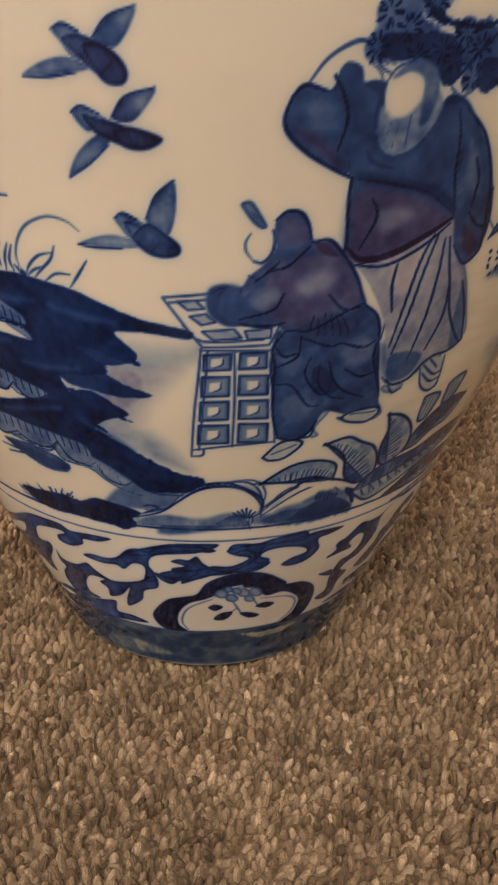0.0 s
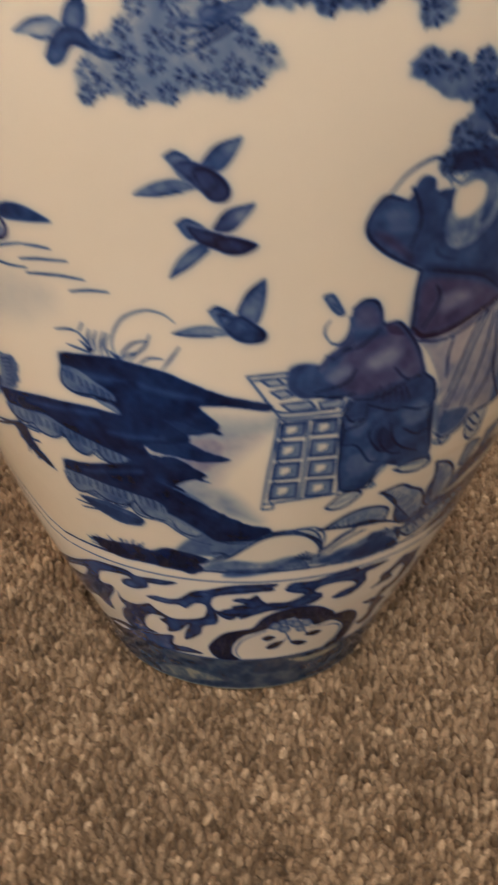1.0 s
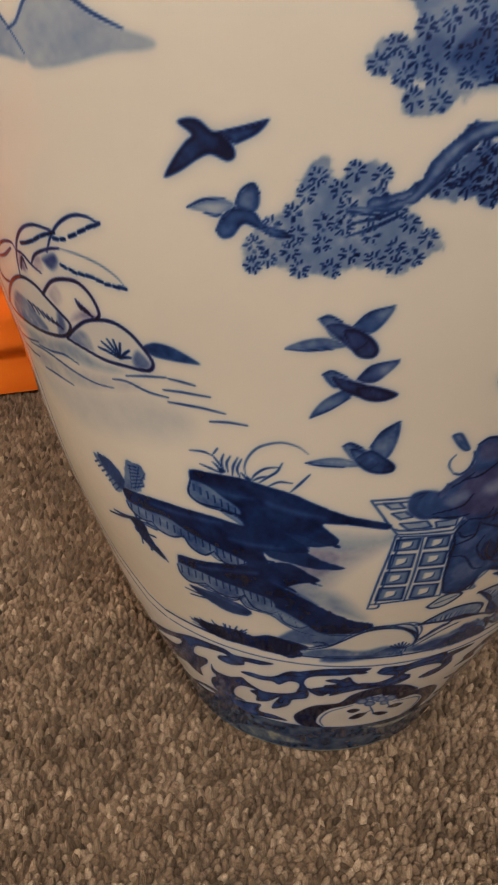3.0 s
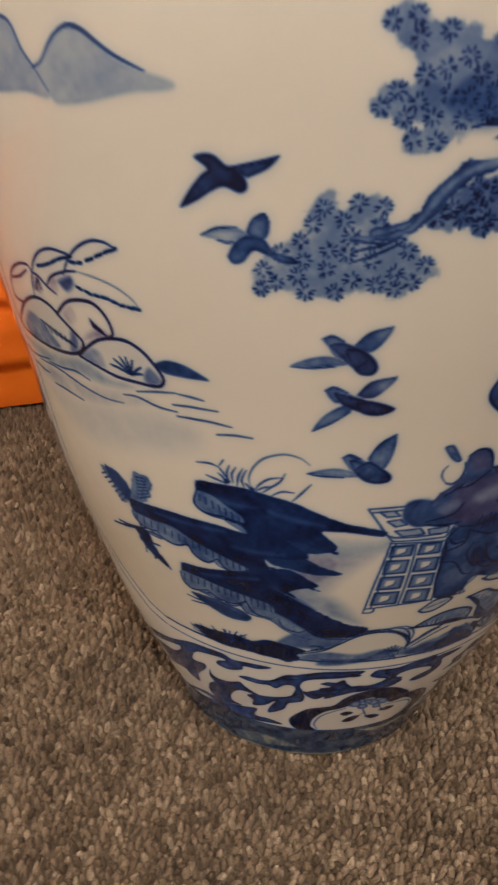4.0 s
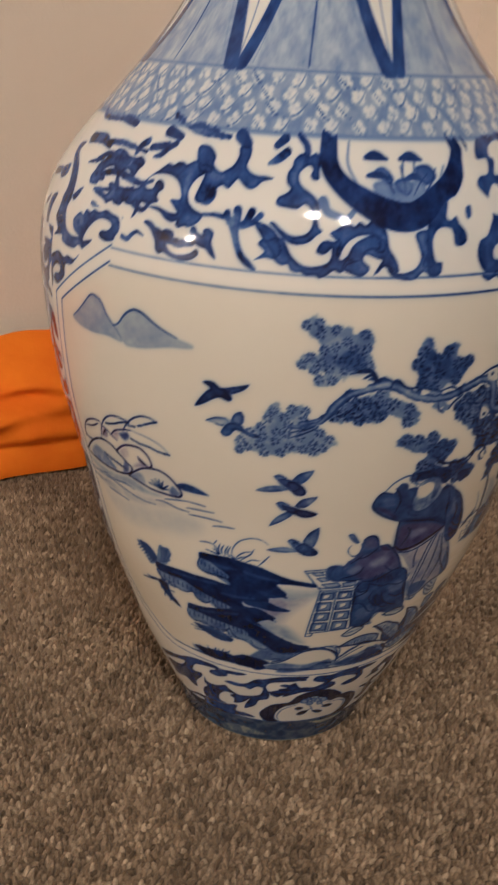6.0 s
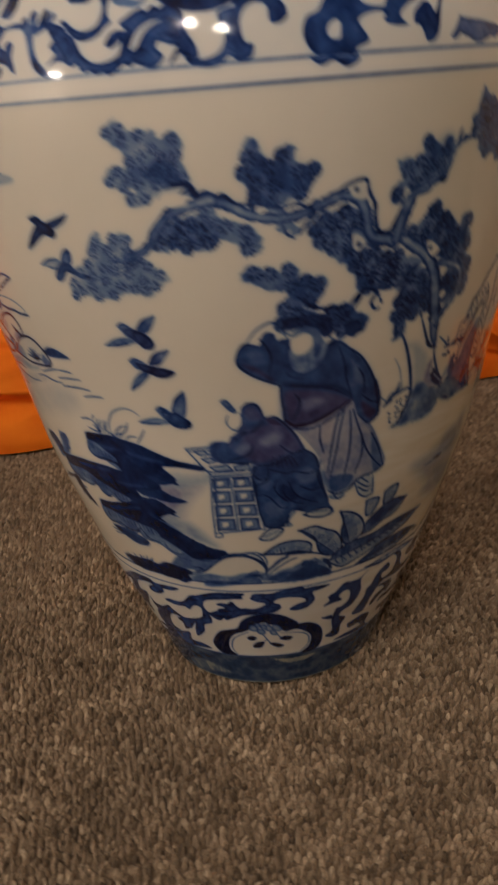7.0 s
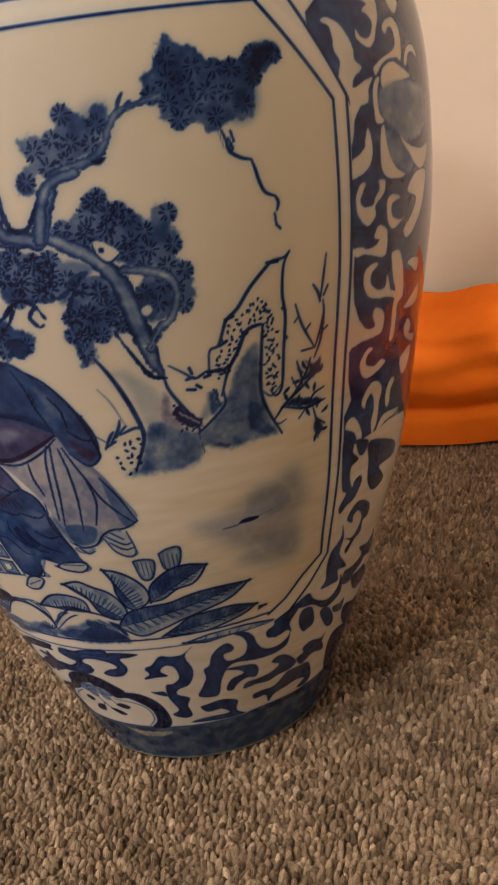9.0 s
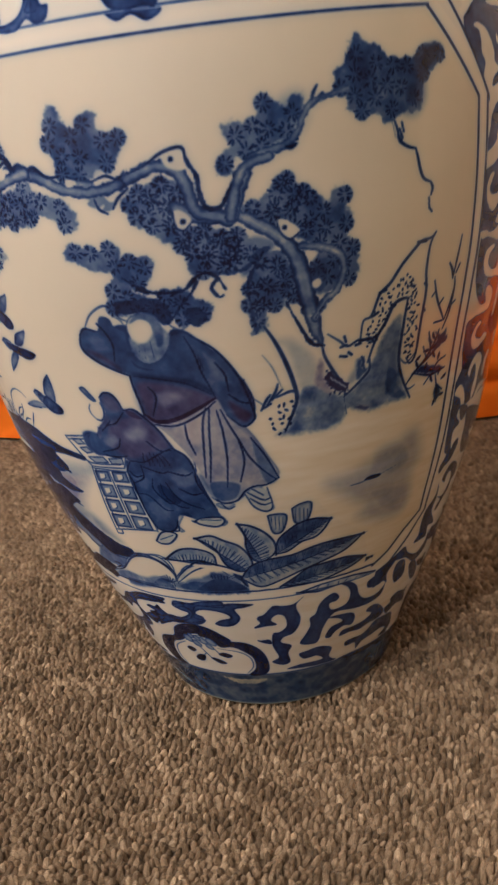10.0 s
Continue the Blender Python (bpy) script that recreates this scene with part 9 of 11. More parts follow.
fill((94.3, 317, 95.2, 319.2, 95.6, 315.2, 96.3, 308.6, 98, 302.4, 101.3, 298.2, 97.8, 297.5, 95.4, 299, 94.1, 302.7, 93.9, 309.2), 0.05, mode='over', soft=0.42, rough=0.25)
fill((99.7, 315.2, 102.4, 310.6, 108, 307.9, 112.1, 309.2, 111, 302.2, 107.8, 299.2, 104.8, 302.5, 101.6, 308.2), 0.05, mode='over', soft=0.42, rough=0.25)
fill((88.8, 298, 90, 298, 89.4, 295.4, 88.7, 291.6, 89.6, 288.8, 91.6, 288.9, 92.3, 291.9, 93.4, 294.7, 93.2, 298.1, 94.9, 297.6, 94.5, 292.7, 92.3, 288.6, 92.3, 284.4, 90.5, 281, 89.1, 282.9, 87.9, 287.9, 87.8, 293.6), 0.05, mode='over', soft=0.42, rough=0.25)
fill((95.6, 289.8, 97.2, 291.4, 99.5, 289.3, 96.9, 287.7, 96.9, 282.6, 99.3, 280, 100.7, 280.3, 97.3, 276.9, 95.7, 280.5, 95.3, 285.8), 0.05, mode='over', soft=0.42, rough=0.25)
fill((103.1, 343.3, 104.7, 349, 107.7, 350.2, 109.1, 345.4, 107.3, 347.6, 105.2, 346.6, 103.9, 341.7), 0.05, mode='over', soft=0.42, rough=0.25)
fill((103.7, 295.8, 106.7, 298.6, 111, 297.7, 109.8, 287.1, 107.2, 277.9, 102.7, 271.1, 100.9, 274.9, 104, 280.8, 105.7, 287.4, 102.1, 291.1), 0.05, mode='over', soft=0.42, rough=0.25)
fill((92.1, 277, 93.4, 280.2, 95.5, 277.2, 94.9, 274, 92.2, 274.9), 0.05, mode='over', soft=0.42, rough=0.25)
fill((94.8, 332.6, 98.2, 335.4, 104.8, 336, 112.5, 331.1, 112.7, 321.5, 109.5, 313.9, 102.5, 311.4, 98.4, 316.2, 95.6, 321.5, 94.2, 326.4), 0.5, mode='over', soft=1.8, streak=0.6)
fill((98.6, 333, 103.7, 333.6, 107.1, 328.5, 103, 323.8, 98.8, 325.8), 0.66, mode='over', soft=2.5, streak=0.6)
fill((95.7, 316.7, 97.8, 316.3, 102.3, 308.1, 104.7, 301.6, 101.3, 298.6, 97.4, 304.2, 96, 310.3), 0.62, mode='over', soft=1.2, streak=0.6)
fill((86.9, 272.8, 88.9, 273, 90.1, 271.6, 92.2, 271.9, 93.5, 274.7, 92.4, 277.7, 93.7, 279.7, 95.2, 277.4, 95.7, 271.1, 94.9, 266.3, 91.7, 268.2, 89.6, 269.7, 87.7, 269.4), 0.05, mode='over', soft=0.42, rough=0.25)
fill((90.3, 263.4, 92.4, 264.9, 93.2, 263.6, 91.7, 260.9, 91.6, 256.6, 93.4, 252.9, 95.8, 252.4, 96.2, 257.6, 97, 254.5, 97.7, 250.5, 99.6, 248.4, 99.8, 245.5, 96.8, 247.7, 93.6, 248.7, 91.2, 251, 89.9, 255.8, 89.6, 260.3), 0.05, mode='over', soft=0.42, rough=0.25)
fill((97.3, 266.8, 99.8, 266.5, 101.4, 260.4, 102.4, 252.5, 102.8, 244.7, 100.9, 242.1, 100.9, 234.5, 100.7, 226.8, 99.2, 225.8, 99.3, 233.5, 99.1, 241.3, 99.6, 248.4, 98.4, 254.6, 97.6, 261.3), 0.05, mode='over', soft=0.42, rough=0.25)
fill((90.2, 219.7, 90.8, 224, 92.4, 227.2, 93.7, 225.8, 92, 223.1, 92.2, 219.2, 94.8, 217.2, 96.8, 218.8, 98.4, 216.6, 96.3, 214.1, 93.1, 212.6, 91.2, 214.5), 0.05, mode='over', soft=0.42, rough=0.25)
fill((91.4, 201, 91.9, 204.6, 93.9, 209, 96.3, 208.6, 98, 203.8, 97.3, 197.1, 97.2, 187.8, 95.8, 182.7, 95, 188.7, 95.6, 196.5, 94.5, 203.6, 92.9, 201.8, 92.5, 198.1), 0.05, mode='over', soft=0.42, rough=0.25)
fill((100, 193.9, 99.8, 201.3, 101.6, 206.1, 103.2, 204.4, 101.7, 199.8, 101.7, 194.6, 101, 192), 0.05, mode='over', soft=0.42, rough=0.25)
fill((87.1, 192.3, 87.8, 195.8, 89.5, 195.9, 91.6, 189.5, 92.3, 182.6, 91, 177.3, 90.1, 177.1, 90.7, 183, 89.9, 187.9, 88.3, 190.3), 0.05, mode='over', soft=0.42, rough=0.25)
fill((97.5, 184.4, 99.6, 189, 104.3, 188.1, 107.5, 186.6, 106, 184.6, 100.9, 184.7, 97.7, 182.1), 0.05, mode='over', soft=0.42, rough=0.25)
fill((104.8, 239.8, 107.6, 243, 110.4, 246.5, 111, 249.1, 112, 238.7, 107.9, 237, 103.9, 238.4), 0.05, mode='over', soft=0.42, rough=0.25)
fill((105.3, 227.7, 106.9, 231.7, 109.6, 227, 108.9, 223.4, 113.5, 220.5, 112.3, 217.1, 107.2, 222), 0.05, mode='over', soft=0.42, rough=0.25)
fill((104.9, 212.9, 108, 215.8, 111.2, 215.8, 110.6, 207.8, 106.9, 204.1), 0.05, mode='over', soft=0.42, rough=0.25)
fill((103.6, 259.3, 105.9, 261, 109.3, 258.5, 108.6, 253.2, 105.8, 256.4), 0.05, mode='over', soft=0.42, rough=0.25)
fill((87.7, 249.5, 89.1, 242.4, 91.4, 236.6, 93.7, 236.2, 92.8, 241.4, 93.5, 244.6, 95.8, 242.3, 96.6, 237.2, 95.9, 231.9, 93.4, 231.3, 90, 231.2, 87.6, 230.2, 87, 231.4, 87.2, 244.1), 0.05, mode='over', soft=0.42, rough=0.25)
fill((95.8, 177.3, 98.5, 182.4, 103.8, 184.3, 107.9, 184.1, 111.5, 165.3, 109.6, 157.8, 100.7, 163.9, 95.5, 172.1), 0.55, mode='over', soft=1.4, streak=0.7)
fill((75.1, 373.4, 79.5, 378.4, 79.4, 375.9, 80.1, 372.3, 82, 366.4, 80.7, 363.8, 80.4, 357.5, 79.6, 358, 77.3, 365), 0.05, mode='over', soft=0.42, rough=0.25)
fill((83.8, 377.4, 84.1, 373.4, 85.5, 371.9, 87.9, 373.7, 89, 377.4, 87.8, 378.5, 84.8, 378.5), 0.05, mode='over', soft=0.42, rough=0.25)
fill((79.4, 375.2, 81.1, 371.8, 83.5, 369.5, 84.2, 366.9, 85.2, 369.4, 83.1, 372.4, 81.9, 377.5, 80.4, 378.7), 0.05, mode='over', soft=0.42, rough=0.25)
fill((88.4, 367.8, 91, 372.2, 93.7, 377.6, 97.6, 378, 97.2, 371, 96.8, 364, 96.5, 359.4, 95.4, 361, 94.2, 364.7, 92.2, 366.2, 90.1, 366.3), 0.05, mode='over', soft=0.42, rough=0.25)
fill((102.2, 375.5, 102.8, 371.6, 104.4, 367, 102.2, 362, 100.4, 365.8, 100.6, 371.3), 0.05, mode='over', soft=0.42, rough=0.25)
# curls between the side and the foot border
fill((86.5, 180.8, 86.5, 165.7, 87.8, 139, 87.3, 117.1, 82.9, 108.8, 77.4, 104.4, 71.5, 102.3, 80, 31, 119, 31, 119, 168), 0.05, mode='over', soft=0.5)
fill((32.4, 67.2, 36.8, 85.6, 49.7, 93.4, 60.9, 96.2, 70.9, 95.8, 74.8, 99, 119, 100, 119, 31, 38, 31), 0.05, mode='over', soft=0.5, curved=False)
fill((87, 186.7, 86.9, 176.3, 87.8, 160, 89.4, 156.2, 87.7, 149.8, 88.4, 145.5, 90.1, 148.5, 92.7, 150.6, 94.4, 158.1, 93.5, 162.4, 91.6, 160.9, 91.2, 157.8, 90, 163.5, 89.9, 170.2, 92, 172.7, 90, 177.7, 90.1, 181.9, 89.4, 184.6), 0.86, soft=0.45, streak=0.4, edge=0.08)
fill((90.7, 183.5, 92.1, 174.7, 93.9, 174.2, 94.9, 179.8), 0.86, soft=0.45, streak=0.4, edge=0.08)
fill((95.6, 179.1, 95.9, 167.9, 97, 155.5, 100.6, 147.3, 105.7, 149.3, 101.4, 159.3, 104.5, 159.8, 110, 159.2, 108.5, 167.4), 0.86, soft=0.45, streak=0.4, edge=0.08)
fill((91.5, 138.8, 92, 143, 94.3, 146.6, 97.4, 144.6, 100.7, 138.8, 100.9, 132.6, 98.7, 131.3, 99, 124.8, 96.5, 122.4, 93.9, 116.4, 93, 119.9, 94.7, 123.2, 91.7, 127.5, 95.2, 125, 97.2, 129.1, 97.7, 134.8, 95.4, 140.7, 93.7, 138.9, 93.8, 135.1), 0.86, soft=0.45, streak=0.4, edge=0.08)
fill((90.1, 137.8, 90.5, 131.3, 89.5, 127.4, 87.4, 123.3, 86.8, 115, 87.2, 106.9, 85.8, 102.4, 90, 101.2, 92.5, 101.1, 91.6, 108.6, 95.2, 107.3, 91.3, 118, 91.1, 123.2, 91.5, 129), 0.86, soft=0.45, streak=0.4, edge=0.08)
fill((100.6, 112.9, 105.5, 110.3, 108.7, 111.9, 109, 116, 111.6, 106.3, 111.8, 98.3, 106.4, 101.5, 104.5, 98.4, 101.1, 96.9, 99.6, 93.2, 95.1, 95.6, 94.8, 103.8, 97.8, 103.2, 100.8, 103.7, 103.2, 106.3), 0.86, soft=0.45, streak=0.4, edge=0.08)
fill((108.9, 93.5, 113.2, 83.5, 110.1, 80.1, 103.8, 83, 99.9, 94.1, 104, 94.9), 0.86, soft=0.45, streak=0.4, edge=0.08)
fill((78.7, 101.7, 81.8, 103.9, 83.6, 98.7, 86.9, 93.8, 90.2, 92.1, 93.1, 96.4, 93.4, 104, 94.8, 97.2, 95, 90.3, 91.8, 86.9, 88.4, 87.3, 83.9, 94.2, 81, 95.9, 77.7, 96.6, 76.7, 90.6, 74.3, 85.8, 71.8, 83.9, 71.7, 94.1, 74, 97.5), 0.86, soft=0.45, streak=0.4, edge=0.08)
fill((80.1, 94.1, 83.3, 93.5, 84.9, 86.2, 85.1, 80.3, 83.7, 78.9, 81.5, 78.4, 79.5, 86.3), 0.86, soft=0.45, streak=0.4, edge=0.08)
fill((87.2, 86.5, 90.2, 86, 94, 76.1, 94.7, 69.5, 92, 70.4, 88.5, 79.5), 0.86, soft=0.45, streak=0.4, edge=0.08)
fill((92.8, 83, 96.4, 81.7, 98.3, 83.1, 98.3, 75.4, 94.1, 78.1), 0.86, soft=0.45, streak=0.4, edge=0.08)
fill((99.8, 76.6, 105.5, 72.9, 113.1, 68.5, 117, 57.4, 116.7, 49.1, 107.5, 53.5, 100.3, 67.4), 0.86, soft=0.45, streak=0.4, edge=0.08)
fill((110.3, 51.8, 110.8, 41, 109.7, 30.1, 109.4, 21.4, 100.6, 27.8, 96.3, 48.3, 96.9, 59.6, 101.9, 59.7), 0.86, soft=0.45, streak=0.4, edge=0.08)
fill((82.8, 65, 85.8, 67, 90.8, 63.6, 92.2, 66.5, 91, 57.4, 88.1, 57.5, 84.3, 59.5), 0.86, soft=0.45, streak=0.4, edge=0.08)
fill((49.8, 93.8, 47, 89.5, 43.8, 89.2, 41.1, 90.1, 38.3, 84.1, 35.9, 82.1, 36.8, 77.1, 34, 73.1, 38.6, 74.3, 41.7, 74.8, 40.1, 78.9, 41.9, 82.8, 44.1, 80.6, 44.5, 72.5, 42.2, 68.1, 40.1, 67.4, 39.4, 58.1, 40, 52.4, 41, 45, 38.3, 41.2, 42, 37.4, 44.9, 39.4, 44.4, 48.2, 45.7, 54.7, 42.4, 58.8, 43.3, 63, 46.3, 65.3, 48.2, 70.9, 48.8, 78, 47.8, 84.5, 47.8, 89.1), 0.86, soft=0.45, streak=0.4, edge=0.08)
fill((60.5, 96.1, 63.3, 95.7, 65.7, 91, 67, 83.7, 69.3, 78.2, 73.2, 76.8, 76, 79.6, 76.9, 83.1, 76.3, 74.8, 72.4, 71.9, 67.5, 72.3, 63.8, 73.8, 60.2, 75, 57.9, 71.9, 56, 63.7, 54.9, 53.8, 52.7, 52, 48.5, 54.8, 50.3, 62, 51.8, 69, 51.6, 75.3, 53.3, 77.9, 54.3, 84.4, 56.2, 88.9, 58.7, 90.9, 60.4, 86.9, 59.7, 84.1, 57.5, 83.3, 58.2, 78.2, 61.2, 77.8, 63.4, 80, 64, 86.3, 62.8, 92.2), 0.86, soft=0.45, streak=0.4, edge=0.08)
fill((78.9, 101, 75.4, 96.4, 72.7, 93.3, 69.6, 90.6, 70, 85.5, 73.4, 84, 75.8, 85.3, 77.4, 82.6, 76.5, 90, 78.7, 96.2), 0.86, soft=0.45, streak=0.4, edge=0.08)
fill((57, 71.8, 60.1, 71.9, 65.6, 69.8, 67.4, 64.6, 66.6, 59.1, 63.7, 60.4, 60.7, 57.7, 59.1, 53.6, 57.2, 55.5, 58.9, 62.9, 62.7, 65, 61, 68.9), 0.86, soft=0.45, streak=0.4, edge=0.08)
fill((76.8, 66.2, 73.5, 68.4, 71.6, 65.5, 74.4, 61.5, 71.9, 57.9, 67.7, 56.7, 63.6, 56.6, 62.6, 52.1, 66.8, 52.5, 71.1, 51.1, 74.4, 52.9, 79, 53, 81, 56.9), 0.86, soft=0.45, streak=0.4, edge=0.08)
fill((91.1, 60.9, 86.7, 62.5, 83.1, 60.7, 80.9, 58.3, 83.6, 51.8, 87.8, 55.4, 93.6, 52.3), 0.86, soft=0.45, streak=0.4, edge=0.08)
fill((87.4, 48.7, 83, 51.2, 77.9, 51.7, 75.3, 46.9, 72.5, 44.5, 69.1, 45.2, 65.8, 44.2, 66.4, 40.2, 70.4, 40, 71.8, 33.4, 74.1, 37.8, 79.1, 39.2, 83, 40.1, 87.1, 36.9, 83.9, 32.9, 88, 31, 90.5, 35.6), 0.86, soft=0.45, streak=0.4, edge=0.08)
fill((60.4, 43.9, 55.4, 48.1, 50.8, 46.7, 48.1, 45.3, 49.7, 40.1, 52.8, 39.9, 54.9, 40, 57.4, 35.6, 53.6, 35.2, 48.1, 35.1, 43.5, 32.6, 50, 31.4, 56.6, 30.5, 62.3, 30.6, 69.4, 31.5, 77.1, 30.9, 84.3, 29.9, 90.5, 30.7, 84.6, 27.1, 76.1, 26.7, 67, 28.2, 60.1, 35.1), 0.86, soft=0.45, streak=0.4, edge=0.08)
fill((33.3, 64.4, 35.8, 62.3, 38.7, 62.5, 39.4, 58.1, 36.4, 60.1), 0.86, soft=0.45, streak=0.4, edge=0.08)

# scrolls of the foot border, right of the medallion
fill((34.4, 90, 38.4, 91.4, 36.2, 81.5, 33.2, 73.8, 32.3, 78.2), 0.03, mode='over', soft=0.5)
# scrolls where the left shoulder turns away
fill((-63.4, 417.1, -59.1, 408.1, -51.2, 397.7, -53, 390.1, -48.1, 390.6, -41.6, 392.7, -38, 390.4, -37.2, 383.9, -37.5, 379.4, -39.2, 377.7, -43.1, 371.5, -48.2, 363, -53.8, 351.5, -58.6, 342.3, -61.9, 336.6, -65.3, 339.9, -66, 361.8, -68.2, 381.5, -67.5, 395.3, -69.2, 409.3, -70.4, 416.4), 0.03, mode='over', soft=0.6)
fill((-62.9, 417.2, -63.6, 412.9, -59.4, 407.3, -56.7, 401.1, -55.6, 395.4, -55.4, 391, -56, 387.2, -55.6, 382.8, -54.2, 377.2, -51.6, 374.7, -48.9, 375.2, -47, 373.8, -47.1, 370.1, -48.7, 371.3, -50.2, 368.9, -53.1, 368.5, -55.3, 370, -55.9, 372.8, -59.7, 370.7, -58.2, 374.7, -60.2, 379.9, -59.7, 384.7, -59.5, 388.1, -59.5, 391.6, -59, 395.4, -59.9, 400.5, -61.9, 405.5, -65.5, 411.2, -66.2, 415.8), 0.80, soft=0.5, streak=0.7, edge=0.14)
fill((-48.9, 375.2, -51.2, 378.2, -52.1, 382.3, -51.3, 385.1, -50, 387.3, -48.9, 386.5, -48.3, 389.3, -46.8, 388.7, -45.9, 390.3, -44.1, 389.9, -42.3, 391.5, -40.4, 390.4, -38.7, 389.5, -37.9, 386.4, -37.9, 383.3, -38.5, 380.8, -38.9, 378.5, -40.7, 377.3, -42.4, 378.2, -42.9, 380.1, -42.2, 381.9, -41.1, 382.2, -40.2, 383.7, -40.1, 385.8, -41.5, 387.1, -43.2, 387, -44.7, 385.2, -46, 382, -47, 378.1, -47.3, 374.4, -44.6, 376.2, -45.9, 372.7, -47.4, 370.7), 0.80, soft=0.5, streak=0.7, edge=0.14)
fill((-52.2, 398.4, -53.5, 397.1, -54.5, 394.9, -55.3, 392.9, -54.1, 391.2, -53, 393.8, -52.5, 396.4), 0.80, soft=0.5, streak=0.7, edge=0.14)
fill((-63.9, 406, -67.3, 403.2, -67.9, 400.8, -65.7, 398, -62.9, 400.4, -63, 403.5), 0.80, soft=0.5, streak=0.7, edge=0.14)
fill((-63.1, 390.7, -64.2, 384.2, -65, 377.6, -64.3, 370.6, -62.3, 368.1, -63.5, 359.5, -64.6, 354, -65.3, 362, -66.6, 373.1, -67.3, 382.6, -66, 388.5), 0.80, soft=0.5, streak=0.7, edge=0.14)
fill((-48.1, 366.7, -49.8, 363.4, -51.2, 363.6, -52.7, 363.7, -53.9, 362, -56.2, 363.8, -58.4, 362.1, -60.5, 358.8, -62.2, 351.8, -63.6, 343.4, -61.1, 339.6, -59.3, 346.6, -59.6, 351.4, -57.4, 356.1, -55.5, 355.8, -55.9, 352.4, -58.3, 350.4, -58.8, 346.9, -57.2, 345.2, -54.8, 348.9, -53.4, 352.8, -53.1, 358.5, -50.8, 359.9, -49.3, 363.2), 0.80, soft=0.5, streak=0.7, edge=0.14)
# scrolls of the right shoulder
fill((34, 431.7, 42.8, 435.7, 57, 435.8, 68.2, 431.1, 66.4, 419.2, 66.1, 413.7, 52.2, 375, 39.1, 374.2, 28.6, 374.9, 20.3, 376.1, 19.5, 394.8, 23.3, 406.8, 28.6, 411.5, 30.8, 419), 0.04, mode='over', soft=0.5)
fill((18.5, 394.8, 20.2, 405.7, 23.6, 408, 22.8, 401, 23.6, 399.4, 24.8, 400.9, 25.3, 397.8, 26.3, 394.6, 26.4, 390.6, 25.1, 388.3, 23.8, 389.1, 23.6, 394.7, 22.7, 396.3, 20.9, 396, 19.7, 392.5, 19.4, 387.8, 19.9, 382.2, 21.1, 381.3, 20.6, 376.1, 18.4, 376.2, 18.2, 383.8), 0.84, soft=0.5, streak=0.5, edge=0.1)
fill((27.2, 404, 28.5, 405.1, 28.2, 400.8, 27.1, 399.7), 0.8, soft=0.6)
fill((38.6, 433.2, 52.4, 434.5, 61.3, 431.7, 63.9, 423.8, 64.1, 414.7, 55.1, 396.8, 51.6, 380.5, 49.1, 377.9, 48.1, 384.7, 44.1, 384.5, 41.7, 386.6, 42.1, 389.9, 39.7, 390.2, 37.3, 387.1, 38.6, 379.8, 36.6, 377.2, 35.8, 374.1, 34.4, 375.2, 32, 374.5, 29.6, 376.5, 28.4, 383.2, 29.2, 389.6, 31.1, 391.9, 32.5, 396.6, 33.3, 399.8, 33.5, 407, 32.5, 409.8, 31.7, 413.4, 33.2, 416.6, 35.8, 417.8, 37.2, 423.9, 34.2, 423.9, 35.5, 429.6), 0.84, soft=0.5, streak=0.5, edge=0.1)
fill((39.3, 428.1, 42.1, 431, 45.2, 430.7, 47, 427.3, 45.7, 421.4, 44.5, 414.7, 42.7, 409, 41.4, 408.2, 40.7, 411.6, 40.3, 414, 42.5, 417.3, 42.7, 423.1, 41.3, 422.3, 39.7, 417.3, 37.7, 417.4, 39.4, 423.1, 38.5, 424.7), 0.05, mode='over', soft=0.45, rough=0.2)
fill((33.8, 408.6, 36.2, 413.3, 38, 410.8, 38.4, 405.9, 37.1, 400.3, 34.2, 400.5, 32.9, 403), 0.05, mode='over', soft=0.45, rough=0.2)
fill((53.2, 430.4, 55.7, 427.4, 55.3, 421.3, 51.6, 416.2, 48.8, 416.3, 48, 420.5, 48.8, 423.9, 49.7, 421.4, 52.6, 423.9, 52.2, 427.4), 0.05, mode='over', soft=0.45, rough=0.2)
fill((58.4, 432.3, 62.4, 431.4, 61.3, 425.2, 64.9, 420.6, 61.7, 415.7, 59.7, 417.6, 57.7, 422.1, 58.7, 427.4), 0.05, mode='over', soft=0.45, rough=0.2)
fill((38.6, 397.7, 40.6, 396.7, 41.8, 400.8, 41.8, 406.6, 43.9, 407.3, 44.2, 403.1, 42.5, 393.2, 40.5, 392.6, 38.3, 394.5), 0.05, mode='over', soft=0.45, rough=0.2)
fill((47.8, 412.1, 54.2, 414.8, 58.1, 410.6, 59.4, 409.2, 56.9, 405, 54.6, 405.6, 53, 409.2, 49.5, 409.5, 46, 404.6, 46.4, 408), 0.05, mode='over', soft=0.45, rough=0.2)
fill((49.3, 401.8, 52.2, 403.2, 54.2, 400.4, 53.4, 393.5, 51.9, 389.3, 51.5, 392, 50.2, 393.9, 47.5, 389.1, 46.9, 384, 44.8, 387.8, 46.1, 391.9, 49.3, 395.8, 48, 398.5), 0.05, mode='over', soft=0.45, rough=0.2)
fill((32.1, 384.4, 33.1, 387.6, 34.3, 387.5, 34, 381.7, 32.4, 381.5), 0.05, mode='over', soft=0.45, rough=0.2)
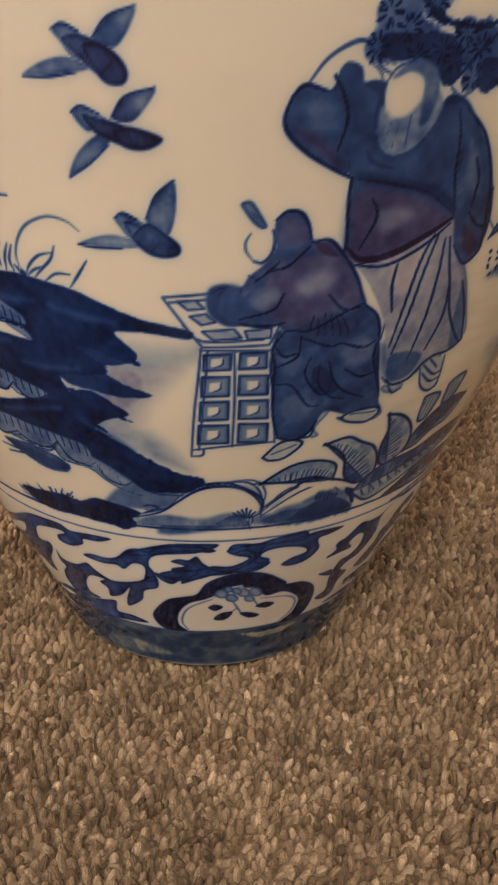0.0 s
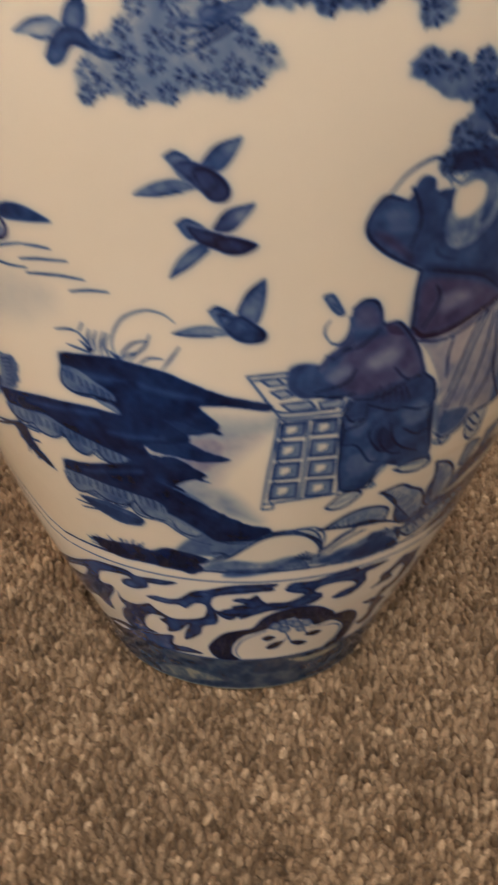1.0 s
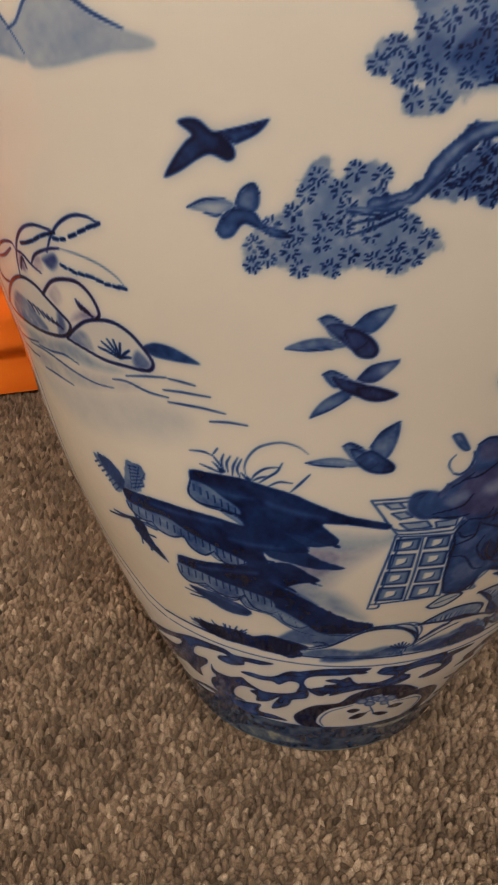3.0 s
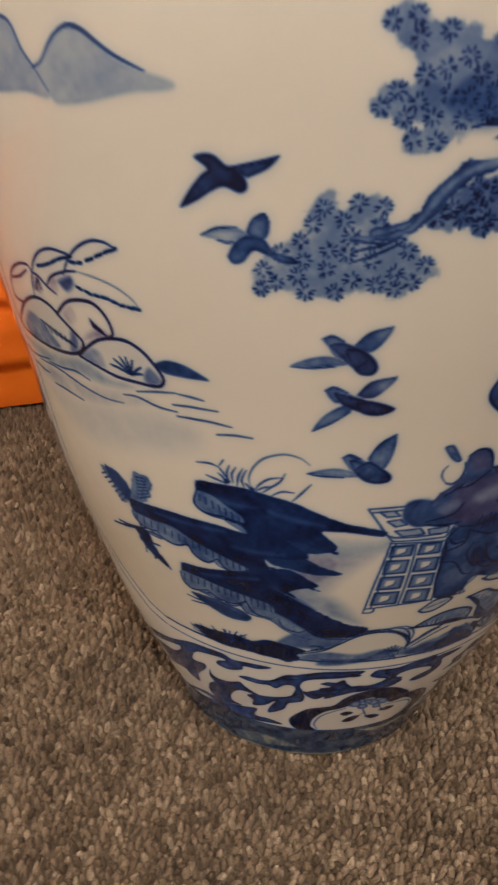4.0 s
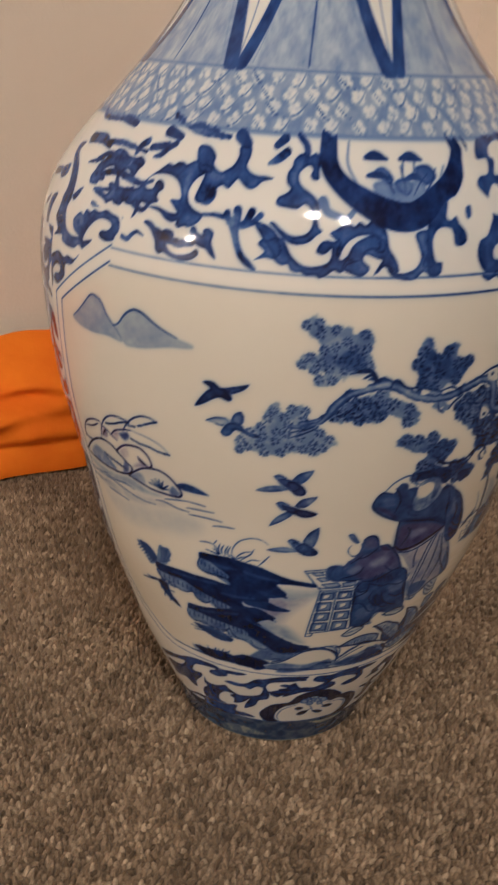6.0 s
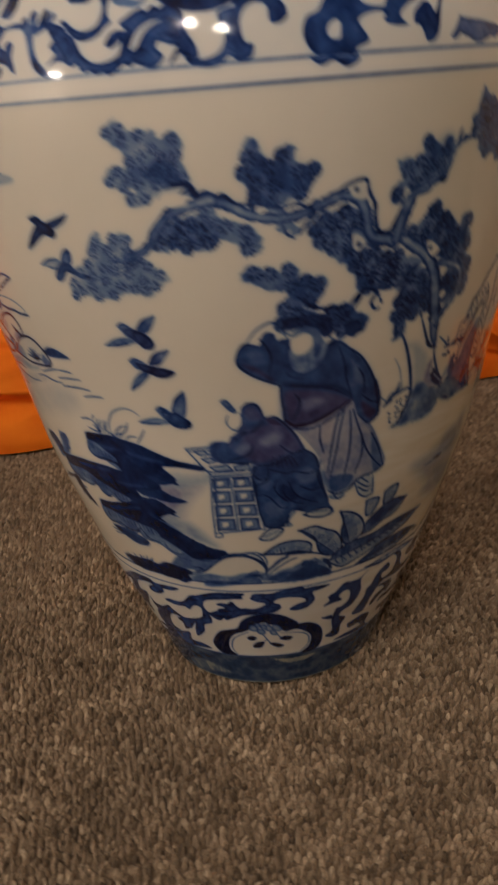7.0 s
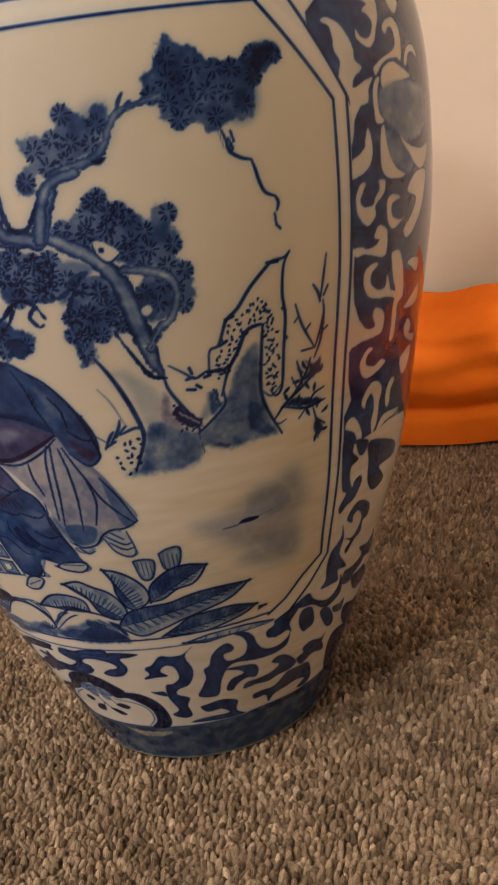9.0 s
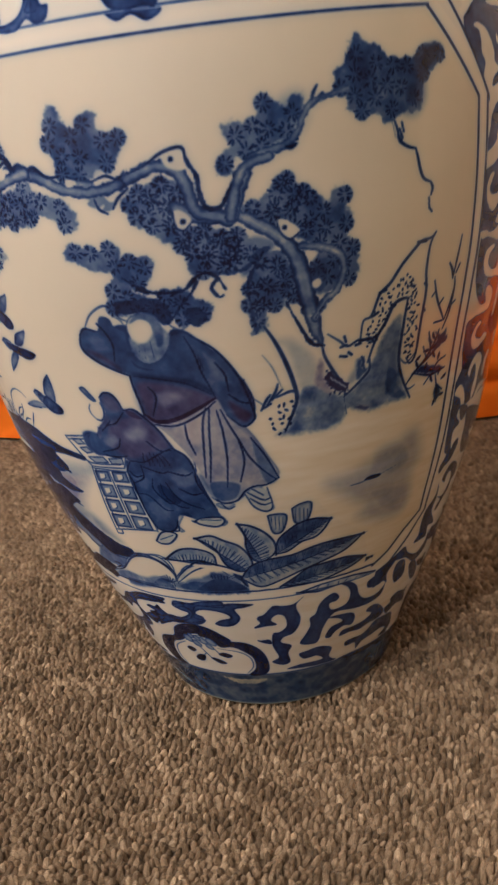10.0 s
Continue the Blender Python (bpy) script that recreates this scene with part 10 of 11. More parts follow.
# foot border under the panel: clean glaze, scrolls and a lobed medallion
BLUE[np.ix_((Z_MM > 31) & (Z_MM < 94.5), (THETA > -46) & (THETA < 35))] = 0.03
fill((-52.8, 71.8, -40.9, 82.2, -32.9, 90.7, -27.5, 92.9, -23.2, 93.2, -21, 90.9, -17, 92.1, -12.7, 92.6, -11.6, 91.8, -14.7, 88.7, -18.3, 87.8, -19, 84.2, -22.7, 80.2, -25.8, 81.1, -25.4, 84.8, -23, 87.7, -24.9, 88.6, -31.4, 84.5, -34.1, 75.8, -33.3, 73.9, -30.2, 75.3, -30.8, 70.1, -35.2, 58.9, -36.5, 49.6, -39.9, 50.7, -42.2, 53.9, -51.2, 46.5, -51.1, 52.6, -51.3, 58.6, -51.8, 64, -41.6, 70.3, -37.8, 80.5, -52.4, 66.7), 0.82, soft=0.45, streak=0.5, edge=0.2)
fill((-29.1, 72.2, -28.8, 66.5, -24.6, 66.6, -20.6, 71, -19.3, 68.2, -16.8, 64.1, -14.2, 62.9, -8.3, 66.5, -5.4, 71.2, -3.5, 70.8, -3.9, 63.6, -7.4, 59.9, -8.9, 52, -13.5, 44.5, -13.1, 50.8, -11.1, 60.1, -14.3, 52.6, -18.1, 49.1, -17.7, 55.2, -19.3, 58.8, -17.5, 62, -21.4, 61.5, -24.5, 53.7, -25.2, 46.1, -22.1, 44.1, -25.9, 41.8, -31.8, 39.1, -33.6, 45.7, -31.8, 54.7, -29.4, 60.1, -30.2, 64.2), 0.82, soft=0.45, streak=0.5, edge=0.2)
fill((-20.3, 76.2, -18.1, 78.9, -14.5, 78.9, -11.7, 81.1, -8.7, 87.3, -6.2, 89.1, -4.4, 88, -2.2, 91.6, 0.5, 93.2, 3.7, 93, 6.8, 93, 9.2, 90.3, 7.9, 89.1, 5.2, 89.6, 2.5, 89.2, -0.8, 87.4, -3.8, 84.4, -4.7, 79, -3.9, 74.6, -3.7, 68.9, -6.7, 66.8, -5.8, 74.9, -6.2, 78.5, -8.3, 78.6, -10.7, 73.7, -12.4, 75.6, -15.8, 74.5), 0.82, soft=0.45, streak=0.5, edge=0.2)
fill((-3.9, 74.6, -1.6, 73.2, 0.2, 72.7, 2.4, 73.8, 1, 69.4, -0.7, 67.3, -3, 70.4), 0.82, soft=0.45, streak=0.5, edge=0.2)
fill((-51.9, 36.8, -50.5, 27.4, -38, 38.4, -31.6, 39.8, -26.6, 41.1, -21.9, 43.2, -17.1, 45.9, -18.3, 37.1, -13.7, 36.9, -9.3, 33.2, -14.5, 31.7, -20.3, 29.9, -25.8, 27.4, -32.6, 27.1, -42.5, 21.2, -54.2, 15.9, -46, 25.6, -35, 33.6, -39.9, 34.1, -53.7, 23.2), 0.82, soft=0.45, streak=0.5, edge=0.2)
fill((0.1, 82.8, 1.8, 84.8, 3.7, 84.4, 5.4, 86.8, 6.8, 82.2, 9.6, 78.2, 11.9, 77.7, 14.8, 79.6, 16.6, 83.4, 16.7, 86.9, 14.6, 89, 12.8, 87.3, 11.5, 89.3, 12.3, 93.4, 14.7, 93.8, 17.5, 93.3, 20.6, 95.2, 24.5, 96.4, 27.2, 96.3, 27.9, 91, 24.5, 90.6, 20.4, 91.2, 18.6, 88.7, 18.5, 84.7, 20.3, 82.7, 20.1, 79.2, 18.4, 77.2, 14.9, 75.8, 11.4, 74.4, 7.9, 73.8, 4.9, 71, 1.8, 68, 2.5, 72, 5, 75.8, 3.3, 76.7, 0.4, 76.4, 0.2, 78.7, 2.8, 80.4), 0.82, soft=0.45, streak=0.5, edge=0.2)
fill((-9.7, 85.1, -1.3, 93, 4.8, 94.6, 9.8, 94, 6.5, 89.3, -0.9, 87, -7.5, 83.5), 0.82, soft=0.45, streak=0.5, edge=0.2)
fill((11.4, 90.5, 16.7, 93.4, 21.4, 92.3, 25.9, 93.4, 30.3, 94.4, 36, 92.9, 33.2, 90.6, 30.5, 89.3, 31.5, 82.5, 29.4, 76.8, 26, 75.2, 23.3, 77.2, 25.4, 80.7, 28.4, 82.5, 27.5, 85.9, 23.4, 88.4, 19.3, 87.5, 17.7, 81.7, 20.8, 80.3, 18.5, 75.8, 13.9, 74.8, 10.4, 75.6, 4.7, 71, -0.5, 70, -2.9, 74.2, 2.3, 78.4, 4.4, 77.9, 8.5, 80.6, 12.5, 80.1, 15.9, 84.4, 13, 86.8), 0.82, soft=0.45, streak=0.5, edge=0.2)
fill((-7.3, 40.2, -5.4, 47.9, -2, 55.6, 2.1, 58.5, 5, 60.8, 7.3, 68.9, 11.4, 74, 16.1, 75.4, 20.6, 72.7, 24.1, 67.4, 26.3, 62.9, 25.3, 59.4, 21.6, 62.3, 16.7, 66.1, 12.3, 64.9, 9.2, 59.4, 6.6, 56.4, 2.9, 53.1, 0.1, 44.8, -0.4, 35.2, 1.7, 30.2, -3.2, 29.3, -6.1, 32.4), 0.99, soft=0.5, streak=0.2)
fill((17.4, 74.1, 22.4, 70.4, 25.2, 62.6, 30.7, 60.8, 35, 54.3, 37, 44.2, 36.8, 33.5, 33.9, 28.8, 28.6, 29.2, 31.8, 35.8, 32.1, 45.1, 30, 51.2, 26.1, 56.4, 21.8, 55.7, 19, 62.6, 15.5, 65), 0.99, soft=0.5, streak=0.2)
line((2.1, 30.8, 0.6, 37.7, 1.7, 46.2, 4, 51.5, 8.6, 56.6), 1.1, 0.6)
line((9.2, 58.2, 12.3, 63.4, 16.7, 64.8, 21.7, 61, 23.4, 57.6), 0.9, 0.6)
line((20.5, 54.3, 27.5, 52, 31, 46.5, 31.2, 37.7, 28.2, 30.8), 1.1, 0.6)
fill((9.1, 60.8, 9.9, 63.9, 11.6, 63.5, 12.5, 60, 11.7, 57.4, 10, 57.8), 0.42, mode='over', soft=0.4, edge=0.35)
fill((11.7, 57.2, 12.4, 60.1, 14, 59.6, 15, 56.2, 14.3, 53.8, 12.6, 54.4), 0.42, mode='over', soft=0.4, edge=0.35)
fill((14.3, 60.7, 15, 63.8, 16.7, 63.1, 17.8, 59.3, 17.1, 56.9, 15.3, 57.6), 0.42, mode='over', soft=0.4, edge=0.35)
fill((17.1, 60.5, 17.8, 63.3, 19.6, 62.5, 20.8, 58.6, 20.1, 56.2, 18.3, 57.1), 0.42, mode='over', soft=0.4, edge=0.35)
fill((16.3, 55.6, 16.8, 58, 18.2, 57.3, 19.2, 54.3, 18.6, 52.4, 17.1, 53.1), 0.42, mode='over', soft=0.4, edge=0.35)
fill((13, 62.5, 13.5, 64.7, 14.8, 64.3, 15.6, 61.5, 15.1, 59.6, 13.7, 60.1), 0.42, mode='over', soft=0.4, edge=0.35)
fill((11.2, 63.8, 11.7, 65.8, 12.8, 65.6, 13.5, 63.1, 13, 61.4, 11.8, 61.7), 0.42, mode='over', soft=0.4, edge=0.35)
fill((7.6, 50, 9.3, 52.5, 11.4, 50.2, 9.5, 47.2), 1.0, soft=0.4)
fill((9.1, 41.2, 11.2, 45.5, 14, 45.6, 12.6, 40.1, 10.2, 39.2), 1.0, soft=0.4)
fill((15.8, 43.9, 18.5, 44, 21.6, 40.3, 18.9, 39), 1.0, soft=0.4)
fill((19.7, 48.2, 22, 50.7, 24.9, 48.1, 22.9, 45.6), 1.0, soft=0.4)
line((13.6, 54.4, 15.1, 48.5, 16.4, 43.5), 0.8, 0.85)
line((15.1, 48.5, 13.5, 45.5), 0.8, 0.85)
line((18.9, 53.8, 20.4, 48.5), 0.8, 0.85)
# stone and rock at the lower edge of the panel
fill((-4.3, 108.7, -0.7, 111.3, 2.3, 116.4, 5.2, 122.2, 8.3, 124.9, 12.3, 124.3, 15.2, 120.1, 16.6, 112.6, 14.9, 109.4, 13.8, 106.2, 3.9, 105.6, -3, 105.5), 0.05, mode='over', soft=0.8)
fill((-6.7, 103.2, -3.3, 108.9, 0.7, 110.8, 4, 109.8, 7.4, 109.8, 11.2, 112.2, 13.9, 108.5, 15.4, 103.5, 3.9, 103.1, -3.1, 102.7), 0.55, soft=1.6, streak=0.6)
fill((8.4, 105.3, 10.7, 110.4, 13.1, 111.4, 15, 107.8, 15.4, 103.5, 11.8, 103.2), 0.72, soft=1.6, streak=0.6)
line((-5.9, 107.3, -0.7, 111.6, 2.3, 117.2, 5.3, 123, 8.3, 125.7, 12.3, 125.3, 15.1, 121, 16.8, 115.2, 16.7, 110.7), 1.3, 0.98)
fill((-22.5, 101.7, -16.9, 108.6, -12.8, 114.5, -9.4, 113.2, -6.5, 112, -4.5, 108.9, -8.2, 103.8, -11.7, 101.5, -17.2, 102.3), 0.97, soft=0.6, rough=0.3)
line((14.1, 108.8, 12, 111.8), 1.2, 1.0, taper=0.3)
line((14.2, 108.8, 12.8, 112.5), 1.2, 1.0, taper=0.3)
line((14.4, 108.7, 13.5, 113.2), 1.2, 1.0, taper=0.3)
line((14.5, 108.7, 14.3, 113.9), 1.2, 1.0, taper=0.3)
line((14.7, 108.6, 15.1, 112.7), 1.2, 1.0, taper=0.3)
line((14.8, 108.6, 15.9, 111.6), 1.2, 1.0, taper=0.3)
line((15, 108.6, 16.8, 110.3), 1.2, 1.0, taper=0.3)
line((-22, 104.4, -30.6, 103.2), 1.1, 0.97, taper=0.25)
line((-21.8, 104.6, -28, 106.4), 1.1, 0.97, taper=0.25)
line((-21.5, 104.7, -25.7, 109.4), 1.1, 0.97, taper=0.25)
line((-21.2, 105, -23.6, 112), 1.1, 0.97, taper=0.25)
line((-20.9, 105.2, -21.6, 114.4), 1.1, 0.97, taper=0.25)
line((-20.6, 105.3, -20.2, 114.4), 1.1, 0.97, taper=0.25)
line((-20.4, 105.5, -18.9, 114.3), 1.1, 0.97, taper=0.25)
line((-20.1, 105.8, -17.6, 114.1), 1.1, 0.97, taper=0.25)
line((-20.7, 105.1, -22.9, 108.2), 1.1, 0.97, taper=0.25)
line((-20.3, 105.3, -21.5, 109.8), 1.1, 0.97, taper=0.25)
line((-19.9, 105.6, -20.1, 111.3), 1.1, 0.97, taper=0.25)
line((-19.5, 105.8, -18.8, 112.9), 1.1, 0.97, taper=0.25)
line((-19, 106.2, -17.8, 112.8), 1.1, 0.97, taper=0.25)
line((-18.6, 106.4, -16.8, 113), 1.1, 0.97, taper=0.25)
line((13.9, 108.9, 15.1, 104.6, 15.4, 102.2), 0.9, 0.9)
line((-3.4, 114.4, -1.9, 115.2, -0.6, 114.2), 1.2, 0.97)
line((-3.7, 110.3, -2.1, 112.2, -0.6, 114), 1.1, 0.97)

# double border of the panel
INNER = (-39, 368.5, -45.8, 355.6, -55.3, 338, -56.5, 300, -57.3, 260, -57.3, 215, -56.5, 165, -55, 140, -51, 122, -43, 106.5, -38, 102.5)
OUTER = (-39, 376.5, -47.6, 360.5, -58, 340.5, -59.2, 300, -60, 260, -60, 215, -59.2, 165, -57.5, 136, -53, 116, -44.5, 99, -39, 96)
for path, tone in ((INNER, 0.82), (OUTER, 0.74)):
    p = pairs(path)
    for a, b in zip(p[:-1], p[1:]):
        stroke((*a, 1.0, *(0.5 * (a + b)), 1.0, *b, 1.0), tone, soft=0.35)
RIGHT_IN = (74.3, 366.3, 84.5, 331, 84.2, 272, 83.5, 195, 83.6, 140, 84, 127, 79, 118.5, 74.5, 108, 70, 101.8)
RIGHT_OUT = (77.4, 375, 87.1, 332, 86.6, 272, 86, 195, 86, 140, 86.2, 125, 81.5, 110.5, 76, 98.5, 72, 95.2)
for path in (RIGHT_IN, RIGHT_OUT):
    p = pairs(path)
    for a, b in zip(p[:-1], p[1:]):
        stroke((*a, 1.5, *(0.5 * (a + b)), 1.5, *b, 1.5), 1.0, soft=0.4)
for t1, z, pale, deep in ((74.4, 366.6, 0.55, 0.97), (77.4, 375.2, 0.48, 0.8)):
    for t in np.arange(-39, t1, 4.0):
        tone = float(np.interp(t, (-10, 30), (pale, deep)))
        stroke((t, z, 1.1, min(t + 2, t1), z, 1.2, min(t + 4, t1), z, 1.1), tone, soft=0.4)
for t in np.arange(-38, 70, 4.0):
    stroke((t, 102.8, 1.2, t + 2, 103, 1.2, t + 4, 102.8, 1.2), 0.92, soft=0.35)
    stroke((t, 96, 1.0, t + 2, 96.1, 1.0, t + 4, 96, 1.0), 0.7, soft=0.35)

# the panel's glaze is a little creamier than the borders
INSIDE = np.array([(74.3, 366.3), (84.5, 331), (84.2, 272), (83.5, 195), (83.6, 140), (84, 127), (74.5, 108), (70, 101.8), (-38, 102.5), (-51, 122), (-56.5, 165), (-57.3, 260), (-55.3, 338), (-39, 368.5)])
where, x, y, loop = window(INSIDE, 4)
OCHRE[where] = np.maximum(OCHRE[where], 0.26 * np.clip(inside_distance(x, y, loop) / 4 + 0.5, 0, 1))

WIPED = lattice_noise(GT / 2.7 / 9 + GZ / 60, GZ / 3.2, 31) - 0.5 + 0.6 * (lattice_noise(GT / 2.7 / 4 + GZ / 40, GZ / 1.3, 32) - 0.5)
# wiped cream streaks, plus warm bounced light painted into right and lower left
CREAM_AND_BOUNCE = 0.22 * WIPED * np.clip((GT / 2.7 - 20) / 30, 0, 1) * np.clip((250 - GZ) / 40, 0, 1) + np.clip((GT / 2.7 - 34) / 40, 0, 1) * 0.36 + np.clip((-18 - GT / 2.7) / 40, 0, 1) * np.clip((260 - GZ) / 120, 0, 1) * 0.26
CANVAS[..., 2] = np.clip(np.maximum(OCHRE, 0.08) + CREAM_AND_BOUNCE * np.clip((395 - GZ) / 25, 0, 1), 0, 1)

# right shoulder and the far side repeat the scrolls of the left, mirrored
source = np.clip(np.searchsorted(THETA, 2 * CENTRE - THETA[THETA > 62]), 0, len(THETA) - 1)
upper = Z_MM > 378
BLUE[np.ix_(upper, THETA > 62)] = np.maximum(BLUE[np.ix_(upper, THETA > 62)], BLUE[np.ix_(upper, source)] * (THETA[THETA > 62] > 92))

# the left side repeats the dense scrolls of the right
left = (THETA < -60.5) & (THETA > -84)
side = (Z_MM > 100) & (Z_MM < 374)
source = np.searchsorted(THETA, 87.8 + (-60.5 - THETA[left]))
BLUE[np.ix_(side, left)] = BLUE[np.ix_(side, source)]

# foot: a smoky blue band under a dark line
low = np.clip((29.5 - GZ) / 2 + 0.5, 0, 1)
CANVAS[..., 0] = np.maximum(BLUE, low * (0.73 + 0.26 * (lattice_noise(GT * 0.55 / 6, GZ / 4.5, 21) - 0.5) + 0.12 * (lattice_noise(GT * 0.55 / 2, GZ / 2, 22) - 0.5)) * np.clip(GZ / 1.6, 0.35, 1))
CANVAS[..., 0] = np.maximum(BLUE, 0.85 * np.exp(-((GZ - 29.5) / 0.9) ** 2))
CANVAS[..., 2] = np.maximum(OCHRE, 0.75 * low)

# wear in the smoky blue of the foot
fill((-28.2, 8.3, -20.5, 14.7, -11.7, 14.5, -4.8, 8.7, -12.8, 6.5, -21.6, 4.3, -27.9, 2.7), 0.42, mode='over', soft=1.2, rough=0.8, streak=0.9)
fill((17.1, 26.1, 23.2, 24.8, 31.4, 25.4, 35.4, 25.1, 31.2, 21, 23.6, 20.7), 0.28, mode='over', soft=0.8, rough=0.8, streak=0.9)

# collar: a blue diaper of small white blossoms between two lines
band = np.clip((GZ - 432.5) / 1.2, 0, 1) * np.clip((459 - GZ) / 1.2, 0, 1)
CANVAS[..., 0] = np.maximum(BLUE, band * (0.46 + 0.25 * WASHY))
for row in range(4):
    for i in range(38):
        t0, z0 = -88 + 5.6 * i + 2.8 * (row % 2) + random.uniform(-0.7, 0.7), 436.5 + 6.3 * row + random.uniform(-0.6, 0.6)
        turn = random.uniform(0, 1.57)
        for k in range(4):
            a, size = turn + k * 1.57 + random.uniform(-0.2, 0.2), random.uniform(1.3, 2.0)
            t1, z1 = t0 + math.cos(a) * 2.0 / mm_per_degree(z0), z0 + math.sin(a) * 2.0
            wide = size / mm_per_degree(z0)
            fill((t1 - wide, z1, t1, z1 - size, t1 + wide, z1, t1, z1 + size), random.uniform(0.04, 0.2), soft=0.6, mode="over")
        lean = random.choice((-1, 1)) * random.uniform(1.5, 2.6)
        line((t0 - lean, z0 - 3.4, t0 + 0.3, z0 - 2, t0 + lean, z0 + 2.6), random.uniform(0.6, 1.1), random.uniform(0.5, 0.85))
for z0, w in ((432.6, 1.6), (459, 1.4)):
    CANVAS[..., 0] = np.maximum(BLUE, 0.55 * np.exp(-((GZ - z0) / w) ** 2))

# neck: stiff lappets, pale blue with dark sides, white between them
for i in range(8):
    tip = 19 + 45 * i
    if tip > 122:
        tip -= 360
    fill((tip - 44, 460, tip - 24, 459.5, tip - 3, 460, tip - 8, 490, tip - 12, 525, tip - 22.5, 556, tip - 34, 525, tip - 39, 490), 0.36, soft=1.0, streak=0.5)
    stroke((tip - 1.5, 460, 6, tip - 5, 480, 6, tip - 9.5, 505, 5.5, tip - 14, 530, 5, tip - 22.5, 558, 3), 0.82)
    stroke((tip + 1.5, 460, 5, tip + 5, 480, 5, tip + 9.5, 505, 5, tip + 14, 530, 4.5, tip + 22.5, 558, 3), 0.82)
    stroke((tip - 24, 461, 0.8, tip - 23.5, 490, 1.2, tip - 22.5, 540, 0.8), 0.8)
    line((tip, 466, tip, 490, tip, 520), 0.6, 0.6)
    line((tip - 5.5, 462, tip - 12, 495), 0.5, 0.7)
    line((tip - 40, 462, tip - 36, 495), 0.5, 0.7)
CANVAS[..., 0] = np.maximum(BLUE, 0.7 * np.exp(-((GZ - 562) / 1.5) ** 2))
CANVAS[..., 0] = np.maximum(BLUE, 0.85 * np.clip((GZ - 634) / 2, 0, 1))
CANVAS[..., 0] = np.maximum(BLUE, 0.03 * (GZ > 376))

# ---- the glaze lets the cobalt bleed a little ----
def blurred(field, times):
    for _ in range(times):
        field = 0.25 * np.roll(field, 1, 0) + 0.5 * field + 0.25 * np.roll(field, -1, 0)
        field = 0.25 * np.roll(field, 1, 1) + 0.5 * field + 0.25 * np.roll(field, -1, 1)
    return field


bleed = blurred(BLUE, 2)
CANVAS[..., 0] = np.clip(np.maximum(0.96 * BLUE + 0.04 * bleed, 0.34 * blurred(bleed, 12)), 0, 1)
CANVAS[..., 1] = blurred(PLUM, 3)

# ---- vase ----
def turned(theta, z, inset=0.0):
    """The vase's skin at the angles theta (degrees, 0 faces -y) and heights z, as rows x columns x 3; the belly is a little out of round."""
    t = np.radians(theta)[None]
    full = np.clip(np.cos(t - radians(125)), 0, 1) ** 3 * np.interp(z, (0, 0.1, 0.2, 0.3, 0.37, 0.42), (2.5, 3.5, 3.7, 2.5, 1.0, 0))[:, None]
    flat = np.clip(np.cos(t + radians(75)), 0, 1) ** 3 * np.interp(z, (0, 0.1, 0.17, 0.22, 0.3, 0.36), (0, 0.5, 2.5, 3.0, 1.5, 0))[:, None]
    r = spline(PROFILE_Z, PROFILE_R, z)[:, None] + 0.001 * (full - flat) - inset
    return np.stack([r * np.sin(t), -r * np.cos(t), np.repeat(z[:, None], len(theta), 1)], -1)


vase = tagged(new("vase"), "large blue and white porcelain vase standing on the carpet", "vase")
vase.empty_display_size = 0.1
part_rows = ((0.0, 0.0205, "foot"), (0.0205, 0.432, "body"), (0.432, 0.642, "neck"))
for z0, z1, name in part_rows:
    zs = Z_ALL[(Z_ALL >= z0 - 1e-6) & (Z_ALL <= z1 + 1e-6)]
    rows = np.searchsorted(Z_ALL, zs)
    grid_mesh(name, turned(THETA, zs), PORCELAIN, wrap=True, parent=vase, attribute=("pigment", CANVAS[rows]))


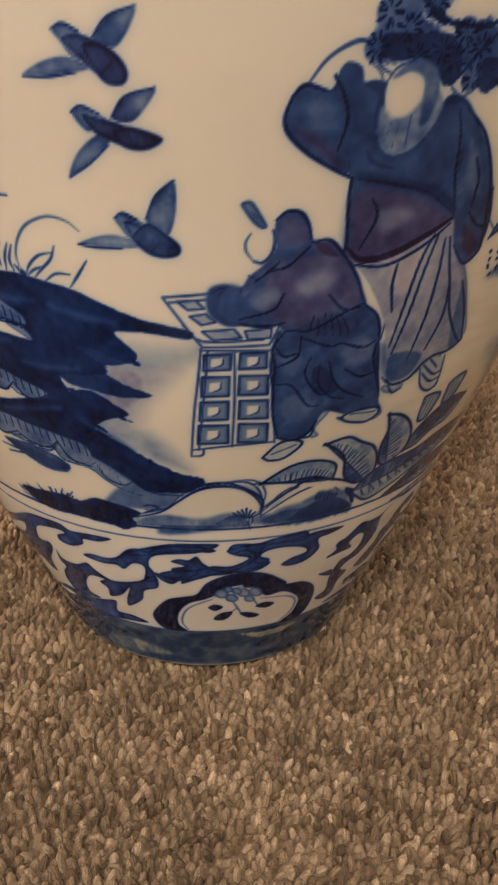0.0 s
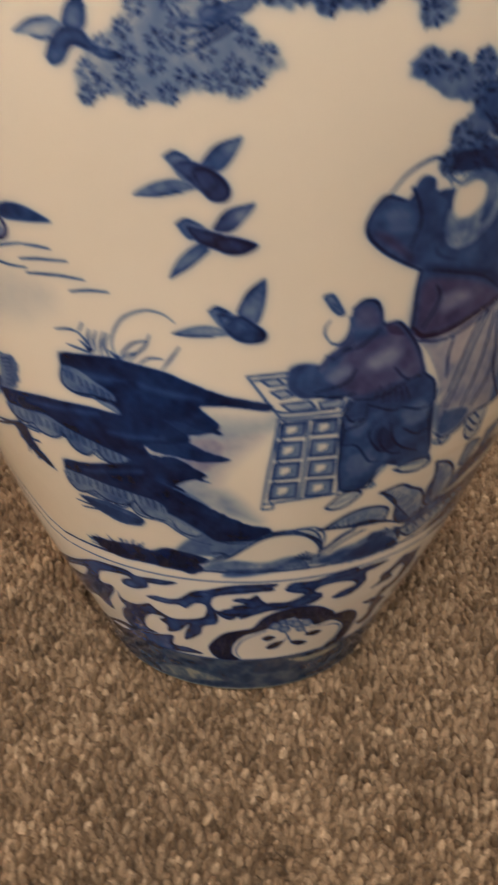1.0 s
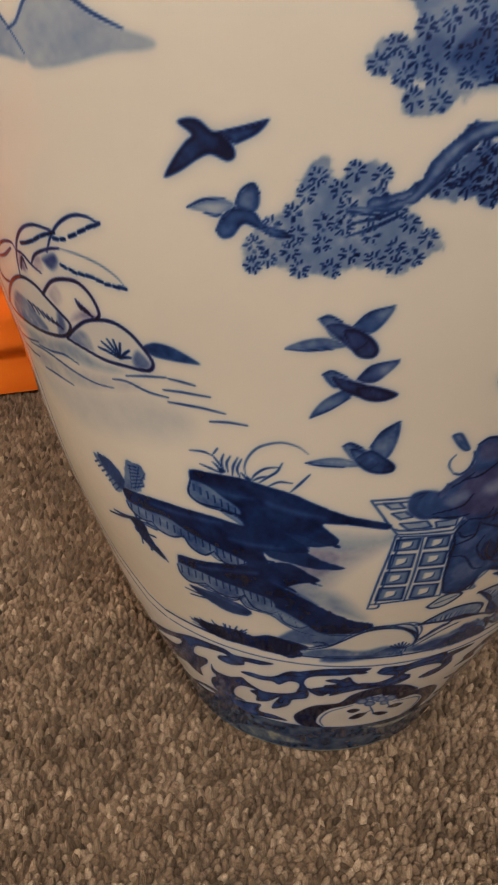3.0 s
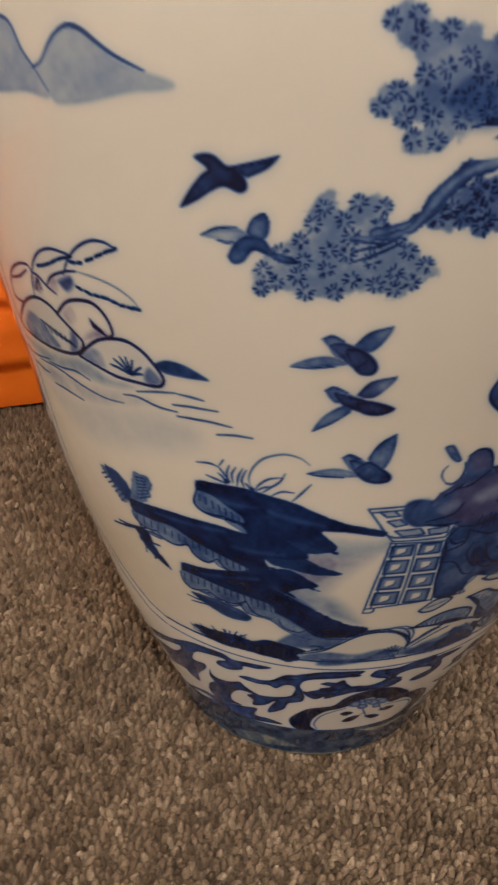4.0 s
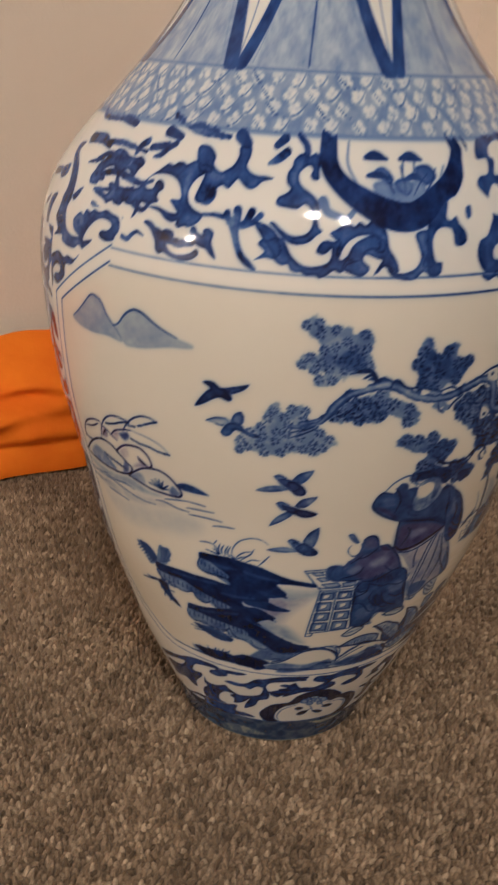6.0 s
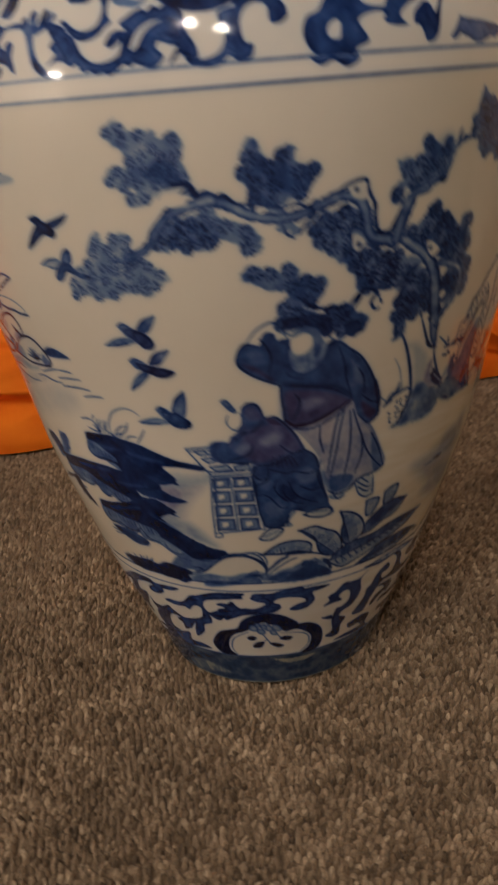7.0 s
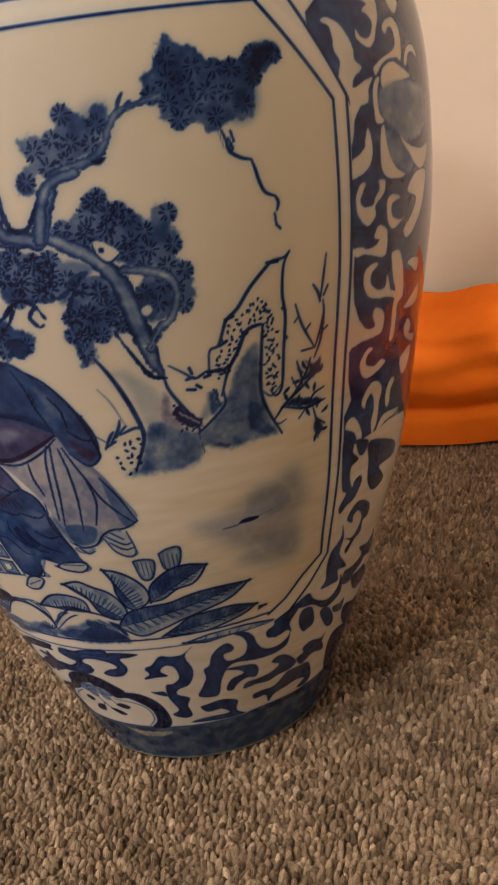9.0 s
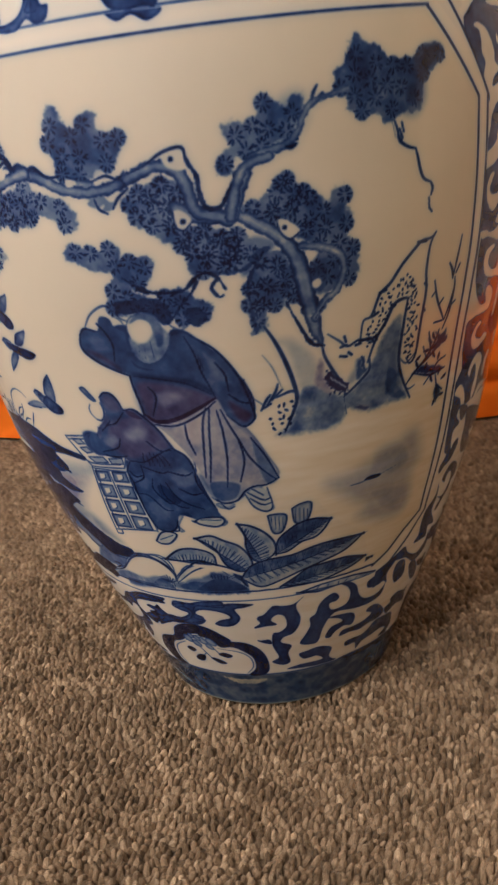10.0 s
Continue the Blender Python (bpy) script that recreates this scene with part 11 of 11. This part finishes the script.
# ---- orange cloth along both walls ----
def cloth():
    """A long heap of cloth: a path along the walls, a section of folds that rises to the wall."""
    along = np.concatenate([np.linspace(-1.3, 0.40, 260), np.linspace(0.41, 0.9, 110)])
    across = np.linspace(0, 1, 90)
    places = np.zeros((len(along), len(across), 3))
    for i, s in enumerate(along):
        loose = 1 - 0.75 * min(1, max(0, (s + 0.25) / 0.25))
        tall = 0.153 + loose * (0.012 * math.sin(s * 9) + 0.008 * math.sin(s * 23 + 1) + 0.005 * math.sin(s * 41)) + 0.002 * math.sin(s * 73 + 2)
        if s > 0.36:
            tall *= 1 - 0.75 * min(1, (s - 0.36) / 0.10)
        near = min(1, max(0, (s - 0.05) / 0.2))
        tall *= 1 - 0.02 * near
        wav = 0.022 * near + 0.010 * math.sin(s * 13 + 0.5) + 0.006 * math.sin(s * 37)
        for j, w in enumerate(across):
            folds = 0.015 * math.sin(w * 14 + s * 17 + 1.5 * math.sin(s * 5)) + 0.006 * math.sin(w * 31 - s * 11)
            folds += 0.004 * math.sin(s * 43 + w * 9 + 2 * math.sin(s * 11)) + 0.003 * math.sin(s * 77 - w * 14)
            calm = min(1, max(0, (s + 0.25) / 0.25))
            folds = folds * (1 - 0.65 * calm) + calm * (0.010 * math.sin(s * 15 + 4.5 * w) * math.sin(math.pi * w) + 0.026 * math.exp(-((w - 0.62) / 0.3) ** 2) - 0.012 * math.exp(-((w - 0.16 - 0.05 * s) / 0.035) ** 2))
            out = 0.41 + wav * (1 - w) + 0.075 * w ** 1.6 - folds * math.sin(math.pi * min(1, w * 1.15)) 
            z = 0.002 + tall * w ** 0.8
            if s < 0.405:
                places[i, j] = room(s, min(out, WALL_A - 0.004), z)
            else:
                places[i, j] = room(min(out + 0.02, WALL_B - 0.004), 0.41 - (s - 0.405), z)
    return grid_mesh("orange_cloth", places, ORANGE)


tagged(cloth(), "crumpled bright orange cloth lying along the wall", "cloth")


# ---- ceiling lamps ----
def ceiling_lamp(at, size, glass, label):
    lamp = tagged(new("ceiling_lamp"), label, "lamp", group="ceiling lamps")
    lamp.location = at
    bm = bmesh.new()
    bmesh.ops.create_cone(bm, cap_ends=True, segments=32, radius1=size * 0.62, radius2=size * 0.55, depth=0.03)
    bmesh.ops.translate(bm, verts=bm.verts, vec=(0, 0, -0.015))
    part("canopy", bm, LAMP_METAL, lamp)
    bm = bmesh.new()
    bmesh.ops.create_uvsphere(bm, u_segments=24, v_segments=12, radius=size * 0.5)
    bmesh.ops.scale(bm, verts=bm.verts, vec=(1, 1, 0.4))
    bmesh.ops.translate(bm, verts=bm.verts, vec=(0, 0, -0.045))
    part("shade", bm, glass, lamp, "glowing white glass shade", smooth=True)
    return lamp


ceiling_lamp((0.02, -1.72, CEILING), 0.20, LAMP_GLASS, "lit flush ceiling lamp with a white glass shade")
ceiling_lamp((0.56, -1.93, CEILING), 0.25, SIDE_GLASS, "lit flush ceiling lamp with a white glass shade")
ceiling_lamp((-3.55, -2.95, CEILING), 0.11, SMALL_GLASS, "small lit ceiling lamp far across the room")
